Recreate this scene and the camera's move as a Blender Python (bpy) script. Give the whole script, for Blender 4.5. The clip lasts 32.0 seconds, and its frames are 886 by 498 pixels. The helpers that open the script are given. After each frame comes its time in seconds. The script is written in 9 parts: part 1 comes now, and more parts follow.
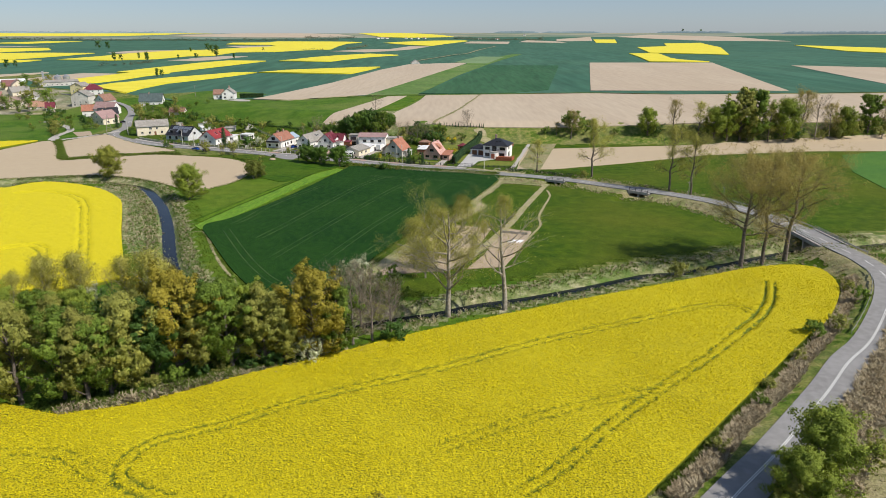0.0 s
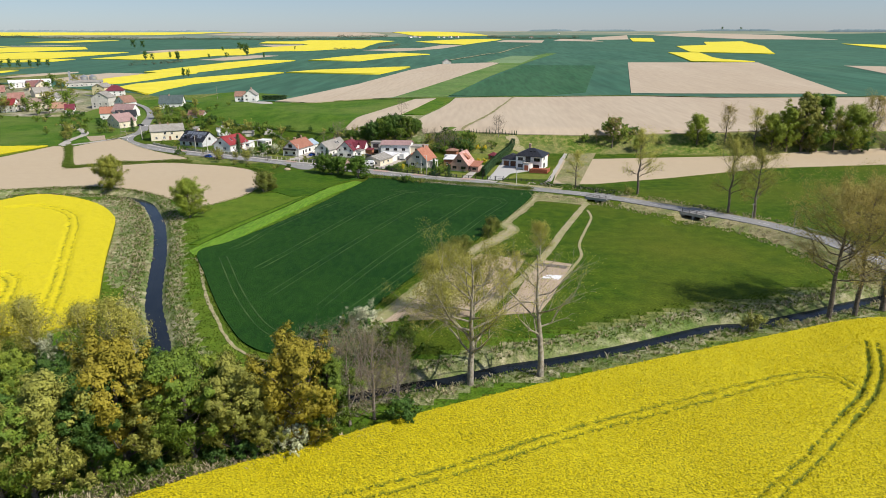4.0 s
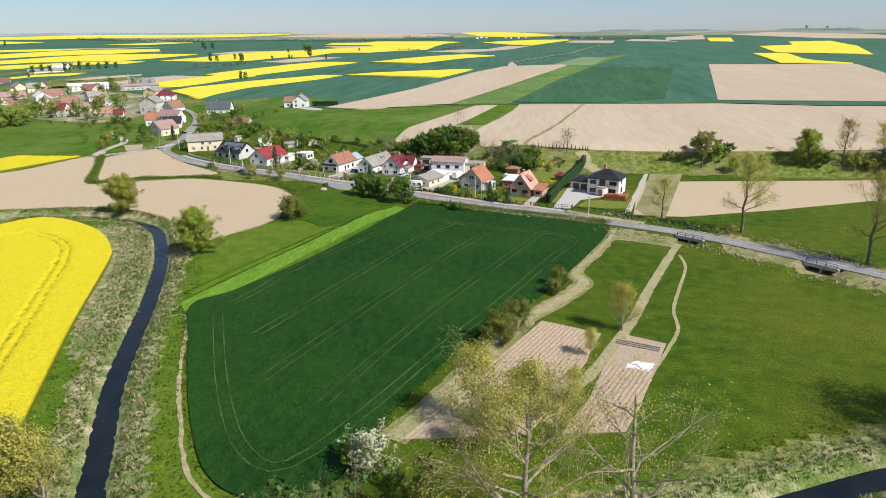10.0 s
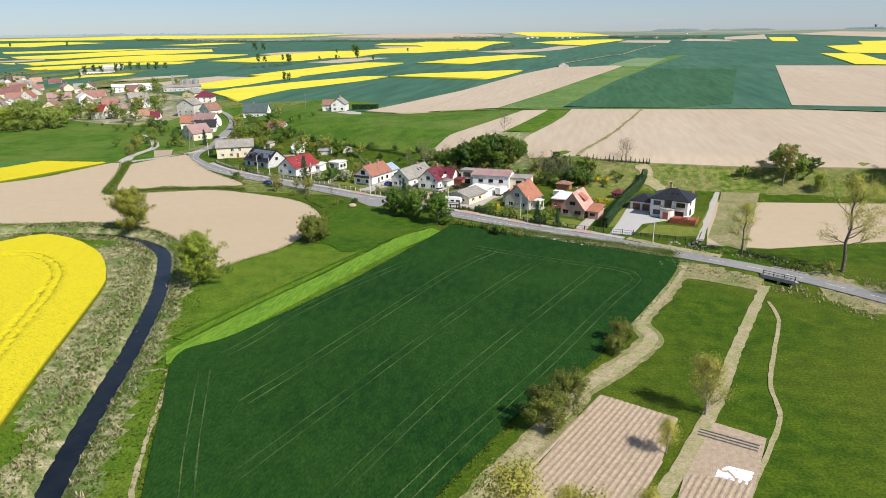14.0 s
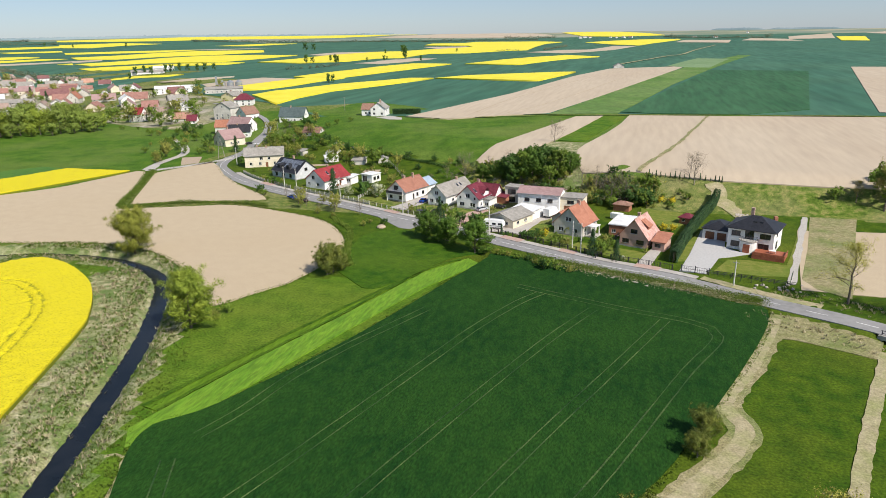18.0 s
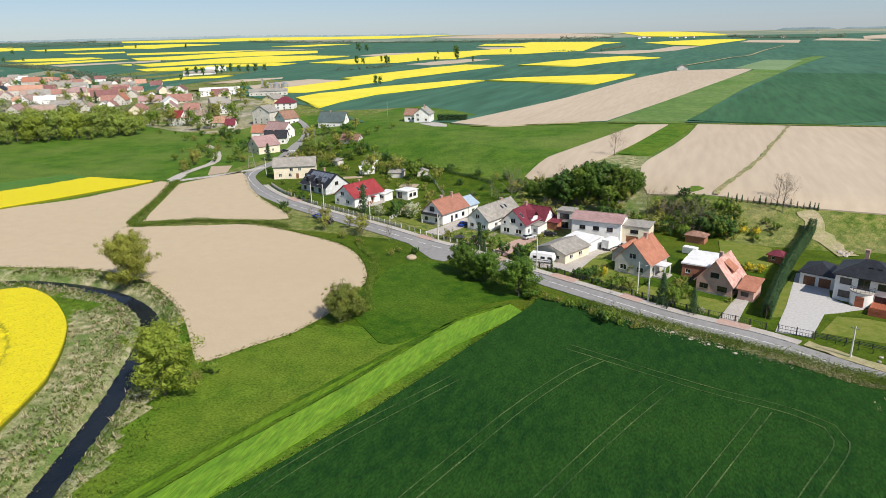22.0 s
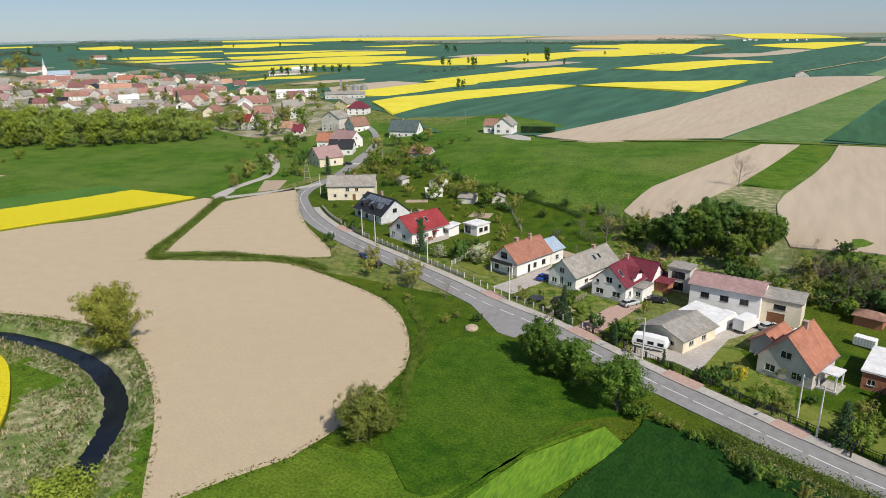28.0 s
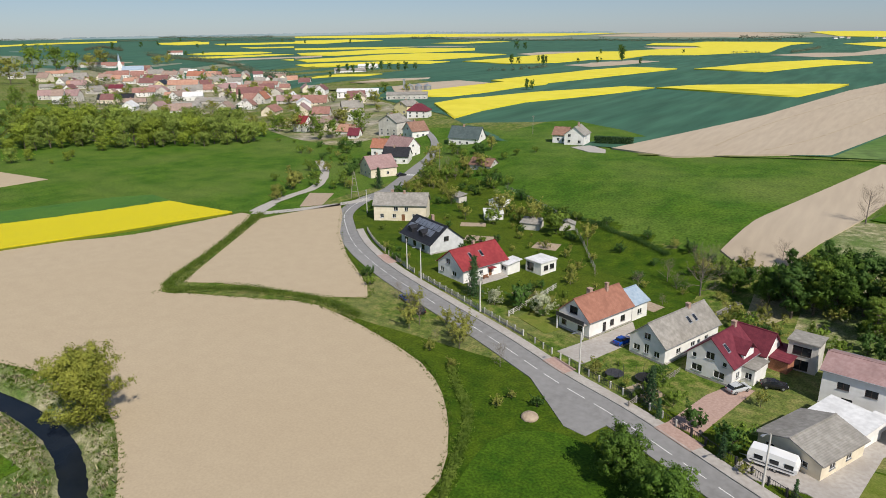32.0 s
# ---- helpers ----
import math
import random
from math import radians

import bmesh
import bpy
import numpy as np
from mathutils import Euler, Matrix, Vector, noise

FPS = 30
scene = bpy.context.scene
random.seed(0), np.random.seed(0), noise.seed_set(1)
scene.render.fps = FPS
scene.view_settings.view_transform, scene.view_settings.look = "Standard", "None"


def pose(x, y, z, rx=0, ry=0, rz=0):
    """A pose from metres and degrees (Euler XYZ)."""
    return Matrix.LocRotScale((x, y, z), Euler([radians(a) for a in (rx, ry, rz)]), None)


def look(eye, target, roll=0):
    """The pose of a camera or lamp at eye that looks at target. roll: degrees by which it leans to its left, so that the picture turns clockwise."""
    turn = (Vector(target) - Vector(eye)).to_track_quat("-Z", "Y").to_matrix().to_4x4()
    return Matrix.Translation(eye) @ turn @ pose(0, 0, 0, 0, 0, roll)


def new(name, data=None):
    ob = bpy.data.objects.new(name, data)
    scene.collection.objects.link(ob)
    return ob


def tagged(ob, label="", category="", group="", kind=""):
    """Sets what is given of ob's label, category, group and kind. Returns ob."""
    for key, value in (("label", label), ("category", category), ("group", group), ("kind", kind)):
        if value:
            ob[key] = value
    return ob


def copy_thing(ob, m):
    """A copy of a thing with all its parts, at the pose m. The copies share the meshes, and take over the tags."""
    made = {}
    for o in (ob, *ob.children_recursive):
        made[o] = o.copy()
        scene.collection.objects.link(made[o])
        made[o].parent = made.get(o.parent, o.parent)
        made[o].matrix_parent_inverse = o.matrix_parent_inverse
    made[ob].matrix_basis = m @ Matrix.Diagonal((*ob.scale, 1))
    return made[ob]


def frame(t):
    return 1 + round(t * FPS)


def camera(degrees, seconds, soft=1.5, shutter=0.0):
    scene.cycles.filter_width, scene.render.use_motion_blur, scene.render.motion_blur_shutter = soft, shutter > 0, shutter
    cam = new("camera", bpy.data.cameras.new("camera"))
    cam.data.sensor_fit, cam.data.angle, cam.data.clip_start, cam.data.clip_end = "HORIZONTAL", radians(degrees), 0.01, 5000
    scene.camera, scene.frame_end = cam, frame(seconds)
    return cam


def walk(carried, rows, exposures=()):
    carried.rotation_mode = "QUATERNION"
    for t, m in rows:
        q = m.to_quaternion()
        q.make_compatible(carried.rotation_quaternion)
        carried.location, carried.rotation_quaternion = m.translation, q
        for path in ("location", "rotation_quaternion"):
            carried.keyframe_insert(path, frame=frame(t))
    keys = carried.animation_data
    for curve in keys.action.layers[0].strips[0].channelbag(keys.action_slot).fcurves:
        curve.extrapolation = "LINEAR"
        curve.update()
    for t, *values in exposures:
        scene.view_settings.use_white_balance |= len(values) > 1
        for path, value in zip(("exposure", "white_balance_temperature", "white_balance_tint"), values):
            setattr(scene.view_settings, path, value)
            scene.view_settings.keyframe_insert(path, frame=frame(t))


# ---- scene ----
cam = camera(67.5, 32.0, soft=0.75)
# seconds, x, y, z, yaw, pitch, roll
PATH = [
    (0, 7.87, -55.04, 55.14, 0.299, -18.048, -0.341),
    (1, 8.32, -48.52, 55.44, 1.070, -18.093, -0.348),
    (2, 8.60, -41.66, 55.55, 1.718, -18.128, -0.357),
    (3, 8.82, -34.74, 55.59, 2.362, -18.147, -0.385),
    (4, 9.02, -27.85, 55.60, 3.064, -18.150, -0.433),
    (5, 9.19, -21.00, 55.60, 3.848, -18.139, -0.495),
    (6, 9.33, -14.15, 55.61, 4.714, -18.121, -0.560),
    (7, 9.39, -7.28, 55.61, 5.649, -18.098, -0.623),
    (8, 9.35, -0.38, 55.59, 6.635, -18.076, -0.676),
    (9, 9.20, 6.55, 55.55, 7.655, -18.054, -0.721),
    (10, 8.93, 13.51, 55.50, 8.694, -18.035, -0.756),
    (11, 8.53, 20.46, 55.42, 9.739, -18.018, -0.787),
    (12, 8.00, 27.40, 55.35, 10.785, -18.002, -0.816),
    (13, 7.36, 34.33, 55.27, 11.830, -17.987, -0.848),
    (14, 6.61, 41.24, 55.21, 12.875, -17.971, -0.884),
    (15, 5.75, 48.16, 55.16, 13.923, -17.954, -0.926),
    (16, 4.79, 55.12, 55.14, 14.979, -17.935, -0.972),
    (17, 3.73, 62.13, 55.13, 16.047, -17.915, -1.022),
    (18, 2.55, 69.22, 55.15, 17.132, -17.892, -1.071),
    (19, 1.26, 76.40, 55.16, 18.237, -17.868, -1.114),
    (20, -0.17, 83.66, 55.18, 19.362, -17.841, -1.149),
    (21, -1.76, 90.98, 55.19, 20.508, -17.812, -1.170),
    (22, -3.50, 98.31, 55.18, 21.674, -17.780, -1.175),
    (23, -5.43, 105.60, 55.15, 22.859, -17.746, -1.163),
    (24, -7.55, 112.79, 55.10, 24.062, -17.709, -1.133),
    (25, -9.87, 119.83, 55.06, 25.282, -17.671, -1.088),
    (26, -12.39, 126.69, 55.03, 26.522, -17.635, -1.029),
    (27, -15.11, 133.40, 55.07, 27.785, -17.607, -0.961),
    (28, -18.03, 139.99, 55.18, 29.080, -17.591, -0.887),
    (29, -21.13, 146.57, 55.41, 30.415, -17.597, -0.814),
    (30, -24.42, 153.24, 55.75, 31.803, -17.632, -0.747),
    (31, -27.91, 160.11, 56.18, 33.259, -17.705, -0.696),
    (32, -31.62, 167.15, 56.60, 34.796, -17.818, -0.679),
]
walk(cam, [(t, pose(x, y, z, 90 + p, 0, yaw) @ pose(0, 0, 0, 0, 0, r)) for t, x, y, z, yaw, p, r in PATH], [(0, 0.1), (6, 0.25), (12, 0.31), (22, 0.26), (28, 0.05), (32, -0.03)])

# ---- light ----
SUN_DIR = Vector((0.62, -0.33, 0.70)).normalized()
world = bpy.data.worlds.new("sky")
scene.world = world
world.use_nodes = True
wn = world.node_tree
sky = wn.nodes.new("ShaderNodeTexSky")
sky.sky_type = "NISHITA"
sky.sun_disc = False
sky.sun_elevation = math.asin(SUN_DIR.z)
sky.sun_rotation = math.atan2(SUN_DIR.x, SUN_DIR.y)
sky.altitude = 150
sky.air_density, sky.dust_density, sky.ozone_density = 0.9, 0.28, 3.5
tint = wn.nodes.new("ShaderNodeMix")  # thin spring haze: paler and cooler than clear air
tint.data_type, tint.blend_type = "RGBA", "MULTIPLY"
tint.inputs[0].default_value = 1.0
tint.inputs[7].default_value = (0.95, 0.985, 1.05, 1)
wn.links.new(sky.outputs[0], tint.inputs[6])
haze = wn.nodes.new("ShaderNodeMix")  # even grey-blue veil over the whole sky
haze.data_type = "RGBA"
haze.inputs[0].default_value = 0.32
haze.inputs[7].default_value = (4.9, 6.2, 8.6, 1)
wn.links.new(tint.outputs[2], haze.inputs[6])
wn.links.new(haze.outputs[2], wn.nodes["Background"].inputs[0])
wn.nodes["Background"].inputs[1].default_value = 0.074
sun = new("sun", bpy.data.lights.new("sun", "SUN"))
sun.data.energy, sun.data.angle, sun.data.color = 5.0, radians(0.55), (1.0, 0.93, 0.83)
sun.matrix_world = look(SUN_DIR * 500, (0, 0, 0))

# ---- materials ----


def mat(name, colours, scale=1.0, rough=0.8, bump=0.0, bump_scale=None, metal=0.0, detail=4.0, big=None, spread=(0.35, 0.65), island=0.0, spec=0.3, stretch=None, translucent=0.0, grain=None):
    """A noise-varied surface. colours: two or three; scale: noise per metre; big: (colour, scale, amount) for large patches."""
    m = bpy.data.materials.new(name)
    m.use_nodes = True
    nt = m.node_tree
    b = nt.nodes["Principled BSDF"]
    b.inputs["Roughness"].default_value, b.inputs["Metallic"].default_value = rough, metal
    b.inputs["Specular IOR Level"].default_value = spec
    tc = nt.nodes.new("ShaderNodeTexCoord")
    vec = tc.outputs["Object"]
    if stretch:
        mp = nt.nodes.new("ShaderNodeMapping")
        mp.inputs["Rotation"].default_value = (0, 0, radians(stretch[2]))
        mp.inputs["Scale"].default_value = (stretch[0], stretch[1], 1)
        nt.links.new(vec, mp.inputs[0])
        vec = mp.outputs[0]
    n = nt.nodes.new("ShaderNodeTexNoise")
    n.inputs["Scale"].default_value, n.inputs["Detail"].default_value = scale, detail
    nt.links.new(vec, n.inputs["Vector"])
    r = nt.nodes.new("ShaderNodeValToRGB")
    e = r.color_ramp.elements
    e[0].position, e[1].position = spread
    e[0].color, e[1].color = (*colours[0], 1), (*colours[-1], 1)
    if len(colours) == 3:
        k = e.new(sum(spread) / 2)
        k.color = (*colours[1], 1)
    nt.links.new(n.outputs["Fac"], r.inputs[0])
    col = r.outputs[0]
    if big:
        n2 = nt.nodes.new("ShaderNodeTexNoise")
        n2.inputs["Scale"].default_value, n2.inputs["Detail"].default_value = big[1], 5
        nt.links.new(tc.outputs["Object"], n2.inputs["Vector"])
        r2 = nt.nodes.new("ShaderNodeValToRGB")
        r2.color_ramp.elements[0].position, r2.color_ramp.elements[1].position = 0.42, 0.68
        r2.color_ramp.elements[1].color = (big[2], big[2], big[2], 1)
        nt.links.new(n2.outputs["Fac"], r2.inputs[0])
        mx = nt.nodes.new("ShaderNodeMix")
        mx.data_type = "RGBA"
        nt.links.new(r2.outputs[0], mx.inputs[0])
        nt.links.new(col, mx.inputs[6])
        mx.inputs[7].default_value = (*big[0], 1)
        col = mx.outputs[2]
    if grain:
        ng = nt.nodes.new("ShaderNodeTexNoise")
        ng.inputs["Scale"].default_value, ng.inputs["Detail"].default_value = grain[0], 6
        nt.links.new(vec, ng.inputs["Vector"])
        gr = nt.nodes.new("ShaderNodeMapRange")
        gr.inputs[1].default_value, gr.inputs[2].default_value = 0.3, 0.7
        gr.inputs[3].default_value, gr.inputs[4].default_value = 1 - grain[1], 1 + grain[1]
        nt.links.new(ng.outputs["Fac"], gr.inputs[0])
        hg = nt.nodes.new("ShaderNodeHueSaturation")
        nt.links.new(gr.outputs[0], hg.inputs["Value"])
        nt.links.new(col, hg.inputs["Color"])
        col = hg.outputs[0]
    if island:
        gi = nt.nodes.new("ShaderNodeNewGeometry")
        oi = nt.nodes.new("ShaderNodeObjectInfo")
        ad = nt.nodes.new("ShaderNodeMath")
        ad.operation = "ADD"
        nt.links.new(gi.outputs["Random Per Island"], ad.inputs[0])
        nt.links.new(oi.outputs["Random"], ad.inputs[1])
        mr = nt.nodes.new("ShaderNodeMapRange")
        mr.inputs[1].default_value, mr.inputs[2].default_value = 0, 2
        mr.inputs[3].default_value, mr.inputs[4].default_value = 1 - island, 1 + island
        nt.links.new(ad.outputs[0], mr.inputs[0])
        hs = nt.nodes.new("ShaderNodeHueSaturation")
        nt.links.new(mr.outputs[0], hs.inputs["Value"])
        nt.links.new(col, hs.inputs["Color"])
        col = hs.outputs[0]
    nt.links.new(col, b.inputs["Base Color"])
    if bump:
        n3 = nt.nodes.new("ShaderNodeTexNoise")
        n3.inputs["Scale"].default_value, n3.inputs["Detail"].default_value = bump_scale or scale * 2, 3
        nt.links.new(vec, n3.inputs["Vector"])
        bp = nt.nodes.new("ShaderNodeBump")
        bp.inputs["Strength"].default_value, bp.inputs["Distance"].default_value = min(bump, 1.0), max(bump, 0.05)
        nt.links.new(n3.outputs["Fac"], bp.inputs["Height"])
        nt.links.new(bp.outputs[0], b.inputs["Normal"])
    if translucent:
        tr = nt.nodes.new("ShaderNodeBsdfTranslucent")
        nt.links.new(col, tr.inputs[0])
        ms = nt.nodes.new("ShaderNodeMixShader")
        ms.inputs[0].default_value = translucent
        nt.links.new(b.outputs[0], ms.inputs[1])
        nt.links.new(tr.outputs[0], ms.inputs[2])
        nt.links.new(ms.outputs[0], nt.nodes["Material Output"].inputs[0])
    return m


GRASS = mat("grass", [(0.05, 0.095, 0.010), (0.105, 0.15, 0.024), (0.2, 0.2, 0.06)], 0.5, 0.9, 0.35, 5.0, big=((0.23, 0.205, 0.10), 0.045, 0.55), grain=(3.0, 0.4), spec=0.1)
MEADOW = mat("meadow", [(0.028, 0.066, 0.0035), (0.062, 0.104, 0.006)], 0.3, 0.9, 0.3, 4.0, big=((0.10, 0.115, 0.012), 0.022, 0.65), spec=0.1, grain=(2.5, 0.38))
LUSH = mat("lush_grass", [(0.042, 0.105, 0.006), (0.088, 0.158, 0.012)], 0.25, 0.9, 0.3, 4.0, big=((0.125, 0.155, 0.018), 0.035, 0.65), spec=0.1, grain=(2.5, 0.4))
BRIGHT_MEADOW = mat("bright_meadow", [(0.044, 0.104, 0.009), (0.078, 0.145, 0.014)], 0.12, 0.9, 0.3, 3.0, big=((0.15, 0.185, 0.045), 0.025, 0.55), spec=0.1, grain=(1.4, 0.4))
# outermost ground; its washed-out tones have distance haze painted in
HAZED_LAND = mat("hazed_land", [(0.12, 0.19, 0.13), (0.2, 0.22, 0.15), (0.36, 0.32, 0.22)], 0.003, 0.95, big=((0.17, 0.23, 0.2), 0.0012, 0.7), spec=0.1)
DEEP_GRASS = mat("deep_grass", [(0.022, 0.068, 0.0035), (0.052, 0.108, 0.006)], 0.35, 0.9, 0.3, 4.0, big=((0.075, 0.125, 0.010), 0.04, 0.7), spec=0.1, grain=(2.5, 0.4))
VILLAGE_GROUND = mat("village_ground", [(0.10, 0.14, 0.03), (0.22, 0.21, 0.10), (0.36, 0.32, 0.25)], 0.06, 0.95, 0.2, 2.0, big=((0.3, 0.28, 0.24), 0.02, 0.6), grain=(0.5, 0.35), spec=0.1)
LAWN = mat("mown_lawn", [(0.12, 0.15, 0.022), (0.18, 0.19, 0.045)], 0.6, 0.9, 0.15, 8.0, big=((0.09, 0.15, 0.02), 0.12, 0.6), spec=0.1, grain=(4.0, 0.2))
ROUGH_GRASS = mat("rough_grass", [(0.11, 0.15, 0.045), (0.22, 0.22, 0.10), (0.38, 0.35, 0.22)], 0.45, 0.95, 0.5, 4.0, big=((0.08, 0.15, 0.02), 0.08, 0.8), grain=(3.0, 0.45))
DRY_GRASS = mat("dry_grass", [(0.20, 0.18, 0.08), (0.31, 0.27, 0.15)], 0.8, 0.95, 0.4, 5.0, big=((0.11, 0.16, 0.03), 0.12, 0.75), grain=(3.0, 0.4))
RAPE = mat("rape_flowers", [(0.10, 0.12, 0.004), (0.38, 0.33, 0.004), (0.60, 0.50, 0.006)], 4.0, 0.85, 0.5, 14.0, spread=(0.36, 0.56), big=((0.56, 0.49, 0.008), 0.06, 0.45))
def flower_top(m, low, high, stem):
    """Green stems below, flowers at the top of the stand."""
    nt = m.node_tree
    b = nt.nodes["Principled BSDF"]
    col = b.inputs["Base Color"].links[0].from_socket
    g = nt.nodes.new("ShaderNodeNewGeometry")
    s = nt.nodes.new("ShaderNodeSeparateXYZ")
    nt.links.new(g.outputs["Position"], s.inputs[0])
    r = nt.nodes.new("ShaderNodeMapRange")
    r.inputs[1].default_value, r.inputs[2].default_value = low, high
    nt.links.new(s.outputs["Z"], r.inputs[0])
    mx = nt.nodes.new("ShaderNodeMix")
    mx.data_type = "RGBA"
    mx.inputs[6].default_value = (*stem, 1)
    nt.links.new(r.outputs[0], mx.inputs[0])
    nt.links.new(col, mx.inputs[7])
    nt.links.new(mx.outputs[2], b.inputs["Base Color"])


flower_top(RAPE, 0.62, 0.92, (0.11, 0.14, 0.008))
RAPE_BLOOM = mat("rape_blooms", [(0.56, 0.485, 0.004), (0.74, 0.635, 0.006)], 1.5, 0.8, island=0.2, translucent=0.2)
# far rape is less saturated than the near crop: haze put into its colour
RAPE_HAZED = mat("rape_flowers_hazed", [(0.62, 0.53, 0.03), (0.70, 0.60, 0.05)], 0.06, 0.9, big=((0.66, 0.6, 0.05), 0.01, 0.5))
RAPE_MID = mat("rape_flowers_mid", [(0.38, 0.33, 0.004), (0.56, 0.475, 0.006), (0.62, 0.53, 0.01)], 3.0, 0.85, 0.4, 9.0, spread=(0.32, 0.55))
flower_top(RAPE_MID, 0.5, 0.85, (0.15, 0.17, 0.008))
WHEAT = mat("young_wheat", [(0.007, 0.035, 0.006), (0.015, 0.052, 0.008)], 0.7, 0.9, 0.35, 5.0, spec=0.08, big=((0.022, 0.066, 0.009), 0.025, 0.6), stretch=(1.0, 0.45, 33), grain=(3.0, 0.35))
# bluer and paler than the near wheat: air haze painted into the crop colour
WHEAT_HAZED = mat("hazed_wheat", [(0.026, 0.092, 0.055), (0.042, 0.12, 0.075)], 0.03, 0.9, big=((0.05, 0.125, 0.07), 0.006, 0.6), grain=(0.12, 0.22), stretch=(1.0, 0.12, 25))
LIGHT_CROP = mat("light_barley", [(0.085, 0.19, 0.008), (0.13, 0.24, 0.014)], 0.7, 0.85, 0.3, 5.0, stretch=(1.0, 0.2, 33), grain=(2.5, 0.3))
MID_CROP = mat("mid_grass_band", [(0.04, 0.12, 0.014), (0.06, 0.15, 0.016)], 0.3, 0.85, 0.3, 5.0, big=((0.08, 0.17, 0.015), 0.04, 0.6), grain=(2.5, 0.35))
BAND_GRASS = mat("band_grass", [(0.075, 0.15, 0.008), (0.115, 0.195, 0.013)], 0.4, 0.9, 0.3, 4.0, big=((0.06, 0.13, 0.01), 0.05, 0.6), stretch=(1.0, 0.25, 25), grain=(2.0, 0.3), spec=0.1)
GREEN_FAR = mat("far_meadow", [(0.06, 0.14, 0.02), (0.10, 0.18, 0.03)], 0.03, 0.9, big=((0.16, 0.21, 0.07), 0.02, 0.6), grain=(0.25, 0.25))
SOIL = mat("bare_soil", [(0.415, 0.334, 0.23), (0.437, 0.354, 0.243)], 0.3, 0.95, 0.03, 6.0, big=((0.41, 0.325, 0.218), 0.016, 0.6), grain=(2.5, 0.06))
SOIL_FAR = mat("far_soil", [(0.40, 0.325, 0.24), (0.445, 0.37, 0.278)], 0.02, 0.95, big=((0.40, 0.32, 0.23), 0.006, 0.6), grain=(0.4, 0.07), stretch=(1.0, 0.1, 25))
WHEEL_SOIL = mat("pressed_soil", [(0.36, 0.29, 0.20), (0.43, 0.355, 0.25)], 0.2, 0.95)
GARDEN_SOIL = mat("tilled_soil", [(0.33, 0.255, 0.185), (0.42, 0.335, 0.245)], 1.5, 0.95, 0.4, 6.0)
TRACK = mat("dirt_track", [(0.27, 0.235, 0.135), (0.37, 0.32, 0.20)], 0.8, 0.95, 0.2, 6.0, big=((0.22, 0.24, 0.08), 0.25, 0.7), grain=(3.0, 0.25))
TRAM = mat("pressed_wheat", [(0.013, 0.046, 0.008), (0.07, 0.112, 0.03)], 0.12, 0.9, 0.2, 5.0, grain=(2.0, 0.5))
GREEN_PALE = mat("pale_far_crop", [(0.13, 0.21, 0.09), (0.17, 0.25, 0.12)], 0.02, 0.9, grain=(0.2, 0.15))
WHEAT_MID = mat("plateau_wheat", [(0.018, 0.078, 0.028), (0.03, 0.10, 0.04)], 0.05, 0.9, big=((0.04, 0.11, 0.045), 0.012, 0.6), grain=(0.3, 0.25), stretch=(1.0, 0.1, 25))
ASPHALT = mat("asphalt", [(0.20, 0.195, 0.19), (0.25, 0.245, 0.24)], 0.8, 0.85, 0.1, 20.0, big=((0.28, 0.275, 0.27), 0.06, 0.6))
PAVING = mat("concrete_paving", [(0.36, 0.33, 0.30), (0.44, 0.41, 0.38)], 1.5, 0.9, 0.1, 15.0, big=((0.30, 0.27, 0.24), 0.2, 0.5))
RED_PAVING = mat("red_paving", [(0.36, 0.24, 0.2), (0.44, 0.31, 0.26)], 2.5, 0.9, 0.1, 15.0)
GRAVEL = mat("gravel", [(0.34, 0.32, 0.29), (0.45, 0.42, 0.38)], 3.0, 0.95, 0.2, 12.0)
LINE = mat("road_paint", [(0.62, 0.62, 0.6), (0.8, 0.8, 0.78)], 4.0, 0.7)
WATER = mat("river_water", [(0.006, 0.010, 0.016), (0.012, 0.016, 0.022)], 0.2, 0.14, 0.03, 1.2, spec=0.12)
CONCRETE = mat("concrete", [(0.33, 0.31, 0.28), (0.44, 0.42, 0.39)], 1.2, 0.9, 0.15, 8.0, big=((0.22, 0.2, 0.17), 0.4, 0.5))
STONE = mat("rubble_stone", [(0.3, 0.26, 0.22), (0.46, 0.41, 0.36)], 2.0, 0.95, 0.4, 6.0, island=0.3)
BARK = mat("bark", [(0.09, 0.072, 0.055), (0.2, 0.17, 0.14)], 3.0, 0.95, 0.5, 9.0)
PALE_BARK = mat("pale_bark", [(0.22, 0.19, 0.15), (0.42, 0.38, 0.31)], 1.5, 0.95, 0.5, 8.0)
TWIG = mat("twigs", [(0.15, 0.125, 0.105), (0.27, 0.23, 0.19)], 3.0, 0.95)


def leaf(name, a, b):
    return mat(name, [a, b], 0.6, 0.7, island=0.3, translucent=0.22)


LEAF_GREEN = leaf("leaves_green", (0.098, 0.167, 0.018), (0.190, 0.270, 0.034))
LEAF_DARK = leaf("leaves_dark", (0.043, 0.102, 0.017), (0.085, 0.162, 0.027))
LEAF_YOUNG = leaf("leaves_young", (0.28, 0.28, 0.05), (0.46, 0.43, 0.09))
LEAF_POPLAR = leaf("leaves_poplar", (0.26, 0.215, 0.06), (0.42, 0.35, 0.10))
LEAF_OCHRE = leaf("leaves_ochre", (0.265, 0.230, 0.022), (0.402, 0.339, 0.040))
LEAF_OLIVE = leaf("leaves_olive", (0.196, 0.215, 0.043), (0.332, 0.332, 0.068))
LEAF_BUD = leaf("leaf_buds", (0.20, 0.165, 0.085), (0.30, 0.25, 0.13))
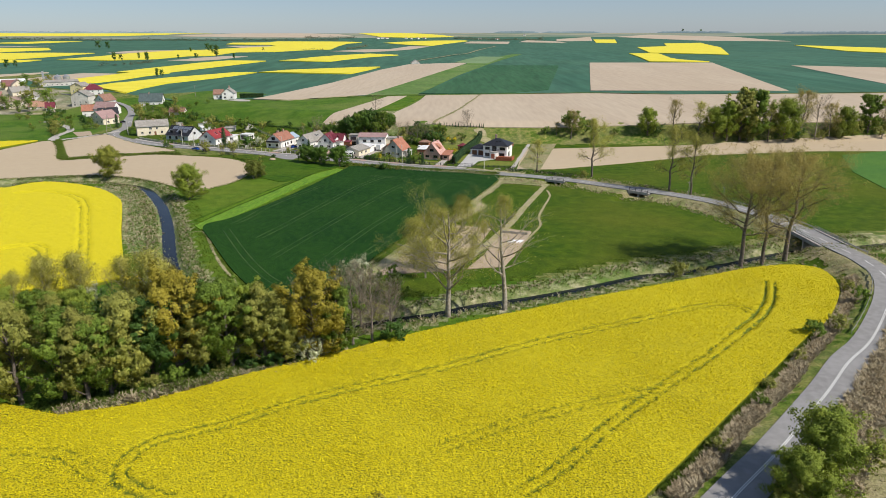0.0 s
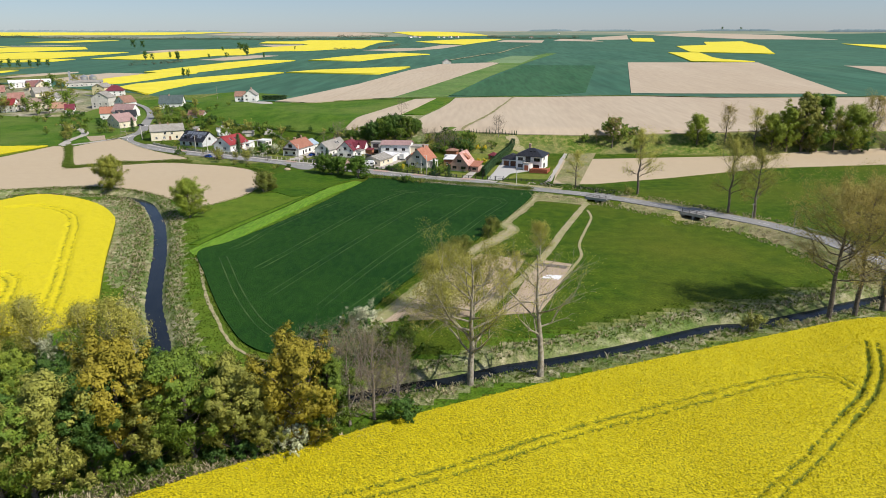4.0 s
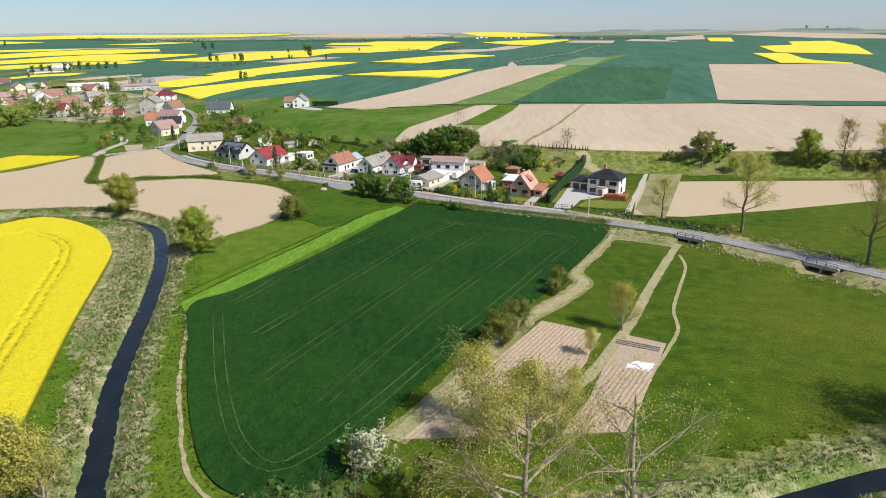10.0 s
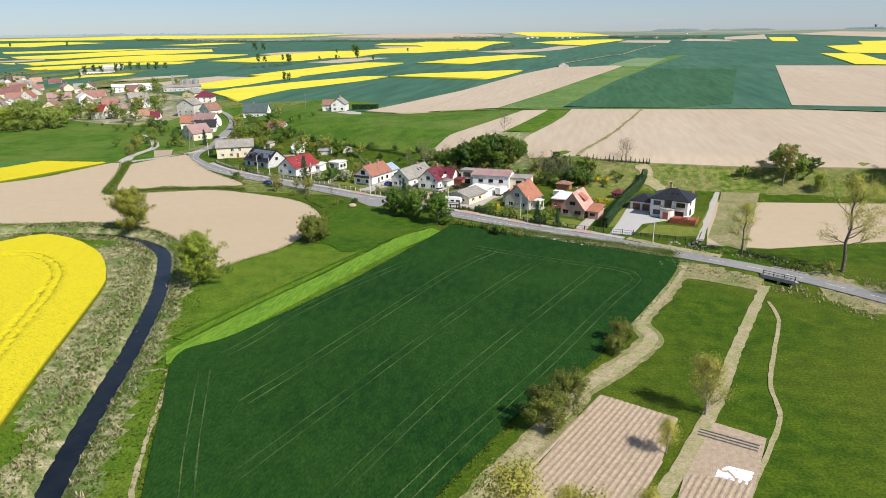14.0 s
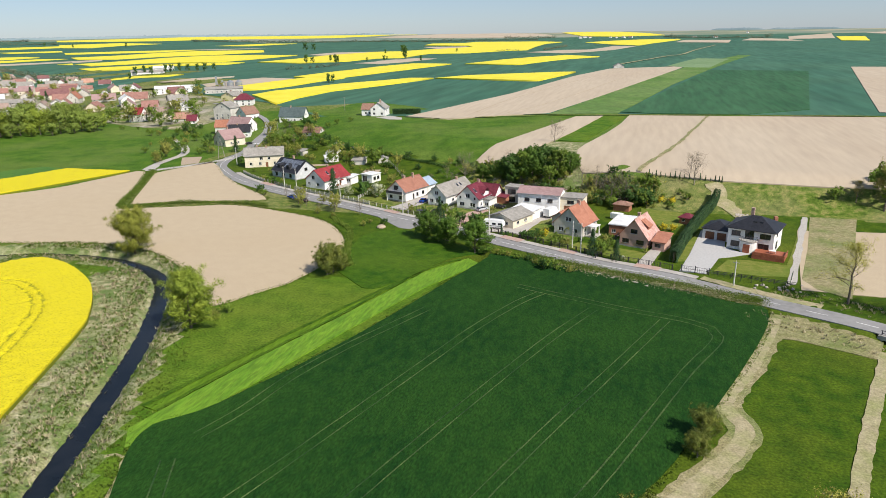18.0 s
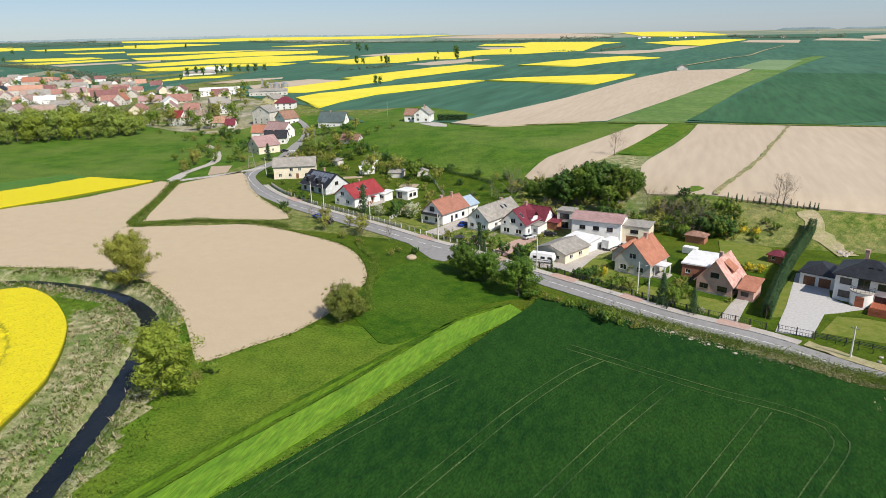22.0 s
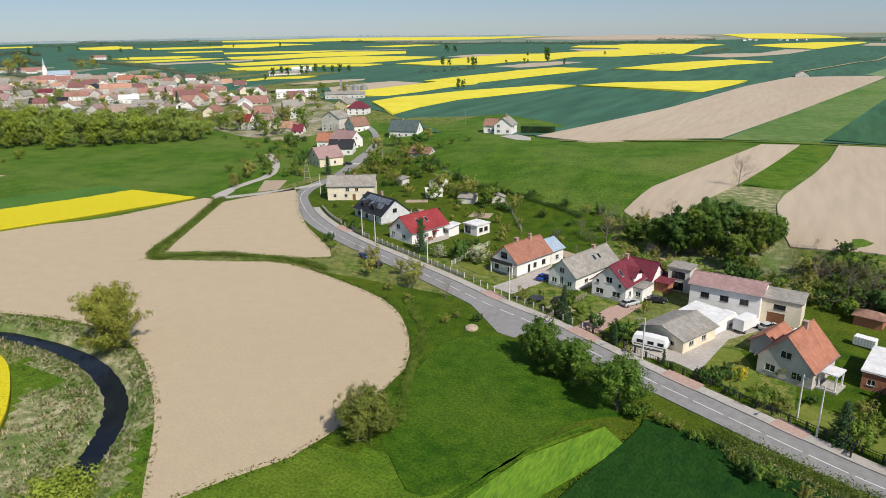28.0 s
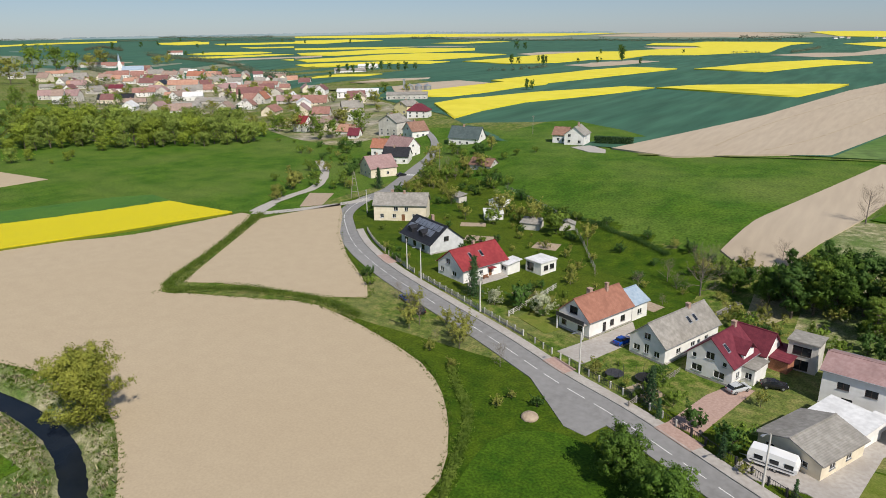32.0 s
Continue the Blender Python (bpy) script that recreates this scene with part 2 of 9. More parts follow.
BLOSSOM = leaf("white_blossom", (0.30, 0.34, 0.16), (0.66, 0.66, 0.5))
LEAF_WILLOW = leaf("leaves_willow", (0.19, 0.215, 0.03), (0.31, 0.32, 0.052))
LEAF_THICK = leaf("leaves_thicket", (0.10, 0.13, 0.02), (0.19, 0.21, 0.035))
LEAF_BELT = leaf("leaves_belt", (0.17, 0.24, 0.04), (0.29, 0.36, 0.07))
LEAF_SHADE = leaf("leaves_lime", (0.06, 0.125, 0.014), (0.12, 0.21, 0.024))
LEAF_FRESH = leaf("leaves_fresh", (0.172, 0.236, 0.024), (0.299, 0.362, 0.045))
# greyed leaves for far tree rows and village scrub, haze included in the tone
LEAF_HAZED = leaf("leaves_hazed", (0.10, 0.13, 0.075), (0.17, 0.19, 0.12))
NEEDLE = leaf("needles", (0.025, 0.068, 0.024), (0.060, 0.119, 0.037))
YELLOW_SHRUB = leaf("yellow_shrub", (0.5, 0.4, 0.02), (0.7, 0.58, 0.04))
STRAW = mat("dead_straw", [(0.46, 0.38, 0.25), (0.62, 0.54, 0.38)], 0.5, 0.9, island=0.25, translucent=0.25)
REED = mat("dead_reed", [(0.36, 0.31, 0.18), (0.52, 0.46, 0.30)], 0.5, 0.9, island=0.3, translucent=0.2)
TUFT = mat("green_tufts", [(0.085, 0.145, 0.014), (0.17, 0.235, 0.035)], 0.4, 0.9, island=0.3, translucent=0.3)

# ---- plan, in metres ----
ROAD = [(-45, -75), (0, -27), (33.3, 4.2), (39.6, 10), (45.5, 15.6), (53.7, 23.3), (68.8, 38.7), (76.9, 47.5), (85.7, 55.5), (99.1, 71.9), (106.5, 84.6), (108.4, 95.9), (107.6, 106.7), (106, 126.7), (99.9, 150.4), (88.4, 169.8), (64.2, 192.4), (47, 204.5), (28.7, 213.9), (10.7, 223.8), (-5.8, 229.3), (-23.2, 237.3), (-41.6, 246.1), (-60.2, 255.6), (-74.4, 261.4), (-91.5, 269.7), (-110.9, 278.1), (-134.4, 288.7), (-154.9, 300.9), (-172.6, 316), (-183.4, 328.2), (-190.1, 345.2), (-192.9, 363.4), (-208, 400.1), (-215.4, 423.5), (-229.2, 446.5), (-254, 470.8), (-281.9, 493.1), (-313.9, 513.7)]
RIVER = [(-210.7, 173.5), (-182.7, 192.1), (-160.8, 203.6), (-151.9, 205.5), (-139.9, 206.3), (-127.6, 204.9), (-115.2, 200.0), (-108.4, 194.6), (-103.2, 188.0), (-92.4, 170.6), (-86.0, 158.2), (-77.2, 139.2), (-68.8, 119.0), (-62.3, 104.3), (-57.0, 94.6), (-51.6, 84.8), (-46.7, 76.4), (-33.9, 63.5), (-25.5, 60.8), (-15.4, 64.7), (-3.3, 70.2), (5.8, 73.3), (13.6, 77.4), (25.5, 81.5), (40.4, 88), (57.3, 96.4), (64.4, 97.4), (81.2, 104.8), (99.8, 113.4), (117, 117.1), (144.1, 123), (187.8, 127.9)]
RAPE_NEAR = [(-114.1, 43), (-78, 39.1), (-61.8, 35.3), (-55.2, 33.1), (-50.7, 32), (-48, 32.6), (-39.7, 35.1), (-32.5, 39.7), (-25.5, 44.3), (-16, 49.2), (-2.8, 57.3), (8.9, 63.5), (26.6, 71.9), (46.4, 80.7), (68.6, 90.3), (81.7, 95.9), (92.1, 97.8), (97.5, 94.9), (96.5, 86.3), (92.4, 77.9), (83.8, 66.2), (75.9, 58.6), (65.3, 47.6), (56.4, 38.3), (47.3, 28.8), (39.7, 20.8), (32.1, 13), (23.9, 3.8), (2.7, -4.3), (-70.3, -4.2)]
RAPE_LEFT = [(-315.2, 192.9), (-238.2, 204.4), (-167.2, 186.3), (-152.1, 195.3), (-147.8, 197.5), (-137.7, 195.3), (-124.3, 187.9), (-115.6, 180.6), (-106.9, 170.6), (-101.4, 161.7), (-86.8, 130), (-78.3, 112.4), (-69.3, 94.5), (-64.2, 83.9), (-69.6, 90), (-80.1, 83.7), (-115.5, 80.1), (-173.2, 75.9)]
RAPE_STRIP = [(-260.2, 172.6), (-250.6, 208.7), (-236.7, 242.5), (-225.5, 269.5), (-213.6, 304.8), (-246.5, 303), (-255.4, 276.7), (-264.8, 254.3), (-278.5, 215.7), (-294.4, 175.6)]
TAN_BIG = [(-208.1, 308), (-173.3, 253), (-168.6, 249.9), (-145.1, 259.2), (-132, 263.2), (-104.7, 256.8), (-91.5, 250.4), (-81.2, 239.4), (-75.1, 228.3), (-74.2, 218.5), (-73.9, 208.4), (-75.5, 198.9), (-79.7, 191.2), (-83.2, 183.9), (-85.1, 182), (-94.5, 190.8), (-104.2, 199.3), (-118.8, 208.6), (-131, 213.5), (-146.7, 214.3), (-169.3, 209), (-213.7, 195.1), (-256.8, 169.1), (-290.6, 177.9), (-260.4, 215.4), (-235.5, 251.1), (-220.6, 271.5), (-215.9, 291.8)]
TAN_SMALL = [(-201.4, 306.3), (-193, 335.4), (-182.4, 325.2), (-167.5, 308), (-151.7, 293.7), (-131.8, 279.1), (-126.1, 272.8), (-135.3, 267.3), (-149.6, 264.2), (-161.9, 260.7), (-170.7, 255.9)]
WHEAT_NEAR = [(-65.3, 137.1), (-56.8, 119.9), (-46.4, 100.8), (-38.4, 88.1), (-33.4, 82.1), (-27.8, 78.9), (-21.8, 78.8), (-16.4, 83.7), (-14.4, 93.8), (-10.3, 108.5), (-1.6, 130.7), (10.4, 153), (28.7, 203.9), (21.2, 211.8), (-3.4, 222.3), (-31.5, 230.6), (-35.3, 223.4), (-47.9, 176.9), (-59.2, 147.3)]
BAND_LIGHT = [(-35, 222.5), (-43.4, 203.9), (-51.5, 176.1), (-57.6, 153.6), (-62.1, 136.5), (-65.1, 133.3), (-68.1, 137.5), (-66.9, 142.9), (-62.1, 161.2), (-55, 183.9), (-46.6, 213.8), (-39, 226)]
BAND_OUTER = [(-41.0, 226.0), (-46.8, 217.0), (-52.5, 199.8), (-57.6, 184.6), (-63.0, 168.5), (-67.5, 153.0), (-70.6, 143.5), (-67.4, 142.9), (-63.2, 158.9), (-56.0, 182.9), (-47.6, 212.8), (-40.6, 225)]
WHEAT_PATH = [(-66.5, 131), (-63.5, 131.5), (-58.4, 121.7), (-51.2, 106.7), (-44.8, 95.4), (-38.4, 85.0), (-32.9, 79.2), (-26.3, 75.8), (-20.0, 75.5)]
GARDEN_A = [(10, 137.9), (21.2, 133.2), (17.6, 120.6), (11.8, 105.6), (7.9, 97.2), (-9.8, 93.9), (-4.8, 102.5), (1.7, 117.6)]
GARDEN_B = [(25.1, 133.6), (32.9, 130.2), (29.4, 119.9), (25.5, 108.1), (22.3, 99.9), (12.9, 98.1), (17, 106.5), (20.7, 119.7), (23.3, 129.3)]
SHEET = [(25.6, 122.7), (29.5, 121.6), (28.4, 118.8), (24.3, 119.7)]
TRACK_EDGE = [(30, 204.9), (23.4, 183.9), (17.4, 168.6), (19.3, 162.1), (17.9, 156.4), (11.5, 145.6), (6.7, 138.3), (3.4, 129.1), (-0.9, 118.6), (-5.1, 108.4), (-7.6, 102), (-11.1, 93.6)]
TRACK_MID = [(46.4, 193.4), (38.3, 171.3), (32, 152.7), (27.6, 139), (23.7, 129.4), (19, 118), (14.7, 109.7), (11.1, 100.6)]
TRACK_THIN = [(44.9, 183.8), (44.6, 173.9), (40.4, 159.1), (37.1, 146.8), (36.2, 136.8), (32.8, 127.8), (28.7, 118.5), (25.1, 109.4)]
DRY_ROAD = [(29.5, 207.2), (37.8, 206.1), (47.1, 198), (44.3, 190.3), (32.3, 195.1), (27, 195.1)]
TAN_SCARP = [(46, 272.8), (79, 276.8), (126.1, 282.4), (176.5, 292.6), (246, 305.8), (328.9, 320.7), (290.8, 273.7), (219.1, 262.6), (185, 263.6), (129.9, 254.4), (85.2, 234.3), (53.5, 222.4), (38, 222.8)]
MEADOW_DARK = [(192.3, 252.6), (219.1, 262.6), (293.5, 277.1), (186.9, 146.6), (168.9, 161.4), (168.6, 182.6), (174.7, 213.4)]
DARK_STRIP = [(-338.6, 190.5), (-286.5, 263.5), (-273, 296.9), (-264.4, 307.7), (-247, 305.7), (-257, 277.6), (-264.8, 254.3), (-295, 185.2)]
TAN_LEFT = [(-445.3, 257.2), (-366.5, 297.3), (-329.9, 300.7), (-330.5, 282.1), (-367.8, 237.9)]
FAR_CROP = [(-2298, 431), (-1789, 898), (-1195, 883), (-687, 714), (-481, 644), (-269, 514.3), (-192.1, 445), (-136.3, 447.2), (-134.6, 443.9), (-53.5, 466.8), (-14, 471.7), (123.4, 479.9), (178.4, 463.6), (349.5, 472.6), (488.2, 465.7), (618, 431), (2966, 1968), (2020, 3132), (-4, 3318), (-1771, 2716), (-1994, 3014), (-4527, 2065), (-4875, 764)]
TAN_LONG = [(-134.6, 443.9), (-122.1, 496.1), (-99.9, 592.7), (-72, 774), (-43, 889), (40, 929), (32, 881), (-16, 644), (-53.9, 470), (-74.4, 459.5), (-105.6, 436.4)]
GREEN_LONG = [(-53, 463.6), (-16, 644), (39, 904), (136, 1273), (154, 1269), (95, 1009), (21, 674), (-14, 471.7)]
TAN_PLATEAU = [(-7.3, 465.7), (35, 468.3), (121.3, 473.8), (177.3, 460.7), (343.8, 463.4), (472.2, 447.8), (371.3, 333.8), (249.4, 313.1), (160.5, 298.9), (116.2, 300.3), (65.8, 303.7), (28.2, 305.7), (8.3, 308.2), (-18.7, 314.6), (-22.5, 325.6), (-23.8, 345.0), (-22.6, 358.0), (-15.4, 395.7), (-10.6, 427.8)]
TAN_WEDGE = [(-36.4, 458.0), (-21.6, 462.0), (-30.3, 404.1), (-36.4, 370.0), (-42.5, 344.0), (-47.5, 331.0), (-53.5, 326.3), (-58.0, 328.5), (-64.5, 336.0)]
GREEN_WEDGE = [(-21.0, 461.7), (-8.7, 461.0), (-16.5, 410.0), (-23.8, 367.0), (-35.0, 368.8)]
TAN_SQUARE = [(209, 906), (375, 894), (280.2, 485.6), (124.8, 493.1)]
TAN_EAST = [(449, 823), (537, 772), (692, 694), (377.5, 342), (395.4, 545.6), (412, 633)]
TAN_K = [(477, 2882), (690, 3218), (572, 2617), (428, 2572)]
TAN_L = [(804, 3197), (1095, 3652), (1293, 3041), (1189, 2322), (968, 2503)]
TRAM_A = [(-57, 132.5), (-45.5, 110.2), (-36.8, 95.5), (-30.9, 87.9), (-25.6, 84.8), (-21.5, 88.8), (-16.1, 101.5), (-8.9, 121.3), (1.1, 146.4), (11.9, 176.1), (18.3, 192.3), (13.7, 198.2), (-0.4, 201.8), (-23.2, 209.4)]
TRAM_B = [(-5.3, 200.0), (-11.5, 185.1), (-18.3, 165.7), (-25.2, 144.6), (-32.2, 122.2), (-36.9, 106.7)]
TRAM_C = [(8.9, 197.8), (2.2, 179.9), (-2.8, 166.7), (-7.6, 154.1), (-14.0, 136.0), (-20.0, 116.0), (-24.0, 101.0)]
TRAM_D = [(-17.2, 206.2), (-21.0, 199.6), (-26.4, 186.0), (-30.4, 172.6), (-34.4, 159.0), (-40.0, 140.0), (-45.0, 124.0)]
TRAM_E = [(-26.3, 12.8), (-31.3, 14.7), (-34.4, 16.8), (-35.4, 19.7), (-34.9, 22.8), (-32.9, 25.5), (-29.5, 27.0), (-24.5, 29.4), (-17.4, 34.2), (-9.4, 38.7), (-0.6, 42.7), (7.2, 46.4), (19.1, 53.2), (30.1, 58.7), (42.2, 64.3), (55.3, 70.4), (64.7, 73.8), (68.9, 72.5), (70.4, 66.8)]
TRAM_F = [(81.7, 86.5), (76.3, 75.5), (70.6, 67.3), (63.7, 60.2), (54.8, 50.9), (46.1, 42.9), (39.6, 36.6), (33.8, 31.1), (28.4, 25.3), (23.4, 19.5), (16.9, 13.9)]
TRAM_H = [(7.3, 23.3), (15.1, 28.1), (25.8, 33.1), (34.2, 36.3), (41.1, 38.7)]
TRAM_I = [(-53.5, 22.7), (-48.9, 22.7), (-44.5, 22.0), (-38.4, 17.6), (-34.9, 16.2)]
TRAM_G = [(-147.2, 177.9), (-140.7, 181.3), (-130.5, 178.0), (-120.3, 170.0), (-111.7, 157.0), (-106.3, 146.6), (-97.5, 129.5), (-88.8, 112.7), (-82.0, 98.5), (-75.9, 85.5)]
TRAM_K = [(-125.0, 108.0), (-111.4, 113.1), (-104.9, 116.1), (-98.6, 110.6), (-91.0, 95.1), (-86.7, 85.7)]
TRAM_J = [(-38.9, 191.6), (-43.6, 180.8), (-48.6, 168.8), (-52.2, 157.4), (-54.2, 146.5), (-56.8, 138.5)]
LEFT_BANK = [(-127.9, 192.9), (-119.5, 198.5), (-102.2, 186.2), (-92, 174.4), (-85.2, 158.6), (-78.2, 140.4), (-71.5, 124.3), (-66.7, 113.4), (-75.8, 111.1), (-84.8, 125.2), (-94.3, 142.4), (-104.7, 162.1), (-118, 182.6)]
CORNER_TREES = [(54.2, 17.5, 12.5), (42.6, 11.4, 8.1), (48.9, 11.9, 5.4), (39, 12.9, 5.9), (53.1, 11.4, 4.2)]
CORNER_BUSHES = [(77, 58.6, 3.9), (69.3, 49.6, 2.6), (82.6, 61, 4), (56.6, 34.9, 1.9), (63.8, 19.5, 4.9), (72.5, 38.2, 1.9), (45.2, 23.3, 2.6), (59.9, 40, 2.5), (96.3, 81.2, 3.2), (94.1, 73.3, 3.1)]
GARDEN_SHRUBS = [(-29.1, 247.5, 1.8), (-26.8, 246.9, 2.2), (-16.7, 242.6, 2.3), (-8.7, 239.6, 2.2), (-6, 244.5, 3.9), (-0.6, 233.9, 1.5), (4.8, 241.8, 1.6), (-41.9, 252, 2), (-33.4, 248.8, 1.3), (-50.6, 259.6, 3.5), (-54.7, 264.1, 2.9), (-69.1, 267.2, 3), (-70.9, 264.1, 1.9), (-60.4, 263.9, 2.2), (-16.7, 254.2, 2.5), (-12.5, 247.1, 1.7), (-25.4, 252.2, 1.9), (-23.7, 256.1, 1.3), (7.1, 264.1, 1.8), (9.3, 266.6, 1.8), (6.6, 294, 2.1), (9.6, 296.7, 1.7), (12.5, 295.2, 2.1), (15, 298.5, 2.1), (4.7, 296.8, 2.1), (17.2, 296.1, 2.7), (2.2, 299.4, 2.9), (-1, 301.3, 2.7)]
VERGE_SHRUBS = [(-34.7, 232.4, 2.3), (-32.4, 231.4, 1.8), (-26.7, 228.4, 2), (-21.5, 225.7, 1.8), (-15.7, 222.4, 1.8), (-13, 221.6, 1.5), (-31.1, 230.2, 1.9), (-93.2, 266.4, 1.6), (-101.9, 269.4, 1.6), (-107.1, 271.9, 1.3), (-142.1, 288.9, 3.1), (-135.2, 283.2, 3), (-130.8, 279.1, 2.4), (-146.7, 294.2, 2.4), (-157.3, 302.6, 2.5), (-151.3, 297.1, 2.1), (-98.7, 258.9, 2.3), (-91.4, 255.6, 2), (-78, 248.5, 2), (-77.3, 252.1, 1.6), (-72.7, 252, 2)]
BACK_SHRUBS = [(-163, 353.7, 2.7), (-150.5, 348.4, 3.3), (-156, 370.4, 3.5), (-134.9, 353.5, 3.2), (-100.3, 323.2, 2.7), (-93.4, 315.9, 2.5), (-89, 332.8, 2.8), (-92.7, 323.2, 2.7), (-143.5, 331.6, 2), (-161.3, 343.4, 3.3), (-165.2, 341.5, 2.6), (-78.6, 316.6, 2.5), (-99.3, 349, 3), (-84.7, 341.6, 2.8), (-77.8, 327, 2.1), (-75.8, 337, 2.7), (-71.6, 334.9, 3.2), (-64.8, 329.2, 2.9), (-60.6, 325.6, 3.3), (-55.5, 324, 2.5), (-50.2, 320.9, 2.9), (-185.8, 392.6, 4.7), (-184.6, 405.7, 3.5), (-176.6, 408, 3.2), (-170.2, 412.9, 3.2), (-167, 418.4, 3.2), (-160.1, 422.5, 2.7), (-187.6, 381.5, 5.1), (-171.2, 349.9, 4.1)]
RAPE_A = [(-313.7, 564.0), (-254.9, 501.7), (-260.9, 545.3), (-261, 605), (-238, 666), (-227, 700), (-214, 750), (-241, 752), (-260, 718), (-289, 675), (-306, 619), (-315, 603)]
RAPE_B = [(-212, 749), (-188, 784), (-126, 812), (-91, 826), (-76, 828), (-82, 790), (-98, 711), (-110, 711), (-158, 730)]
RAPE_C = [(-386, 647), (-356, 607), (-337, 619), (-330, 659), (-329, 716), (-320, 757), (-326, 776), (-311, 846), (-294, 926), (-273, 1022), (-339, 1044), (-364, 973), (-371, 917), (-386, 851), (-394, 780), (-371, 767), (-380, 704)]
RAPE_D = [(-253, 1022), (-238, 1069), (-224, 1146), (-193, 1241), (-146, 1337), (-81, 1247), (-125, 1159), (-168, 989)]
RAPE_E = [(-698, 1194), (-692, 1256), (-682, 1314), (-693, 1468), (-689, 1614), (-683, 1739), (-630, 1765), (-607, 1893), (-526, 2137), (-576, 2261), (-750, 2338), (-781, 2516), (-665, 2548), (-650, 2676), (-492, 2663), (-381, 2642), (-306, 2560), (-342, 2407), (-327, 2101), (-294, 1762), (-345, 1705), (-389, 1549), (-473, 1531), (-444, 1280), (-489, 1273), (-499, 1158), (-573, 1124)]
RAPE_F = [(-1442, 1504), (-1389, 1606), (-1374, 1772), (-1344, 1910), (-1156, 1970), (-1057, 1811), (-1108, 1642), (-1196, 1559), (-1227, 1433), (-1330, 1412)]
RAPE_G = [(-1131, 1202), (-1119, 1318), (-1126, 1475), (-1077, 1582), (-946, 1604), (-801, 1535), (-799, 1390), (-815, 1254), (-983, 1237), (-1030, 1140)]
RAPE_H = [(-998, 1076), (-928, 1115), (-876, 1194), (-794, 1212), (-726, 1195), (-725, 1129), (-813, 1117), (-868, 1052), (-939, 1050)]
RAPE_I = [(-773, 804), (-783, 840), (-788, 875), (-664, 835), (-602, 855), (-603, 819), (-661, 811), (-725, 816), (-708, 779)]
RAPE_J = [(-1737, 1361), (-1755, 1452), (-1629, 1541), (-1552, 1512), (-1565, 1412), (-1662, 1348)]
RAPE_K = [(-1558, 1241), (-1522, 1342), (-1478, 1446), (-1401, 1454), (-1428, 1332), (-1453, 1225)]
RAPE_L = [(-2697, 1898), (-2624, 2000), (-2573, 2069), (-2367, 1913), (-2397, 1792), (-2504, 1790)]
RAPE_M = [(-2350, 1920), (-2292, 2061), (-2201, 2217), (-2080, 2102), (-2150, 1941), (-2233, 1860)]
RAPE_N = [(-1964, 1738), (-1851, 1880), (-1779, 1812), (-1871, 1706)]
RAPE_O = [(-1176, 1202), (-1178, 1243), (-1125, 1193)]
RAPE_P = [(-1708, 1748), (-1598, 1879), (-1405, 2003), (-1421, 1828), (-1622, 1667)]
RAPE_Q = [(-2296, 2307), (-2188, 2526), (-1936, 2473), (-1979, 2297), (-1949, 2108), (-2064, 2086)]
RAPE_R = [(-1570, 2316), (-1490, 2569), (-1371, 2579), (-1434, 2327)]
RAPE_S = [(-2815, 2799), (-2546, 3179), (-2439, 4412), (-1919, 4667), (-1610, 4785), (-1503, 3704), (-1584, 3327), (-1955, 3130), (-2190, 2751), (-2619, 2613)]
RAPE_T = [(-519, 4209), (-461, 4972), (-171, 4202), (-12, 3669), (53, 3304), (-50, 3240), (-177, 3190), (-304, 3312)]
RAPE_U = [(-219, 2483), (-157, 2609), (-42, 2739), (89, 2746), (96, 2673), (10, 2347), (-37, 2110), (-110, 2218)]
RAPE_V = [(-4379, 2384), (-4325, 2486), (-3924, 2267), (-3884, 2152)]
RAPE_W = [(-4307, 2519), (-4224, 2665), (-4225, 2664), (-4302, 2528)]
RAPE_X = [(-3110, 1463), (-3192, 1710), (-3110, 1964), (-2958, 1875), (-3030, 1631), (-2979, 1406)]
RAPE_Y = [(-2701, 1972), (-2683, 2107), (-2580, 1968)]
RAPE_Z = [(609.0, 2771.0), (691.6, 2752.0), (592.3, 2309.5), (525.1, 2327.5)]
RAPE_AA = [(515.4, 1777.4), (625.4, 1879.9), (717.6, 2200.3), (847.9, 2231.2), (712.9, 1722.5), (509.7, 1168.5), (405.8, 1291.2)]
RAPE_AB = [(358.0, 1264.0), (410.9, 1253.8), (361.8, 1034.4), (355.8, 976.2), (376.7, 908.5), (295.6, 914.6)]
RAPE_AC = [(986.6, 1895.0), (1030.5, 1571.9), (978.8, 1250.7), (813.5, 1210.8), (810.1, 1326.6)]
FAR_RAPE = (RAPE_A, RAPE_B, RAPE_C, RAPE_D, RAPE_E, RAPE_F, RAPE_G, RAPE_H, RAPE_I, RAPE_J, RAPE_K, RAPE_L, RAPE_M, RAPE_N, RAPE_O, RAPE_P, RAPE_Q, RAPE_R, RAPE_S, RAPE_T, RAPE_U, RAPE_V, RAPE_W, RAPE_X, RAPE_Y, RAPE_Z, RAPE_AA, RAPE_AB, RAPE_AC)
SOIL_A = [(-1290, 1352), (-1269, 1425), (-1213, 1367), (-1212, 1279)]
SOIL_B = [(-451, 686), (-449, 745), (-435, 780), (-382, 758), (-385, 708), (-392, 656), (-374, 630), (-401, 629)]
SOIL_C = [(-535, 718), (-532, 783), (-496, 814), (-485, 795), (-514, 742)]
SOIL_D = [(-454, 1086), (-437, 1136), (-443, 1162), (-412, 1260), (-360, 1230), (-374, 1108), (-397, 1052)]
SOIL_E = [(-788, 1560), (-801, 1737), (-700, 1772), (-713, 1644), (-716, 1493)]
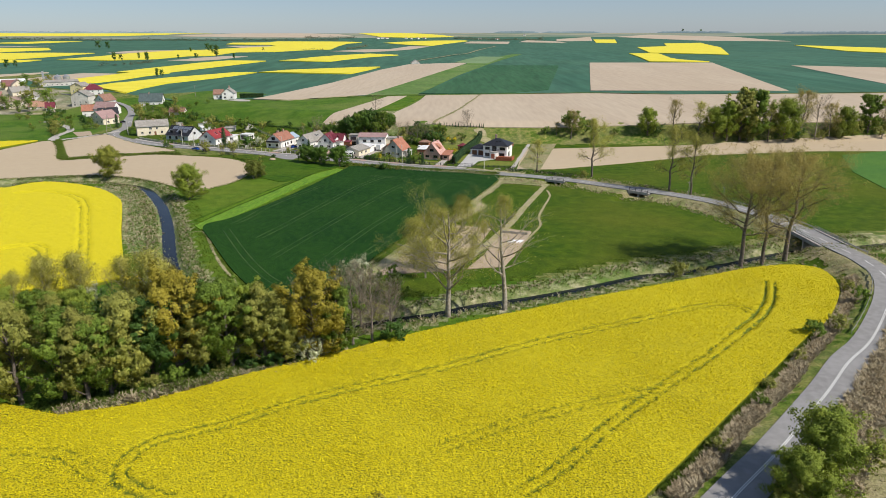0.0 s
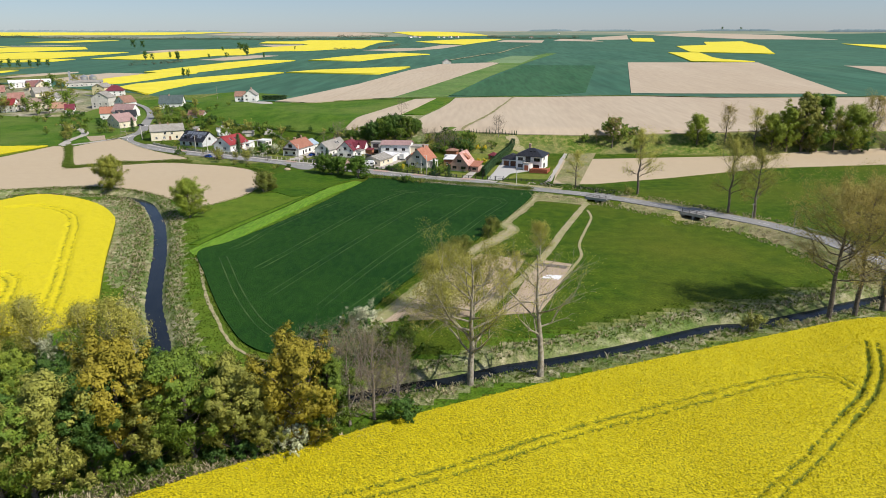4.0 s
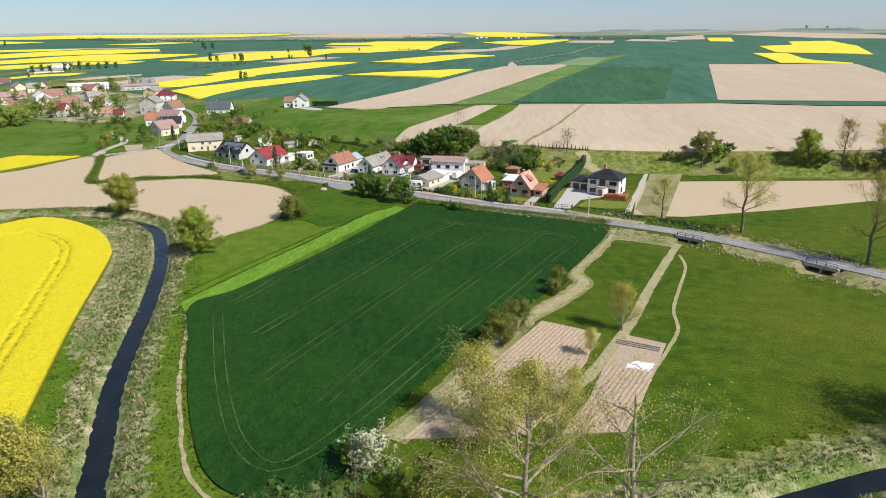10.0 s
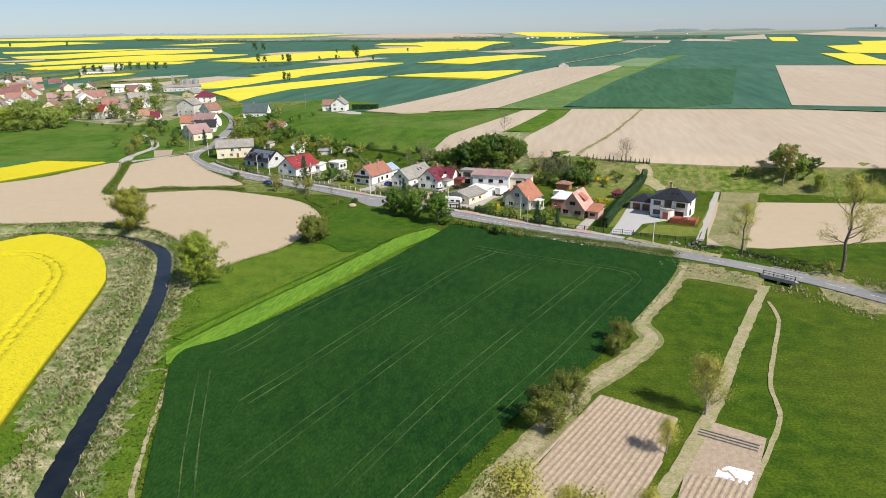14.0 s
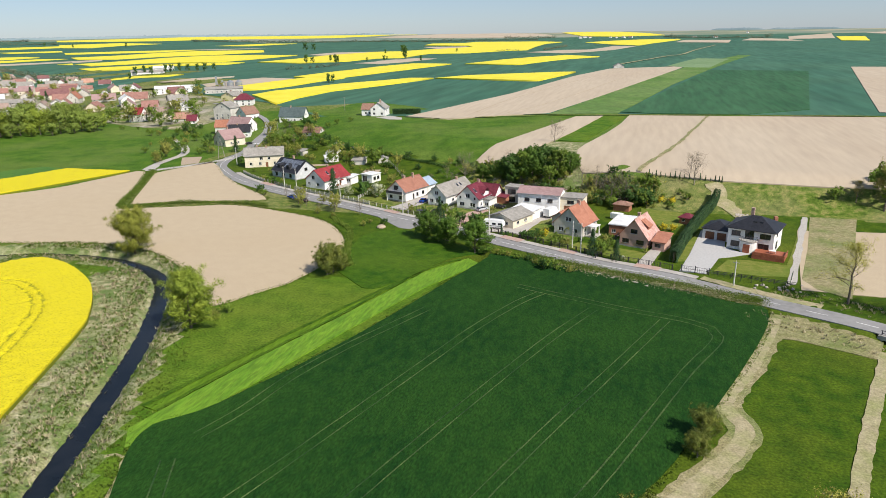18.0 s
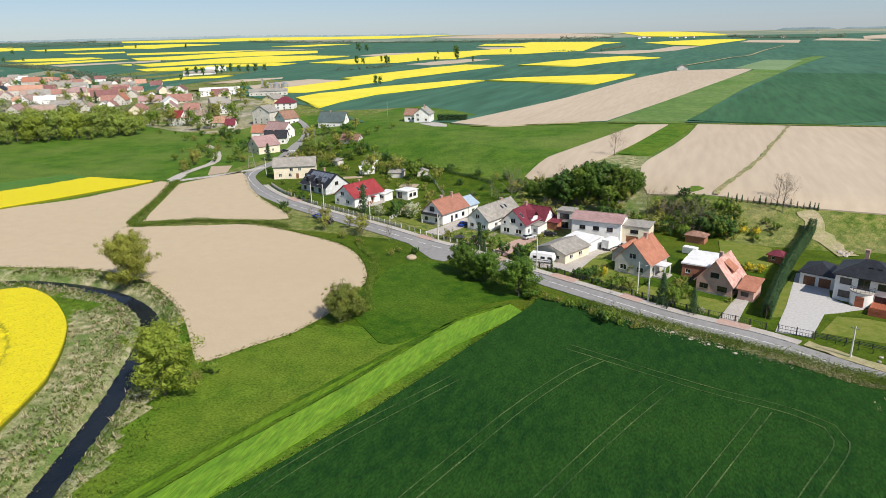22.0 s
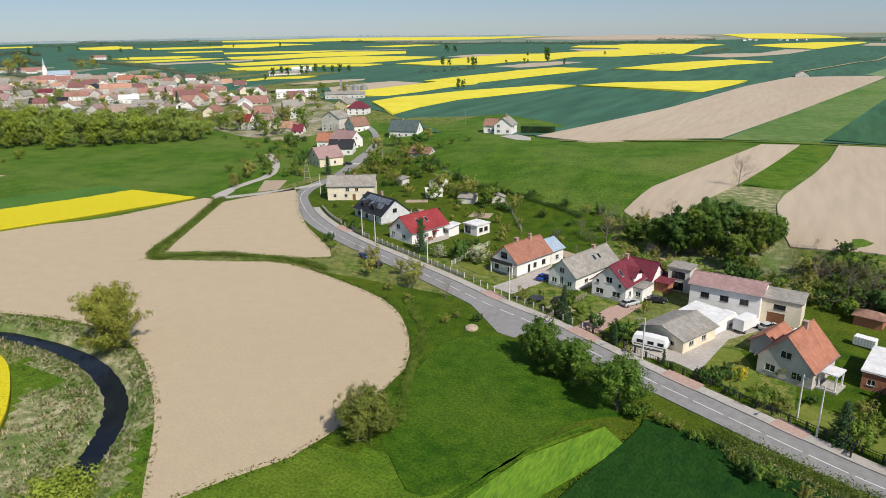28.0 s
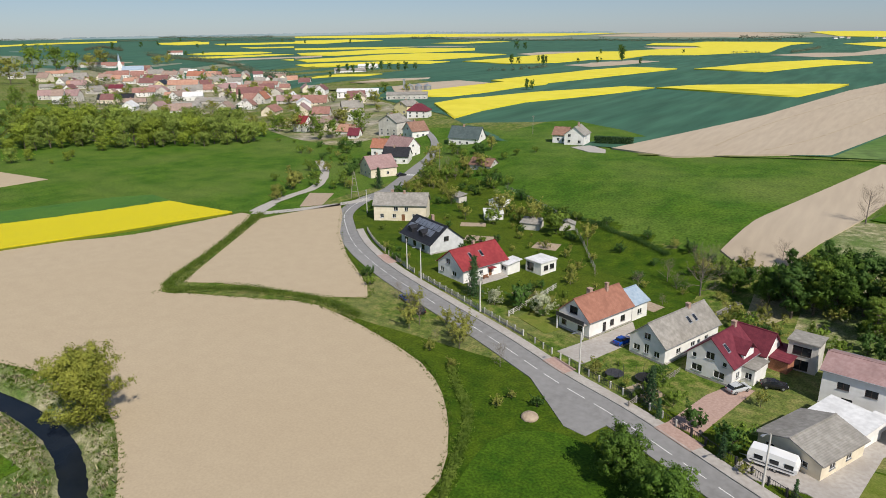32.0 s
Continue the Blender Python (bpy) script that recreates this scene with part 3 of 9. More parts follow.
SOIL_F = [(-707, 2190), (-567, 2206), (-532, 2136), (-541, 2009), (-594, 1985)]
SOIL_G = [(-1298, 3941), (-1267, 4888), (-636, 4060), (-475, 3568), (-672, 3272), (-1021, 3261), (-1360, 3362)]
SOIL_H = [(-262, 1570), (-206, 1744), (-139, 1755), (-104, 2099), (-41, 2054), (-84, 1700), (-127, 1560), (-169, 1478)]
SOIL_I = [(72, 2401), (104, 2624), (252, 2568), (218, 2288)]
SOIL_J = [(-1384, 1208), (-1290, 1352), (-1241, 1306), (-1285, 1154)]
SOIL_K = [(-1023, 950), (-904, 983), (-904, 935)]
SOIL_L = [(278, 2509), (336, 2753), (426, 2602), (436, 2373)]
SOIL_M = [(-1519, 1979), (-1398, 2065), (-1252, 2177), (-1324, 2032)]
SOIL_N = [(-1431, 994), (-1375, 1037), (-1233, 1060), (-1302, 1008)]
FAR_TAN = (SOIL_A, SOIL_B, SOIL_C, SOIL_D, SOIL_E, SOIL_F, SOIL_G, SOIL_H, SOIL_I, SOIL_J, SOIL_K, SOIL_L, SOIL_M, SOIL_N)
PALE_LONG = [(21, 935), (67, 1154), (109, 1129), (66, 898), (37, 910)]
WHEAT_PLATEAU = [(-12.8, 478.2), (64, 860), (94, 853), (155, 838), (92.2, 503.5), (55.1, 475.9), (10.7, 473.3)]
HUT_TRACK = [(-34, 986), (-7, 1099), (26, 1252), (53, 1340), (97, 1666), (164, 2058)]
LONG_LINES = [[(-98, 470), (-89.4, 564.1), (-55.4, 745.0), (-18.9, 868.4)], [(-78, 468), (-62.6, 520), (-39.5, 645.7), (-7.4, 844.3)]]
DIVIDE = [(34.1, 465.2), (16.0, 368.9), (1.5, 310.0)]
EDGE_LINE = [(-120.0, 435.6), (-52.6, 460.5), (-7.3, 467.2), (65.8, 473.4), (122.0, 476.8), (178.4, 463.6)]
TREE_LINES = [[(-1976, 2736), (-1679, 2705), (-1371, 2702), (-1116, 2757), (-855, 2747), (-646, 2810), (-446, 2858)], [(48, 3017), (217, 2774), (399, 2762)], [(-3110, 1964), (-2797, 2123), (-2382, 2382)], [(-4527, 2067), (-4438, 2265), (-4326, 2486)], [(-4220, 2672), (-3373, 2533), (-2886, 2702)], [(-636, 3147), (-522, 3112), (-412, 3125)], [(-492, 941), (-464, 976), (-462, 1046)], [(-353, 1704), (-311, 1743)], [(-251, 1769), (-238, 2107)], [(-3576, 3521), (-3427, 3672), (-3236, 3847), (-3046, 4005), (-2882, 4128), (-2565, 4338), (-2210, 4534)]]
FAR_HOUSES = [(-281, 3071), (-254, 3032), (-163, 3018), (-135, 2978), (-105, 2990), (-76, 3002), (162, 2905), (231, 2866), (-288, 3021), (413, 3551)]

# ---- shape helpers ----


def curve_points(pts, step, closed=False):
    """A smooth line through the points, at about even steps."""
    p = np.array(pts, float)
    n = len(p)
    out = []
    for i in range(n if closed else n - 1):
        a, b, c, d = (p[(i - 1) % n], p[i], p[(i + 1) % n], p[(i + 2) % n]) if closed else (p[max(i - 1, 0)], p[i], p[i + 1], p[min(i + 2, n - 1)])
        k = max(1, int(np.hypot(*(c - b)) / step))
        for t in np.arange(k) / k:
            out.append(0.5 * (2 * b + (c - a) * t + (2 * a - 5 * b + 4 * c - d) * t * t + (3 * b - a - 3 * c + d) * t**3))
    if not closed:
        out.append(p[-1])
    return np.array(out)


def line_points(pts, step):
    """The straight-sided closed outline, at about even steps."""
    p = np.array(pts, float)
    out = []
    for b, c in zip(p, np.roll(p, -1, axis=0)):
        k = max(1, int(np.hypot(*(c - b)) / step))
        out += [b + (c - b) * t for t in np.arange(k) / k]
    return np.array(out)


def near_line(x, y, line, reach):
    """Distance to a polyline, and how far along it, for arrays of points."""
    x, y = np.atleast_1d(np.asarray(x, float)), np.atleast_1d(np.asarray(y, float))
    best, along = np.full(x.shape, 1e9), np.zeros(x.shape)
    lo, hi = line.min(0) - reach, line.max(0) + reach
    pick = (x > lo[0]) & (x < hi[0]) & (y > lo[1]) & (y < hi[1])
    px, py, b, al, run = x[pick], y[pick], np.full(pick.sum(), 1e9), np.zeros(pick.sum()), 0.0
    for a, c in zip(line[:-1], line[1:]):
        d = c - a
        length = np.hypot(*d) + 1e-9
        t = np.clip(((px - a[0]) * d[0] + (py - a[1]) * d[1]) / length**2, 0, 1)
        q = np.hypot(px - a[0] - t * d[0], py - a[1] - t * d[1])
        closer = q < b
        b, al = np.where(closer, q, b), np.where(closer, run + t * length, al)
        run += length
    best[pick], along[pick] = b, al
    return best, along


def inside(x, y, poly):
    ok = np.zeros(np.shape(x), bool)
    for (ax, ay), (bx, by) in zip(poly, np.roll(poly, -1, axis=0)):
        cross = (ay > y) != (by > y)
        with np.errstate(divide="ignore", invalid="ignore"):
            ok ^= cross & (x < (bx - ax) * (y - ay) / (by - ay) + ax)
    return ok


def smooth(a, b, x):
    t = np.clip((x - a) / (b - a), 0, 1)
    return t * t * (3 - 2 * t)


ROAD_LINE = curve_points(ROAD, 3.0)
RIVER_LINE = curve_points(RIVER, 3.0)
FOOT_X = [-900, -400, -205, -150, -60, 0, 60, 150, 236, 400, 900]
FOOT_Y = [1000, 470, 392, 352, 308, 287, 290, 285, 300, 330, 420]
FOOT_W = [120, 100, 80, 70, 50, 30, 22, 14, 14, 20, 40]
WATER_Z = -1.5
DITCHES = [((47.5, 194.5), (56.0, 207.0)), ((69.5, 169.5), (79.5, 179.5))]


def land(x, y):
    """The lie of the land: valley floor, the step up to the plateau, far hills."""
    s = y - np.interp(x, FOOT_X, FOOT_Y)
    z = 9 * smooth(0, 1, s / np.interp(x, FOOT_X, FOOT_W)) + 6 * smooth(40, 800, s)
    d, az = np.hypot(x, y), np.degrees(np.arctan2(x, np.maximum(y, 1e-6)))
    rise = np.interp(az, [-62, -50, -37, -30, -20, -10, 0, 8, 20, 35], [44, 52, 56, 50, 46, 42, 40, 37, 30, 28])
    return z + rise * smooth(1800, 4700, d)


ROAD_RUN = np.r_[0, np.cumsum(np.hypot(*np.diff(ROAD_LINE, axis=0).T))]


def road_rise(x, y):
    """Height of the road's bank: highest at the river bridge."""
    d = np.hypot(np.asarray(x, float) - 107, np.asarray(y, float) - 110)
    return 2.1 * (1 - smooth(10, 95, d)) + 0.5 * (1 - smooth(90, 150, d))


def height(x, y):
    """The ground's height, with the river bed and the road's bank."""
    x, y = np.atleast_1d(np.asarray(x, float)), np.atleast_1d(np.asarray(y, float))
    z = land(x, y)
    d, _ = near_line(x, y, ROAD_LINE, 25)
    rise = road_rise(x, y)
    z = np.maximum(z, np.where(d < 25, z + rise - 0.05 - np.maximum(0, d - 4.0) * 0.55, z))
    z = np.where(d < 4.0, land(x, y) + rise - 0.08, z)
    for a, c in DITCHES:
        q, _ = near_line(x, y, np.array([a, c], float), 8)
        z = np.where(q < 3.3, np.minimum(z, -1.0), np.where(q < 6, np.minimum(z, -1.0 + (q - 3.3) * 1.2), z))
    r, _ = near_line(x, y, RIVER_LINE, 12)
    bed = np.where(r < 0.6, -2.6, -2.6 + (r - 0.6) * 0.95)
    return np.where(r < 12, np.minimum(z, bed), z)


def mesh_object(name, verts, faces, material, parent=None, label="", smooth_shade=False):
    me = bpy.data.meshes.new(name)
    if isinstance(faces, np.ndarray):
        n, k = faces.shape
        me.vertices.add(len(verts))
        me.vertices.foreach_set("co", np.asarray(verts, np.float32).ravel())
        me.loops.add(n * k)
        me.loops.foreach_set("vertex_index", faces.astype(np.int32).ravel())
        me.polygons.add(n)
        me.polygons.foreach_set("loop_start", np.arange(n, dtype=np.int32) * k)
        me.update(calc_edges=True)
    else:
        me.from_pydata([tuple(map(float, v)) for v in verts], [], [tuple(map(int, f)) for f in faces])
    if material:
        me.materials.append(material)
    if smooth_shade:
        me.shade_smooth()
    ob = new(name, me)
    if parent:
        ob.parent = parent
    if label:
        ob["label"] = label
    return ob


def part(name, bm, material, parent=None, label=""):
    """One mesh object from a bmesh, under a thing or a part."""
    me = bpy.data.meshes.new(name)
    bm.to_mesh(me)
    bm.free()
    me.materials.append(material)
    ob = new(name, me)
    if parent:
        ob.parent = parent
    if label:
        ob["label"] = label
    return ob


def grid_faces(rows, cols):
    i = np.arange(rows * cols).reshape(rows, cols)
    return np.stack([i[:-1, :-1], i[:-1, 1:], i[1:, 1:], i[1:, :-1]], -1).reshape(-1, 4)


def graded(lo, hi, step, far, grow=1.18):
    mid = list(np.arange(lo, hi + step, step))
    s, v, right = step, mid[-1], []
    while v < far:
        s *= grow
        v += s
        right.append(min(v, far))
    s, v, left = step, lo, []
    while v > -far:
        s *= grow
        v -= s
        left.append(max(v, -far))
    return np.array(left[::-1] + mid + right)


# ---- ground ----
gx, gy = graded(-235, 250, 1.9, 4850), graded(-30, 420, 1.9, 4850)
GX, GY = np.meshgrid(gx, gy)
GZ = height(GX.ravel(), GY.ravel())
rough_z = np.random.rand(GZ.size) * 0.12 * (np.hypot(GX.ravel(), GY.ravel()) < 500)
ground = mesh_object("ground", np.c_[GX.ravel(), GY.ravel(), GZ - rough_z], grid_faces(len(gy), len(gx)), GRASS, smooth_shade=True)
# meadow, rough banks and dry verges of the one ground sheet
for m in (ROUGH_GRASS, DRY_GRASS, MEADOW, BRIGHT_MEADOW, HAZED_LAND, LUSH):
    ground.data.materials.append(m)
cx, cy = (GX[:-1, :-1] + 0.95).ravel(), (GY[:-1, :-1] + 0.95).ravel()
wob = 1.25 + 0.65 * np.sin(cx * 0.35 + 1.7 * np.sin(cy * 0.21)) + 0.6 * np.sin(cy * 0.5 + cx * 0.17)
rd, _ = near_line(cx, cy, ROAD_LINE, 30)
rv, _ = near_line(cx, cy, RIVER_LINE, 30)
pick = np.zeros(cx.size, int)
pick[(cx > -140) & (cx <= 30) & (cy < 212)] = 6
pick[(cx > -14) & (cy < 300) & (rv > 8 + wob)] = 3
pick[(cx > -140) & (cx < -20) & (cy > 140) & (cy < 262)] = 3
pick[(cx > -140) & (cx < -20) & (cy > 140) & (cy < 204 + 5 * np.sin(cx * 0.09))] = 6
pick[(cx < -200) & (cy > 250) & (cy < 470)] = 4
# past 1500 m the sheet takes the haze-coloured material
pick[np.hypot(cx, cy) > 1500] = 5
pick[(cy - np.interp(cx, FOOT_X, FOOT_Y) > 22) & (cx > -200) & (cx < 60) & (cy < 540)] = 4
pick[(rv < 5.5 + wob) | inside(cx, cy, np.array(LEFT_BANK))] = 1
pick[(rd < 7 + wob) & (cx > 58) & (cy < 215)] = 2
pick[(rd < 15 + 2 * wob) & (cx > 20) & (cy < 75)] = 2
pick[(rd < 5.0 + 0.5 * wob) & (cx > 20) & (cy < 75)] = 0
foot = cy - np.interp(cx, FOOT_X, FOOT_Y)
pick[(cx > -44) & (cx < -18) & (cy > 300) & (cy < 367)] = 1
pick[(cx > -195) & (cx < -64) & (cy > 286) & (foot < 20 + 2 * wob) & (foot > -70)] = 3
pick[(foot > -2 + wob) & (foot < np.interp(cx, FOOT_X, FOOT_W) + wob) & (cx > 4) & (cx < 230)] = 0
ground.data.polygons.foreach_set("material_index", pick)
tagged(ground, "wide grassy valley floor rising to a farmed plateau", "ground", kind="structure")


def field(name, outline, step, lift, material, label, category="field", curved=False, jitter=0.0, skirt=True, ruts=(), kind="structure"):
    """A piece of farmland laid over the ground: a crop stands lift metres over it."""
    edge = curve_points(outline, step, True) if curved else line_points(outline, step)
    lo, hi = edge.min(0), edge.max(0)
    xs, ys = np.meshgrid(np.arange(lo[0], hi[0], step), np.arange(lo[1], hi[1], step))
    xs, ys = xs.ravel(), ys.ravel()
    xs = xs + (np.random.rand(len(xs)) - 0.5) * step * 0.5
    ys = ys + (np.random.rand(len(ys)) - 0.5) * step * 0.5
    ok = inside(xs, ys, edge)
    xs, ys = xs[ok], ys[ok]
    far = near_line(xs, ys, np.vstack([edge, edge[:1]]), 1)[0] > step * 0.45
    xs, ys = xs[far], ys[far]
    from mathutils import geometry
    pts = [Vector(p) for p in edge] + [Vector(p) for p in zip(xs, ys)]
    n = len(edge)
    v, _, f, *_ = geometry.delaunay_2d_cdt(pts, [], [list(range(n))], 1, 1e-4)
    p = np.array([tuple(q) for q in v])
    z = land(p[:, 0], p[:, 1]) + lift
    z = z + (np.random.rand(len(z)) - 0.7) * jitter
    for rut, width, depth in ruts:
        z = z - depth * (near_line(p[:, 0], p[:, 1], rut, width)[0] < width)
    verts, faces = np.c_[p, z], [list(q) for q in f]
    if skirt:
        low = np.c_[edge, land(edge[:, 0], edge[:, 1]) - 0.3]
        base = len(verts)
        verts = np.vstack([verts, verts[:n], low])
        faces += [[base + i, base + (i + 1) % n, base + n + (i + 1) % n, base + n + i] for i in range(n)]
    ob = mesh_object(name, verts, faces, material)
    ob.data.shade_smooth()
    return tagged(ob, label, category, kind=kind)


def ribbon(name, line, width, lift, material, label="", category="", kind="structure", over=land, offset=0.0, parent=None, ragged=0.0, thick=0.0):
    """A strip of even width along a line, lift metres over the land."""
    line = np.asarray(line, float)
    d = np.gradient(line, axis=0)
    d /= np.hypot(*d.T)[:, None] + 1e-9
    n = np.c_[-d[:, 1], d[:, 0]]
    cols = []
    half = width / 2
    for k in (-1, -0.34, 0.34, 1):
        rag = (np.random.rand(len(line), 1) - 0.5) * ragged * (abs(k) == 1)
        cols.append(line + n * (offset + k * half + rag))
    p = np.stack(cols, 1)
    z = over(p[..., 0].ravel(), p[..., 1].ravel()).reshape(p.shape[:2]) + lift
    if over is not land:
        z[:] = z.mean(1, keepdims=True)
    verts = np.concatenate([p, z[..., None]], -1).reshape(-1, 3)
    faces = grid_faces(len(line), 4).tolist()
    if thick:
        rim = np.arange(len(line) * 4).reshape(-1, 4)
        loop = list(rim[:, 0]) + list(rim[::-1, 3])
        base, m = len(verts), len(loop)
        verts = np.vstack([verts, verts[loop], verts[loop] - (0, 0, thick)])
        faces += [[base + i, base + (i + 1) % m, base + m + (i + 1) % m, base + m + i] for i in range(m)]
    ob = mesh_object(name, verts, faces, material, parent, smooth_shade=True)
    return tagged(ob, label, category, kind=kind) if not parent else ob


def shifted(line, off):
    line = np.asarray(line, float)
    d = np.gradient(line, axis=0)
    d /= np.hypot(*d.T)[:, None] + 1e-9
    return line + np.c_[-d[:, 1], d[:, 0]] * off


def ruts_of(pts, gap, width, depth):
    c = curve_points(pts, 2.0)
    return [(shifted(c, gap / 2), width, depth), (shifted(c, -gap / 2), width, depth)]


# river
ribbon("water", RIVER_LINE, 9.0, WATER_Z, WATER, "dark slow river water between grassy banks", "water", over=lambda x, y: 0 * x)

# main road
def road_height(x, y):
    return land(np.asarray(x), np.asarray(y)) + road_rise(x, y)


ribbon("road", ROAD_LINE, 5.7, 0.05, ASPHALT, "grey asphalt country road with worn paint lines", "road", over=road_height, thick=0.2)

# fields of the valley
NEAR_RUTS = ruts_of(TRAM_E, 1.8, 0.24, 0.4) + ruts_of(TRAM_F, 1.8, 0.2, 0.45) + ruts_of(TRAM_F[:4], 1.8, 0.3, 0.5) + ruts_of(TRAM_H, 1.8, 0.2, 0.3) + ruts_of(TRAM_I, 1.8, 0.2, 0.3)
field("rape_field", RAPE_NEAR, 0.5, 1.0, RAPE, "tall flowering yellow rape crop beside the river", curved=True, jitter=0.14, ruts=NEAR_RUTS)
field("rape_field", RAPE_LEFT, 0.75, 1.15, RAPE_MID, "yellow rape crop with a rounded edge and tractor ruts", curved=True, jitter=0.22, ruts=ruts_of(TRAM_G, 2.2, 0.45, 0.5) + ruts_of(TRAM_K, 2.2, 0.45, 0.5))
field("rape_strip", RAPE_STRIP, 2.5, 1.0, RAPE_MID, "narrow wedge of yellow rape crop beyond bare soil", jitter=0.25)
field("bare_field", TAN_BIG, 5, 0.06, SOIL, "large bare soil field with a rounded end", curved=True)
field("bare_field", TAN_SMALL, 5, 0.06, SOIL, "small triangular bare soil field beside the road")
field("wheat_field", WHEAT_NEAR, 2.0, 0.35, WHEAT, "dark green young wheat field with tractor lines", curved=True, jitter=0.1)
field("barley_band", BAND_LIGHT, 3, 0.22, LIGHT_CROP, "bright light-green strip of young barley")
for pts, label in ((TRAM_A, "loop"), (TRAM_B, ""), (TRAM_C, ""), (TRAM_D, ""), (TRAM_J, "")):
    for off in (-0.95, 0.95):
        ribbon("tramline", shifted(curve_points(pts, 2.5), off), 0.2, 0.38, TRAM, "pale tractor line pressed into wheat", "tractor track", ragged=0.1)
field("meadow", [(-71.5, 222), (-70, 212), (-63, 205), (-55, 200), (-49, 212), (-43, 226), (-36, 232), (-46, 238), (-58, 245), (-67, 247), (-74, 240)], 3, 0.06, DEEP_GRASS, "deep green damp meadow between bare field and road", curved=True)
field("garden_plot", GARDEN_A, 2, 0.05, GARDEN_SOIL, "tilled vegetable plot with raised planting rows")
field("garden_plot", GARDEN_B, 2, 0.05, GARDEN_SOIL, "narrow tilled vegetable plot beside the dirt track")
ribbon("track_verge", curve_points(TRACK_EDGE, 1.5), 4.8, 0.02, DRY_GRASS, "dry grass beside the farm track", "verge", ragged=0.7)
ribbon("dirt_track", curve_points(TRACK_EDGE, 1.5), 2.5, 0.04, TRACK, "sandy farm track along the wheat edge", "track", ragged=0.4)
ribbon("dirt_track", curve_points(TRACK_MID, 1.5), 2.1, 0.058, TRACK, "worn dirt track across the meadow", "track", ragged=0.3)
ribbon("footpath", curve_points(TRACK_THIN, 1.5), 0.75, 0.03, TRACK, "narrow trodden footpath across the meadow", "path", ragged=0.15)
ribbon("footpath", curve_points(WHEAT_PATH, 1.5), 0.7, 0.07, TRACK, "narrow pale path round the wheat field", "path", ragged=0.35)
field("grass_band", BAND_OUTER, 3, 0.14, BAND_GRASS, "fresh green grass band beside the barley")
for line, width in ((BAND_OUTER[1:7], 0.9), (BAND_OUTER[7:], 0.8)):
    ribbon("furrow", curve_points(line, 2.0), width, 0.25, DEEP_GRASS, "darker furrow between crop bands", "furrow", ragged=0.4)
field("dry_verge", DRY_ROAD, 3, 0.035, DRY_GRASS, "dry grass verge below the road")
field("bare_field", TAN_SCARP, 6, 0.06, SOIL, "bare soil field below the wooded bank")
field("meadow", MEADOW_DARK, 6, 0.08, MID_CROP, "darker green meadow beyond the road")
field("meadow_strip", DARK_STRIP, 8, 0.1, MID_CROP, "dark green crop strip beside yellow rape")
field("bare_field", TAN_LEFT, 10, 0.1, SOIL, "bare soil patch near the village wood")

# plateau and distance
field("far_crops", FAR_CROP, 90, 0.3, WHEAT_HAZED, "wide patchwork of dark green crops to the horizon", skirt=False)
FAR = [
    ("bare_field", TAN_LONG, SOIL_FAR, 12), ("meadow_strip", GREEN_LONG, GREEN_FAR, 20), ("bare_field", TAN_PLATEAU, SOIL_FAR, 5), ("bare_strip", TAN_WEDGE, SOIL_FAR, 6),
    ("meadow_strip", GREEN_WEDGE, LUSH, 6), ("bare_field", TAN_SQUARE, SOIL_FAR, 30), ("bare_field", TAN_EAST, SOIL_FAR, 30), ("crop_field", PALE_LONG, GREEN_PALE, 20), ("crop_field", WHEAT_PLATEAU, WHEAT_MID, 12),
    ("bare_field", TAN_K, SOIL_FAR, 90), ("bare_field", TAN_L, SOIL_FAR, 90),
] + [("rape_field", p, RAPE_HAZED, 40) for p in FAR_RAPE] + [("bare_field", p, SOIL_FAR, 40) for p in FAR_TAN]
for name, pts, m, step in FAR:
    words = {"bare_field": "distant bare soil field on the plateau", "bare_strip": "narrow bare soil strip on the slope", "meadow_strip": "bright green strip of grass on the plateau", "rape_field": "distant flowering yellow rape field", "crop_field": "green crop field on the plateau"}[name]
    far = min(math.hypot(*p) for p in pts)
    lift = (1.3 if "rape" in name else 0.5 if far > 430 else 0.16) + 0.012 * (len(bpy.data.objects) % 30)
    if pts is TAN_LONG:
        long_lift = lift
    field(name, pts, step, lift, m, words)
ribbon("field_track", curve_points(HUT_TRACK, 12), 4.5, 1.1, TRACK, "pale farm track across the plateau", "track")
for line in LONG_LINES:
    ribbon("wheel_track", curve_points(line, 6), 1.3, long_lift + 0.02, WHEEL_SOIL, "dark wheel track across bare soil", "track", ragged=0.4)
ribbon("field_divide", curve_points(DIVIDE, 4), 1.5, 0.56, DRY_GRASS, "grassy strip between two bare fields", "margin", ragged=1.0)
ribbon("field_divide", curve_points(EDGE_LINE, 6), 2.0, 0.5, GRASS, "dark grassy line along the plateau fields", "margin", ragged=1.0)

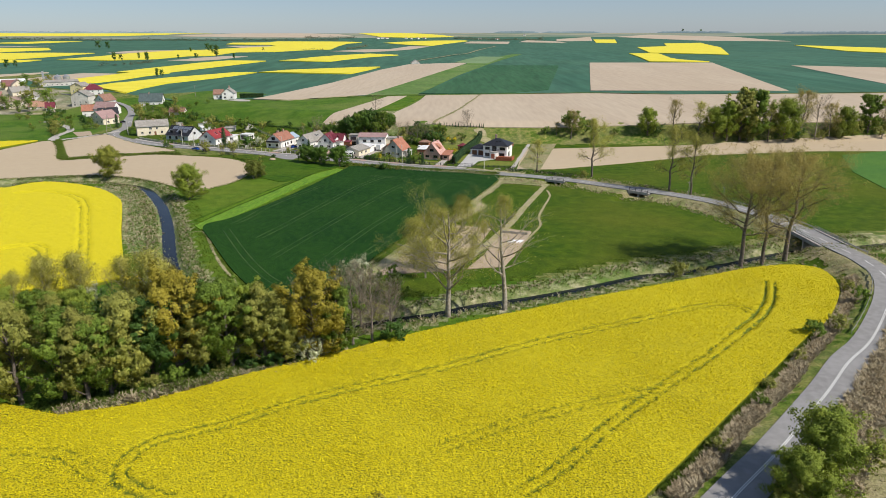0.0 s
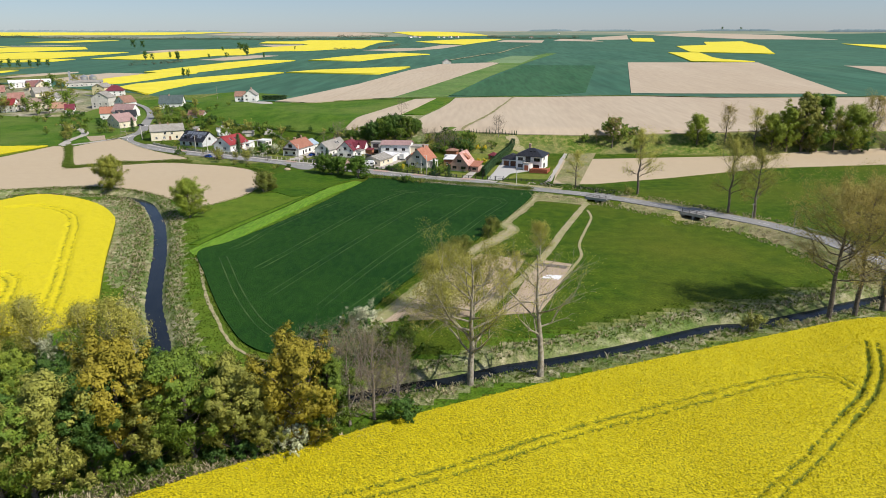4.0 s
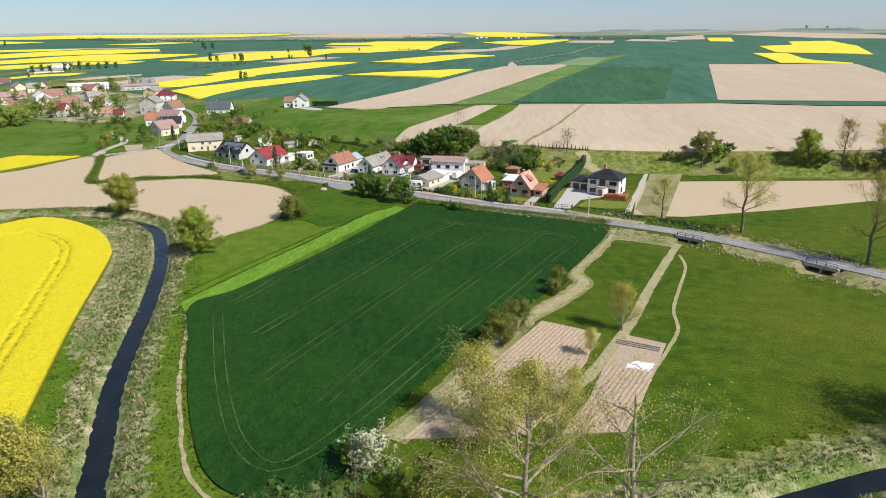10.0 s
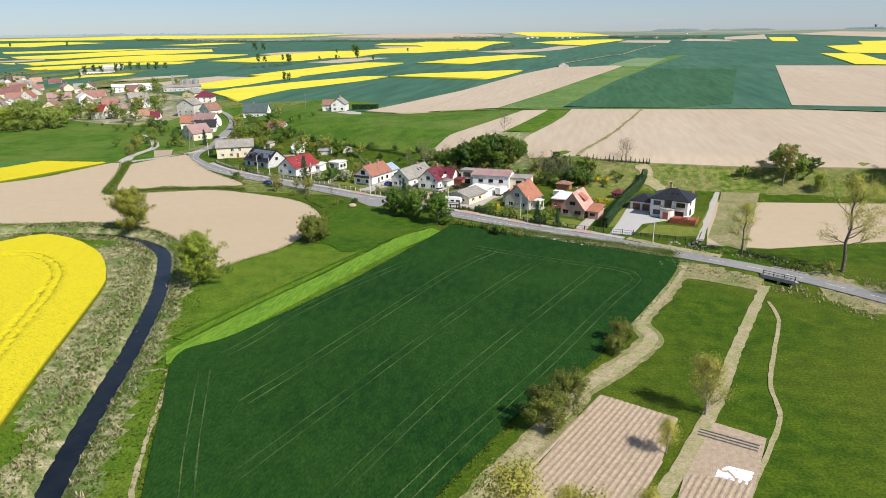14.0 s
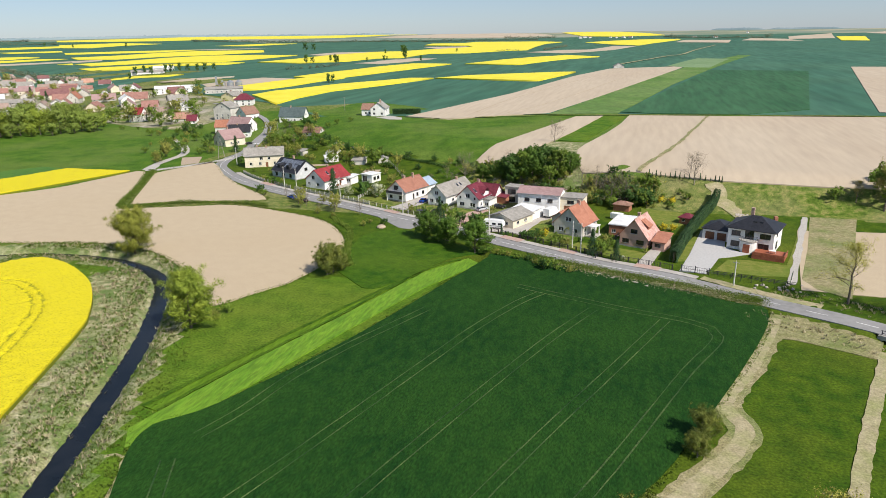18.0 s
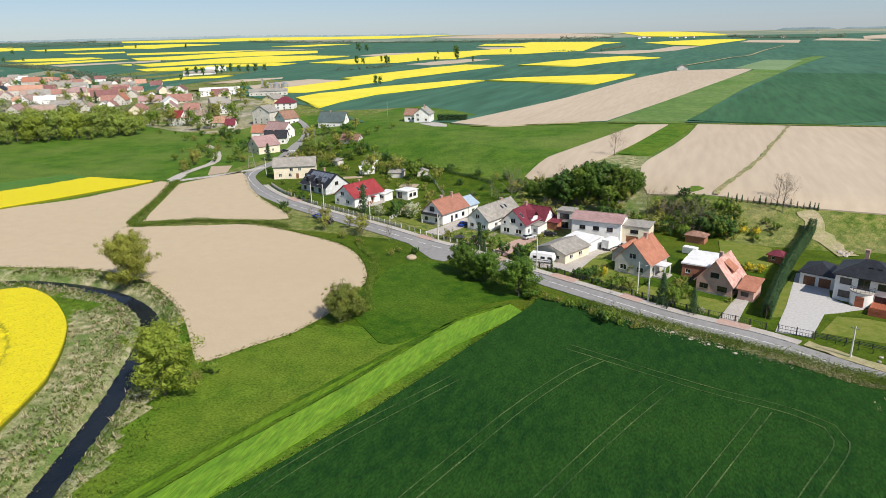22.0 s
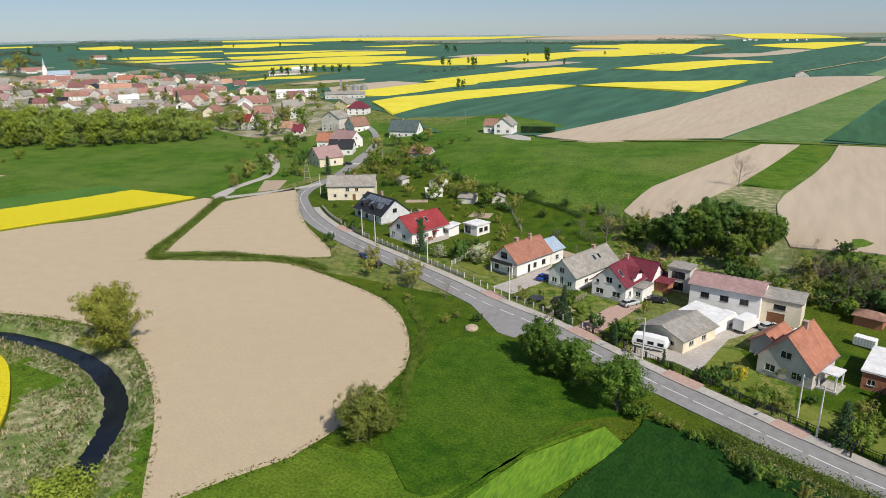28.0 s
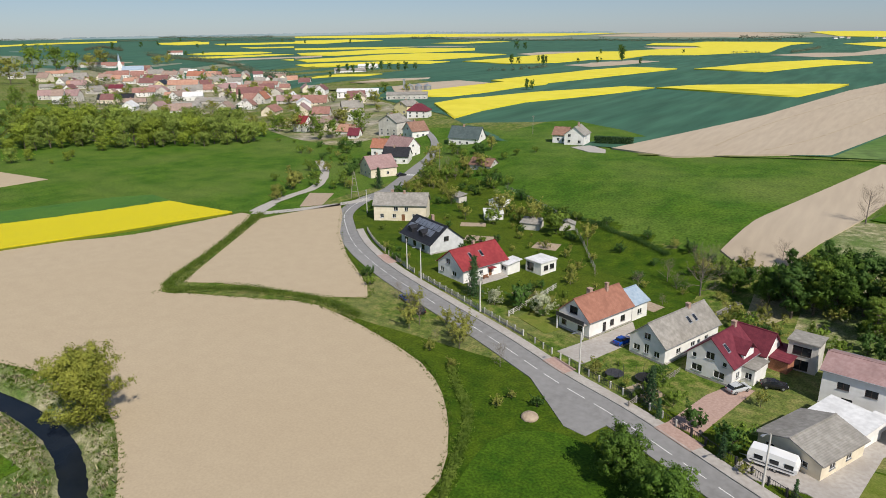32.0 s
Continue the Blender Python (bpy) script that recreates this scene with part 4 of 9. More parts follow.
# ---- plants ----
WOOD_FRONT = [(-75.3, 33.3, 17.2), (-69.4, 34.8, 17.5), (-64.7, 35.6, 18.2), (-59, 36.4, 17), (-54, 37.9, 15.1), (-48.9, 38.6, 13.5), (-43, 40.7, 11.7), (-37.2, 44.7, 11), (-30.8, 47.3, 8.9), (-25.5, 49.3, 5.9), (-21.2, 50.3, 4.4), (-15.5, 51.8, 6.4), (-10.4, 55.1, 6.5), (-5.5, 57.8, 5.3)]
WOOD_BACK = [(-82.7, 46.6, 15.8), (-75.6, 47.6, 15.5), (-69.6, 50.7, 14), (-63.8, 52.8, 12.2), (-59, 55.5, 11.7), (-52.8, 56.8, 10.2), (-47.7, 58.4, 12.8), (-42.8, 59.6, 13), (-36.9, 59.6, 11.3), (-30.6, 58.3, 11.3), (-25.5, 59.5, 9.2), (-18.5, 61.9, 13.9), (-13.2, 63.1, 13.4), (-8.9, 64.4, 13.5), (-3.3, 64.3, 9.5)]
WOOD_FAR = [(-96.5, 67.9, 11.6), (-88.2, 69.2, 11.2), (-80.9, 70.6, 9.6), (-75.8, 72.8, 11.8), (-68.6, 74, 10.8), (-62.4, 74.8, 9.3), (-59, 77.9, 7.6), (-54.1, 79.5, 6.5)]
POPLARS = [(8.2, 69.7, 26), (20, 73.1, 23.5), (80.3, 99.2, 29.1), (86.2, 100.8, 27.7), (93.1, 103.3, 28.8)]
ROAD_TREES = [(45.6, 216.6, 14), (66.3, 207, 23.5), (89.1, 181.5, 23.6), (94.4, 174.3, 22)]
SCARP_TREES = [(73.7, 295.2, 15.2), (66.6, 298.2, 7.4), (84.9, 291.5, 6.4), (113.4, 294.3, 14), (126.7, 294.7, 17.7), (138.8, 290.7, 19.2), (146.3, 289.2, 16.6), (152.8, 288.7, 20), (160, 289.6, 26.2), (167.4, 290.6, 25.7), (175.1, 290.6, 20.7), (183.4, 291.3, 21.8), (192.5, 293.6, 27.3), (201.2, 294.4, 26), (209.9, 296.8, 19.8), (218.7, 299.4, 16.1), (235.2, 305.1, 19.8), (242.9, 304.7, 20.1), (257.5, 308.6, 20.9), (274.8, 311.4, 19.5), (293.1, 315.3, 20.3)]
SCARP_BUSHES = [(60.8, 299.4, 3.9), (97.5, 295.7, 3.5), (119.2, 293.8, 5.3), (130.4, 291.7, 6.4), (135.1, 290.7, 6.1), (163.4, 289.2, 7.8), (187.9, 291.3, 7.8), (226.2, 302.2, 7.4), (214.6, 297.3, 6.8), (204.3, 294.6, 5.8), (241.5, 302.1, 8.9)]
CANAL_TREES = [(-131.9, 206.6, 11.1), (-82.1, 171.1, 11.1)]
BUSHES = [(-69.4, 206.3, 6), (-67.2, 210.4, 3.4), (-51.3, 236.7, 8.9), (-56.4, 239.1, 5.8), (-39, 231.2, 7.7), (-19, 222.4, 3.3), (-79.7, 175.7, 2.6), (-12.4, 221.7, 2.2), (13.6, 157.6, 4.5), (12.4, 152.7, 3.6), (2.3, 126.3, 6.6), (4.8, 133.1, 6.2), (62.6, 204.3, 3.6), (-17.9, 222.9, 3.4), (-23.7, 227.9, 1.9), (-29.5, 230.1, 2), (-20.4, 224.9, 1.9), (-79.5, 179.6, 2.6)]
WILLOWS = [(25.3, 134.9, 9.9), (18.7, 123.7, 5.6), (-0.1, 99.1, 13.2), (8.5, 96.5, 12.7), (14.8, 106.9, 6.5), (5.8, 105.5, 6.6), (2.9, 92.2, 10)]
SHRUBS_RIVER = [(-12, 84.9, 7.6), (-15.5, 86.9, 3.9), (-4.4, 77.8, 7.2), (-14.9, 69.4, 10), (-20.4, 70, 7.2), (-6.1, 70.3, 5.1), (63.4, 92.2, 3.9), (68.7, 94.1, 2.1), (61.5, 91.8, 3.6)]
GARDEN_TREES = [(-55, 241.5, 7), (-47, 236.1, 7.9), (-39.1, 232.7, 8.3), (-18.2, 242.5, 5.7), (-6.4, 237, 6.9), (-4.1, 241.5, 5.4), (-1.9, 235.5, 1.6), (-28.7, 248.5, 2.7), (-44.4, 256.4, 6.7), (-99.7, 284.7, 6.6), (-94.2, 286.3, 9.1), (-88, 284.9, 8.9), (-58.1, 265.9, 6.1), (-43.2, 271.5, 4.9), (-44.2, 258.1, 6.3)]
GROVE = [(-49.4, 314, 9.6), (-44.5, 310.4, 12.7), (-40.8, 312.4, 13.5), (-36.9, 312.9, 14.3), (-32.3, 313.6, 14), (-27.4, 311.7, 13), (-23.4, 315.4, 9), (-21.5, 318.7, 6.1), (-47.8, 330, 4.6), (-41, 330.8, 6.3), (-54.7, 321.7, 4.5), (-29.6, 305.8, 9.7), (-57.3, 317.7, 6.3)]
BROWN_TREES = [(-63.4, 314, 12), (-17.7, 302.8, 8.5), (-12.6, 300.1, 8.3), (-7, 291.8, 10.7), (-2.6, 292.4, 9.9), (-35.9, 365, 10), (19.3, 303.8, 10.4), (-50, 332.2, 5), (-72.3, 319.2, 5.6), (-58, 331.4, 3.8)]
ORCHARD = [(-135.2, 349.6, 8.5), (-121.3, 345.3, 8.8), (-111.4, 340.6, 7.9), (-99.2, 335.1, 6.8), (-127.1, 347.7, 5.2), (-108.1, 327.1, 2.8), (-158.9, 355.6, 6.8), (-143.6, 341.3, 4.6), (-133.3, 341.2, 5.2), (-110, 351.8, 3.1), (-179.5, 383, 7), (-195, 392.3, 7.4), (-208.7, 402.5, 8.2), (-181.7, 401, 4), (-184.9, 416.7, 3.3)]
ROADSIDE = [(-108.0, 264.6, 5.0), (-95.8, 265.9, 5.6), (-94.4, 262.5, 5.2), (-84.4, 260.6, 4.4), (-107.2, 267.2, 4.6), (-111.5, 271.4, 5.2), (-111.6, 269.5, 5.2), (-101.8, 269, 4), (-119.5, 275.7, 4.1), (-100.7, 263.5, 2.4), (-49.5, 309.2, 3.7)]
SPRUCES = [(-106.5, 287, 9.9), (-57.7, 261.9, 6.9), (-55.6, 259.4, 3.4), (-44.6, 256.2, 2.7), (-11.8, 231.5, 6.5), (-8.6, 236.6, 7.3), (-2.4, 234, 5.7), (5, 300.9, 5.6), (-35.4, 250.2, 2.9), (-45.1, 254.2, 4)]
FAR_TREES = [(-311.9, 702.8, 11.5), (-553.2, 1110.8, 18.3), (-488.7, 1089.6, 17.8), (-433.9, 1164.5, 11.3), (-408.6, 1200.8, 25.9), (-354.2, 1125.2, 11.7), (-460.4, 1152.7, 9.4), (-969.1, 1893.1, 28.3), (-940.5, 1889.4, 25), (-603.4, 1720.4, 22.1), (-593.3, 1575.7, 12.8), (-446.6, 1669.6, 10.6), (-541.6, 1179.9, 13.6), (1577.2, 4565.7, 31.9), (1683.1, 4528.4, 28.1), (-306.4, 701.8, 10.3), (-548.1, 1124.5, 13), (-513.8, 1151.4, 13.3), (-509, 1471.8, 22.7), (-451.2, 1221.4, 7), (18.4, 310.1, 7.8), (-7.8, 310.9, 3.3), (-13.3, 313.3, 3.1), (73.7, 300.3, 10.6), (78.9, 298.1, 8.4), (84.2, 301, 5.3)]
FIELD_HEDGE = [(-204.9, 309.2), (-185.6, 276.6), (-170.5, 251.6), (-159.1, 257.9), (-144.8, 263.6), (-133.8, 265.4), (-120.2, 263.2)]
BELT = [(-444.2, 313.4, 23.5), (-445, 330.4, 20.5), (-425.8, 335.1, 15.1), (-419.5, 345.5, 17.4), (-415.1, 357.3, 18.1), (-411.3, 366.6, 15.8), (-387.3, 364.5, 15.8), (-385.1, 374.9, 16.4), (-375.3, 380.7, 16.4), (-369.1, 389.1, 17.5), (-361, 396.2, 16.6), (-351, 402, 15.7), (-344.9, 412.9, 13.4), (-339.8, 420.8, 11.3), (-449.8, 299.7, 21.6), (-385.4, 310.3, 7.6), (-369, 329, 4.7), (-468, 359.1, 18.4), (-465.2, 374.6, 18.9), (-454.3, 386.7, 20.1), (-434.9, 397.8, 16.6), (-411.1, 405.9, 15.4), (-392.3, 416.8, 17), (-377.9, 430.8, 16.5)]
VILLAGE_TREES = [(-308.9, 442.1, 10.6), (-303.5, 448.2, 11.3), (-276.5, 428.5, 6.6), (-278.3, 474.7, 9.8), (-294.1, 462.4, 6.6), (-349.3, 465.4, 8.9), (-371.1, 471, 7.4), (-400.1, 487, 7.8), (-225.2, 343.5, 7.8), (-221.2, 351.9, 6.8), (-219.8, 329.9, 5.3), (-211.5, 357.9, 6.8), (-198, 366.2, 5.7), (-180.6, 365.3, 4.4), (-182.7, 375.7, 9), (-204.9, 411, 9), (-204.4, 424.2, 6.6), (-174.7, 401, 7.1), (-183.7, 401.9, 6.1), (-186.1, 429.5, 6.5), (-414.2, 629.8, 9.7), (-394.9, 637.3, 8.2), (-734.4, 745.4, 10.5), (-866.2, 813.5, 16), (-947.8, 855.6, 17.3), (-791, 718.9, 14.2), (-1363.1, 1054.9, 23.4), (-1366.6, 1029.8, 23.1), (-1477.1, 966.9, 40.7), (-1366, 881.8, 31.8), (-1402.5, 867.6, 37.3), (-1361.8, 774.2, 49.4), (-1047.1, 598.6, 37), (-1439.5, 853.2, 48.2), (-664.1, 436.2, 16.5), (-677, 456.2, 12.3)]
FIELD_WOODS = [(-701.8, 879.4, 13.8), (-698.2, 893.2, 13.9), (-668.3, 871.9, 13.5), (-667.5, 900.6, 15.3), (-669.1, 914.7, 14.7), (-666.1, 930, 16.4), (-662.9, 945.4, 13.5), (-639.1, 935.1, 13.9), (-627.4, 937, 15.4), (-631.3, 965, 12.7), (-706.6, 758.5, 10.5), (-734.3, 792.8, 10.2), (-723.6, 834.4, 7.5), (-654.8, 813.1, 9.2), (-1644.2, 1245.2, 19.8), (-1655.2, 1304, 17.5), (-1663.8, 1364.2, 12), (-2718.9, 2029.2, 21.3), (-2214.3, 2159.4, 17.9), (-1850.8, 2173.3, 20.8), (-2030, 2108.1, 17), (-2343.5, 1604, 25.2), (-2412.8, 1717.5, 20.4), (-2087, 1654.9, 18.6), (-2063.3, 1755.1, 15.3), (-2246.6, 1440.6, 32.3)]
WOOD_ROW = [(-52.3, 36.9, 14.9), (-48.5, 36.7, 14.0), (-45.7, 38.4, 14.0), (-43.6, 40.9, 16.4), (-41.0, 43.7, 14.4), (-37.8, 45.9, 17.7), (-33.6, 46.7, 14.0), (-29.1, 47.3, 16.4), (-23.7, 48.9, 14.5), (-20.4, 49.3, 11.7), (-15.5, 50.7, 16.2), (-12.1, 53.5, 12.9)]
WOOD_MID = [(-62.2, 52.9, 11.8), (-58.8, 54.6, 10.6), (-53.8, 55.6, 10.7), (-49.6, 58.4, 10.5), (-37.9, 62.5, 8.8), (-31.1, 62.7, 7.9), (-9.6, 56.9, 16.2), (-6.2, 58.7, 15.0), (-2.9, 62.5, 11.0)]
WOOD_BEHIND = [(-76.2, 74.4, 11.7), (-69.1, 74.6, 12.8), (-58.7, 73.7, 12.2), (-53.3, 72.6, 13.8), (-50.7, 73.9, 11.2)]

rng = np.random.default_rng(7)


def unit(v):
    return v / (np.linalg.norm(v, axis=-1, keepdims=True) + 1e-9)


def tube_mesh(paths, sides=5):
    """Tapered limbs: paths are (points, radii)."""
    verts, faces, base = [], [], 0
    ang = np.arange(sides) * 2 * np.pi / sides
    for pts, radii in paths:
        pts = np.asarray(pts, float)
        d = unit(np.gradient(pts, axis=0))
        side = unit(np.cross(d, np.where(np.abs(d[:, 2:3]) > 0.9, (1.0, 0, 0), (0, 0, 1.0))))
        up = np.cross(side, d)
        ring = pts[:, None] + (side[:, None] * np.cos(ang)[:, None] + up[:, None] * np.sin(ang)[:, None]) * np.asarray(radii)[:, None, None]
        verts.append(ring.reshape(-1, 3))
        i = base + np.arange(len(pts) * sides).reshape(len(pts), sides)
        j = np.roll(i, -1, axis=1)
        faces.append(np.stack([i[:-1], j[:-1], j[1:], i[1:]], -1).reshape(-1, 4))
        base += len(pts) * sides
    return np.vstack(verts), np.vstack(faces)


def leaf_mesh(places, size, outward=None, flat=0.5):
    """One small blade-shaped leaf or leaf spray for each place."""
    n = len(places)
    nrm = rng.normal(size=(n, 3))
    if outward is not None:
        nrm = unit(nrm) * (1 - flat) + unit(outward) * flat
    nrm = unit(nrm)
    a = unit(np.cross(nrm, rng.normal(size=(n, 3))))
    b = np.cross(nrm, a)
    s = (size * (0.6 + 0.8 * rng.random(n)))[:, None]
    quad = np.stack([places - a * s, places - b * s * 0.55, places + a * s, places + b * s * 0.55], 1)
    quad += nrm[:, None] * (s * 0.18)[:, None] * np.array([1, -1, 1, -1])[None, :, None]
    return quad.reshape(-1, 3), np.arange(n * 4).reshape(n, 4)


def limb(start, direction, length, radius, steps=4, lift=0.25, wob=0.12):
    pts, d, p = [start], np.array(direction, float), np.array(start, float)
    for _ in range(steps):
        d = unit(d + np.array([0, 0, lift / steps]) + rng.normal(size=3) * wob)
        p = p + d * length / steps
        pts.append(p)
    return np.array(pts), radius * np.linspace(1, 0.3, steps + 1)


def plant_meshes(h, spread, bare=0.25, limbs=14, subs=4, twigs=0, leaves=2500, size=0.35, clump=0.9, trunk=0.02, open_crown=False, ragged=0.35, sides=4, crook=0.12, thick=0.5, puff=True, rise=1.0):
    """Trunk-and-limb mesh, and leaf mesh, of a tree h metres high."""
    lean = rng.normal(size=2) * 0.03
    top = h * (0.9 if open_crown else 0.75)
    zs = np.linspace(-0.3, top, 7)
    core = np.c_[lean[0] * zs + rng.normal(size=7) * 0.01 * h, lean[1] * zs + rng.normal(size=7) * 0.01 * h, zs]
    core[0, :2] = core[1, :2] = 0
    paths = [(core, h * trunk * np.linspace(1.15, 0.15, 7))]
    ends = []
    for i in range(limbs):
        f = bare + (0.95 - bare) * (i + rng.random()) / limbs
        p = np.array([np.interp(f * top, zs, core[:, k]) for k in range(3)])
        az = i * 2.4 + rng.random()
        reach = spread * (np.sin(np.pi * min(1, (f - bare) / (1 - bare) * 0.75 + 0.28)) ** 0.7) * (0.75 + ragged * rng.random())
        up = (0.35 + 0.9 * f) * rise
        pts, rad = limb(p, (np.cos(az), np.sin(az), up), reach * 1.15, h * trunk * (thick - 0.6 * thick * f), 4, 0.5, crook)
        paths.append((pts, rad))
        ends += [(pts[k], pts[k] - core[3]) for k in (2, 3, 4)]
        for j in range(subs):
            k = 1 + rng.integers(0, 4)
            d = unit(pts[min(k + 1, 4)] - pts[k - 1]) + rng.normal(size=3) * 0.6 + (0, 0, 0.25)
            q, qr = limb(pts[k], d, reach * (0.35 + 0.3 * rng.random()), max(rad[k] * 0.5, 0.012), 3, 0.3)
            paths.append((q, qr))
            ends += [(q[k], q[k] - core[3]) for k in (1, 2, 3)]
            for _ in range(twigs):
                m = 1 + rng.integers(0, 3)
                w, wr = limb(q[m], rng.normal(size=3) + unit(q[-1] - q[0]), reach * 0.22, max(qr[m] * 0.5, 0.012), 2, 0.2)
                paths.append((w, wr * 0.8))
                ends.append((w[-1], w[-1] - core[3]))
    wood = tube_mesh(paths, sides)
    e = np.array([q for q, _ in ends])
    if puff:
        e = e + rng.normal(size=e.shape) * clump * 0.45
    pick = rng.integers(0, len(e), leaves)
    centre = np.array([core[3, 0], core[3, 1], h * (bare + 1) / 2])
    if puff:
        # leaves cluster in billows, thickest on the side that faces out and up
        billow = 0.7 + 0.6 * rng.random(len(e))
        out = unit(e[pick] - centre) + (0, 0, 0.35)
        way = unit(rng.normal(size=(leaves, 3)) + 0.5 * out)
        spot = e[pick] + way * (clump * 1.3 * billow[pick] * (0.25 + 0.85 * rng.random(leaves)))[:, None] * np.array([1, 1, 0.8])
    else:
        spot = e[pick] + rng.normal(size=(leaves, 3)) * clump * np.array([1, 1, 0.75])
    spot[:, 2] = np.maximum(spot[:, 2], 0.15)
    crown = leaf_mesh(spot, size, unit(spot - e[pick]) + 0.5 * unit(spot - centre), 0.72)
    return wood, crown


def plant(kind, label, category, wood, crown, bark, leafy, trunk_name="trunk"):
    ob = tagged(new(kind), label, category)
    mesh_object(trunk_name, *wood, bark, ob)
    mesh_object("crown", *crown, leafy, ob)
    return ob


KINDS = {}


WOODLAND = dict(bare=0.06, limbs=26, subs=4, leaves=24000, clump=0.52, ragged=0.5)


def kind_of(key, name, label, category, bark, leafy, **shape):
    """A few tree forms of one kind, kept as (height, form) to be copied to their places."""
    wood, crown = plant_meshes(**shape)
    tall = float(np.percentile(crown[0][:, 2], 99))
    KINDS.setdefault(key, []).append((tall, plant(name, label, category, wood, crown, bark, leafy)))


USED = set()


def grow(key, rows, group, scale=1.0, slim=1.0):
    """Sets trees of one kind at rows of x, y, height."""
    forms = KINDS[key] if isinstance(key, str) else [f for k in key for f in KINDS[k]]
    for i, (x, y, h) in enumerate(rows):
        if near_line(x, y, ROAD_LINE, 5)[0][0] < 4.6:
            continue
        base, form = forms[(i * 7 + int(abs(x))) % len(forms)]
        s = max(h, 1.0) * scale / base
        z = float(height(x, y)[0])
        m = Matrix.Translation((x, y, z - 0.05)) @ Matrix.Rotation(i * 2.1 + x, 4, "Z")
        if form.name not in USED:
            USED.add(form.name)
            ob = form
        else:
            ob = copy_thing(form, Matrix())
        ob.matrix_basis = m @ Matrix.Diagonal((s * slim, s * slim, s, 1))
        tagged(ob, group=group)


kind_of("oak", "tree", "leafy green tree in a dense riverside wood", "tree", BARK, LEAF_GREEN, h=12, spread=4.0, bare=0.12, limbs=16, subs=4, leaves=7500, size=0.23, clump=0.5)
kind_of("oak", "tree", "leafy green tree with an uneven crown", "tree", BARK, LEAF_OLIVE, h=12, spread=3.8, bare=0.15, limbs=18, subs=4, leaves=7000, size=0.23, clump=0.5)
kind_of("ochre", "tree", "tree with ochre-brown young spring leaves", "tree", BARK, LEAF_OCHRE, h=12, spread=3.8, bare=0.15, limbs=18, subs=4, leaves=7000, size=0.22, clump=0.5)
kind_of("darkoak", "tree", "dark green dense round tree", "tree", BARK, LEAF_DARK, h=12, spread=4.0, bare=0.08, limbs=18, subs=4, leaves=7500, size=0.23, clump=0.5)
for tone, leafy, spread in (("fresh green", LEAF_GREEN, 4.4), ("ochre-brown", LEAF_OCHRE, 4.6), ("olive", LEAF_OLIVE, 4.0), ("yellow-green", LEAF_FRESH, 4.0), ("dark green", LEAF_DARK, 4.4)):
    kind_of("wood_" + tone[:5].strip(), "tree", f"tall {tone} tree of the riverside wood", "tree", BARK, leafy, h=17, spread=spread, size=0.16, **WOODLAND)
kind_of("thick", "bush", "dense rounded olive-green bush beside a field", "bush", TWIG, LEAF_THICK, h=5, spread=2.9, bare=0.0, limbs=22, subs=5, leaves=9000, size=0.1, clump=0.42, ragged=0.2)
kind_of("poplar", "poplar", "tall old poplar with sparse yellow-green spring leaves", "tree", PALE_BARK, LEAF_YOUNG, h=26, spread=10.5, bare=0.22, limbs=22, subs=6, twigs=5, leaves=24000, size=0.1, clump=0.6, trunk=0.022, open_crown=True, crook=0.26, thick=0.52, puff=False, rise=0.6)
for _ in range(2):
    kind_of("ochre_poplar", "poplar", "tall old poplar with a hazy ochre crown of young leaves", "tree", BARK, LEAF_POPLAR, h=28, spread=9.5, bare=0.3, limbs=24, subs=6, twigs=6, leaves=20000, size=0.115, clump=0.55, trunk=0.02, open_crown=True, crook=0.24, thick=0.36, puff=False, rise=0.7)
kind_of("dead_poplar", "poplar", "tall half-dead poplar with bare crooked limbs", "tree", PALE_BARK, LEAF_YOUNG, h=24, spread=8.5, bare=0.28, limbs=13, subs=6, twigs=6, leaves=1500, size=0.1, clump=0.6, trunk=0.022, open_crown=True, crook=0.3, thick=0.45, puff=False, rise=0.6)
for leafy, tone in ((LEAF_POPLAR, "ochre"), (LEAF_YOUNG, "yellow-green")):
    kind_of("tall", "poplar", f"tall roadside tree budding {tone} in spring", "tree", BARK, leafy, h=24, spread=7.0, bare=0.26, limbs=18, subs=5, twigs=5, leaves=9000, size=0.13, clump=0.55, trunk=0.018, open_crown=True, crook=0.22, thick=0.4, puff=False, rise=0.7)
kind_of("bare", "bare_tree", "bare brown tree with fine twigs and buds", "tree", TWIG, LEAF_BUD, h=10, spread=4.4, bare=0.12, limbs=18, subs=6, twigs=6, leaves=1300, size=0.06, clump=0.4, trunk=0.018, open_crown=True, sides=3, crook=0.2, thick=0.4, puff=False)
kind_of("willow", "willow", "round yellow-olive willow with a short trunk", "tree", BARK, LEAF_WILLOW, h=10, spread=4.1, bare=0.04, limbs=26, subs=6, leaves=26000, size=0.125, clump=0.6, ragged=0.2)
kind_of("lime", "tree", "dense round dark green roadside tree", "tree", BARK, LEAF_SHADE, h=8, spread=3.4, bare=0.02, limbs=24, subs=5, leaves=14000, size=0.14, clump=0.46, ragged=0.2)
kind_of("alder", "tree", "fresh green leafy tree on the river bank", "tree", BARK, LEAF_FRESH, h=10, spread=3.6, bare=0.05, limbs=22, subs=5, leaves=19000, size=0.12, clump=0.55, ragged=0.25)
kind_of("young", "young_tree", "young yellow-green tree with feathery crown", "tree", PALE_BARK, LEAF_YOUNG, h=9, spread=2.8, bare=0.08, limbs=18, subs=5, twigs=3, leaves=5200, size=0.1, clump=0.5, open_crown=True, puff=False, crook=0.18)
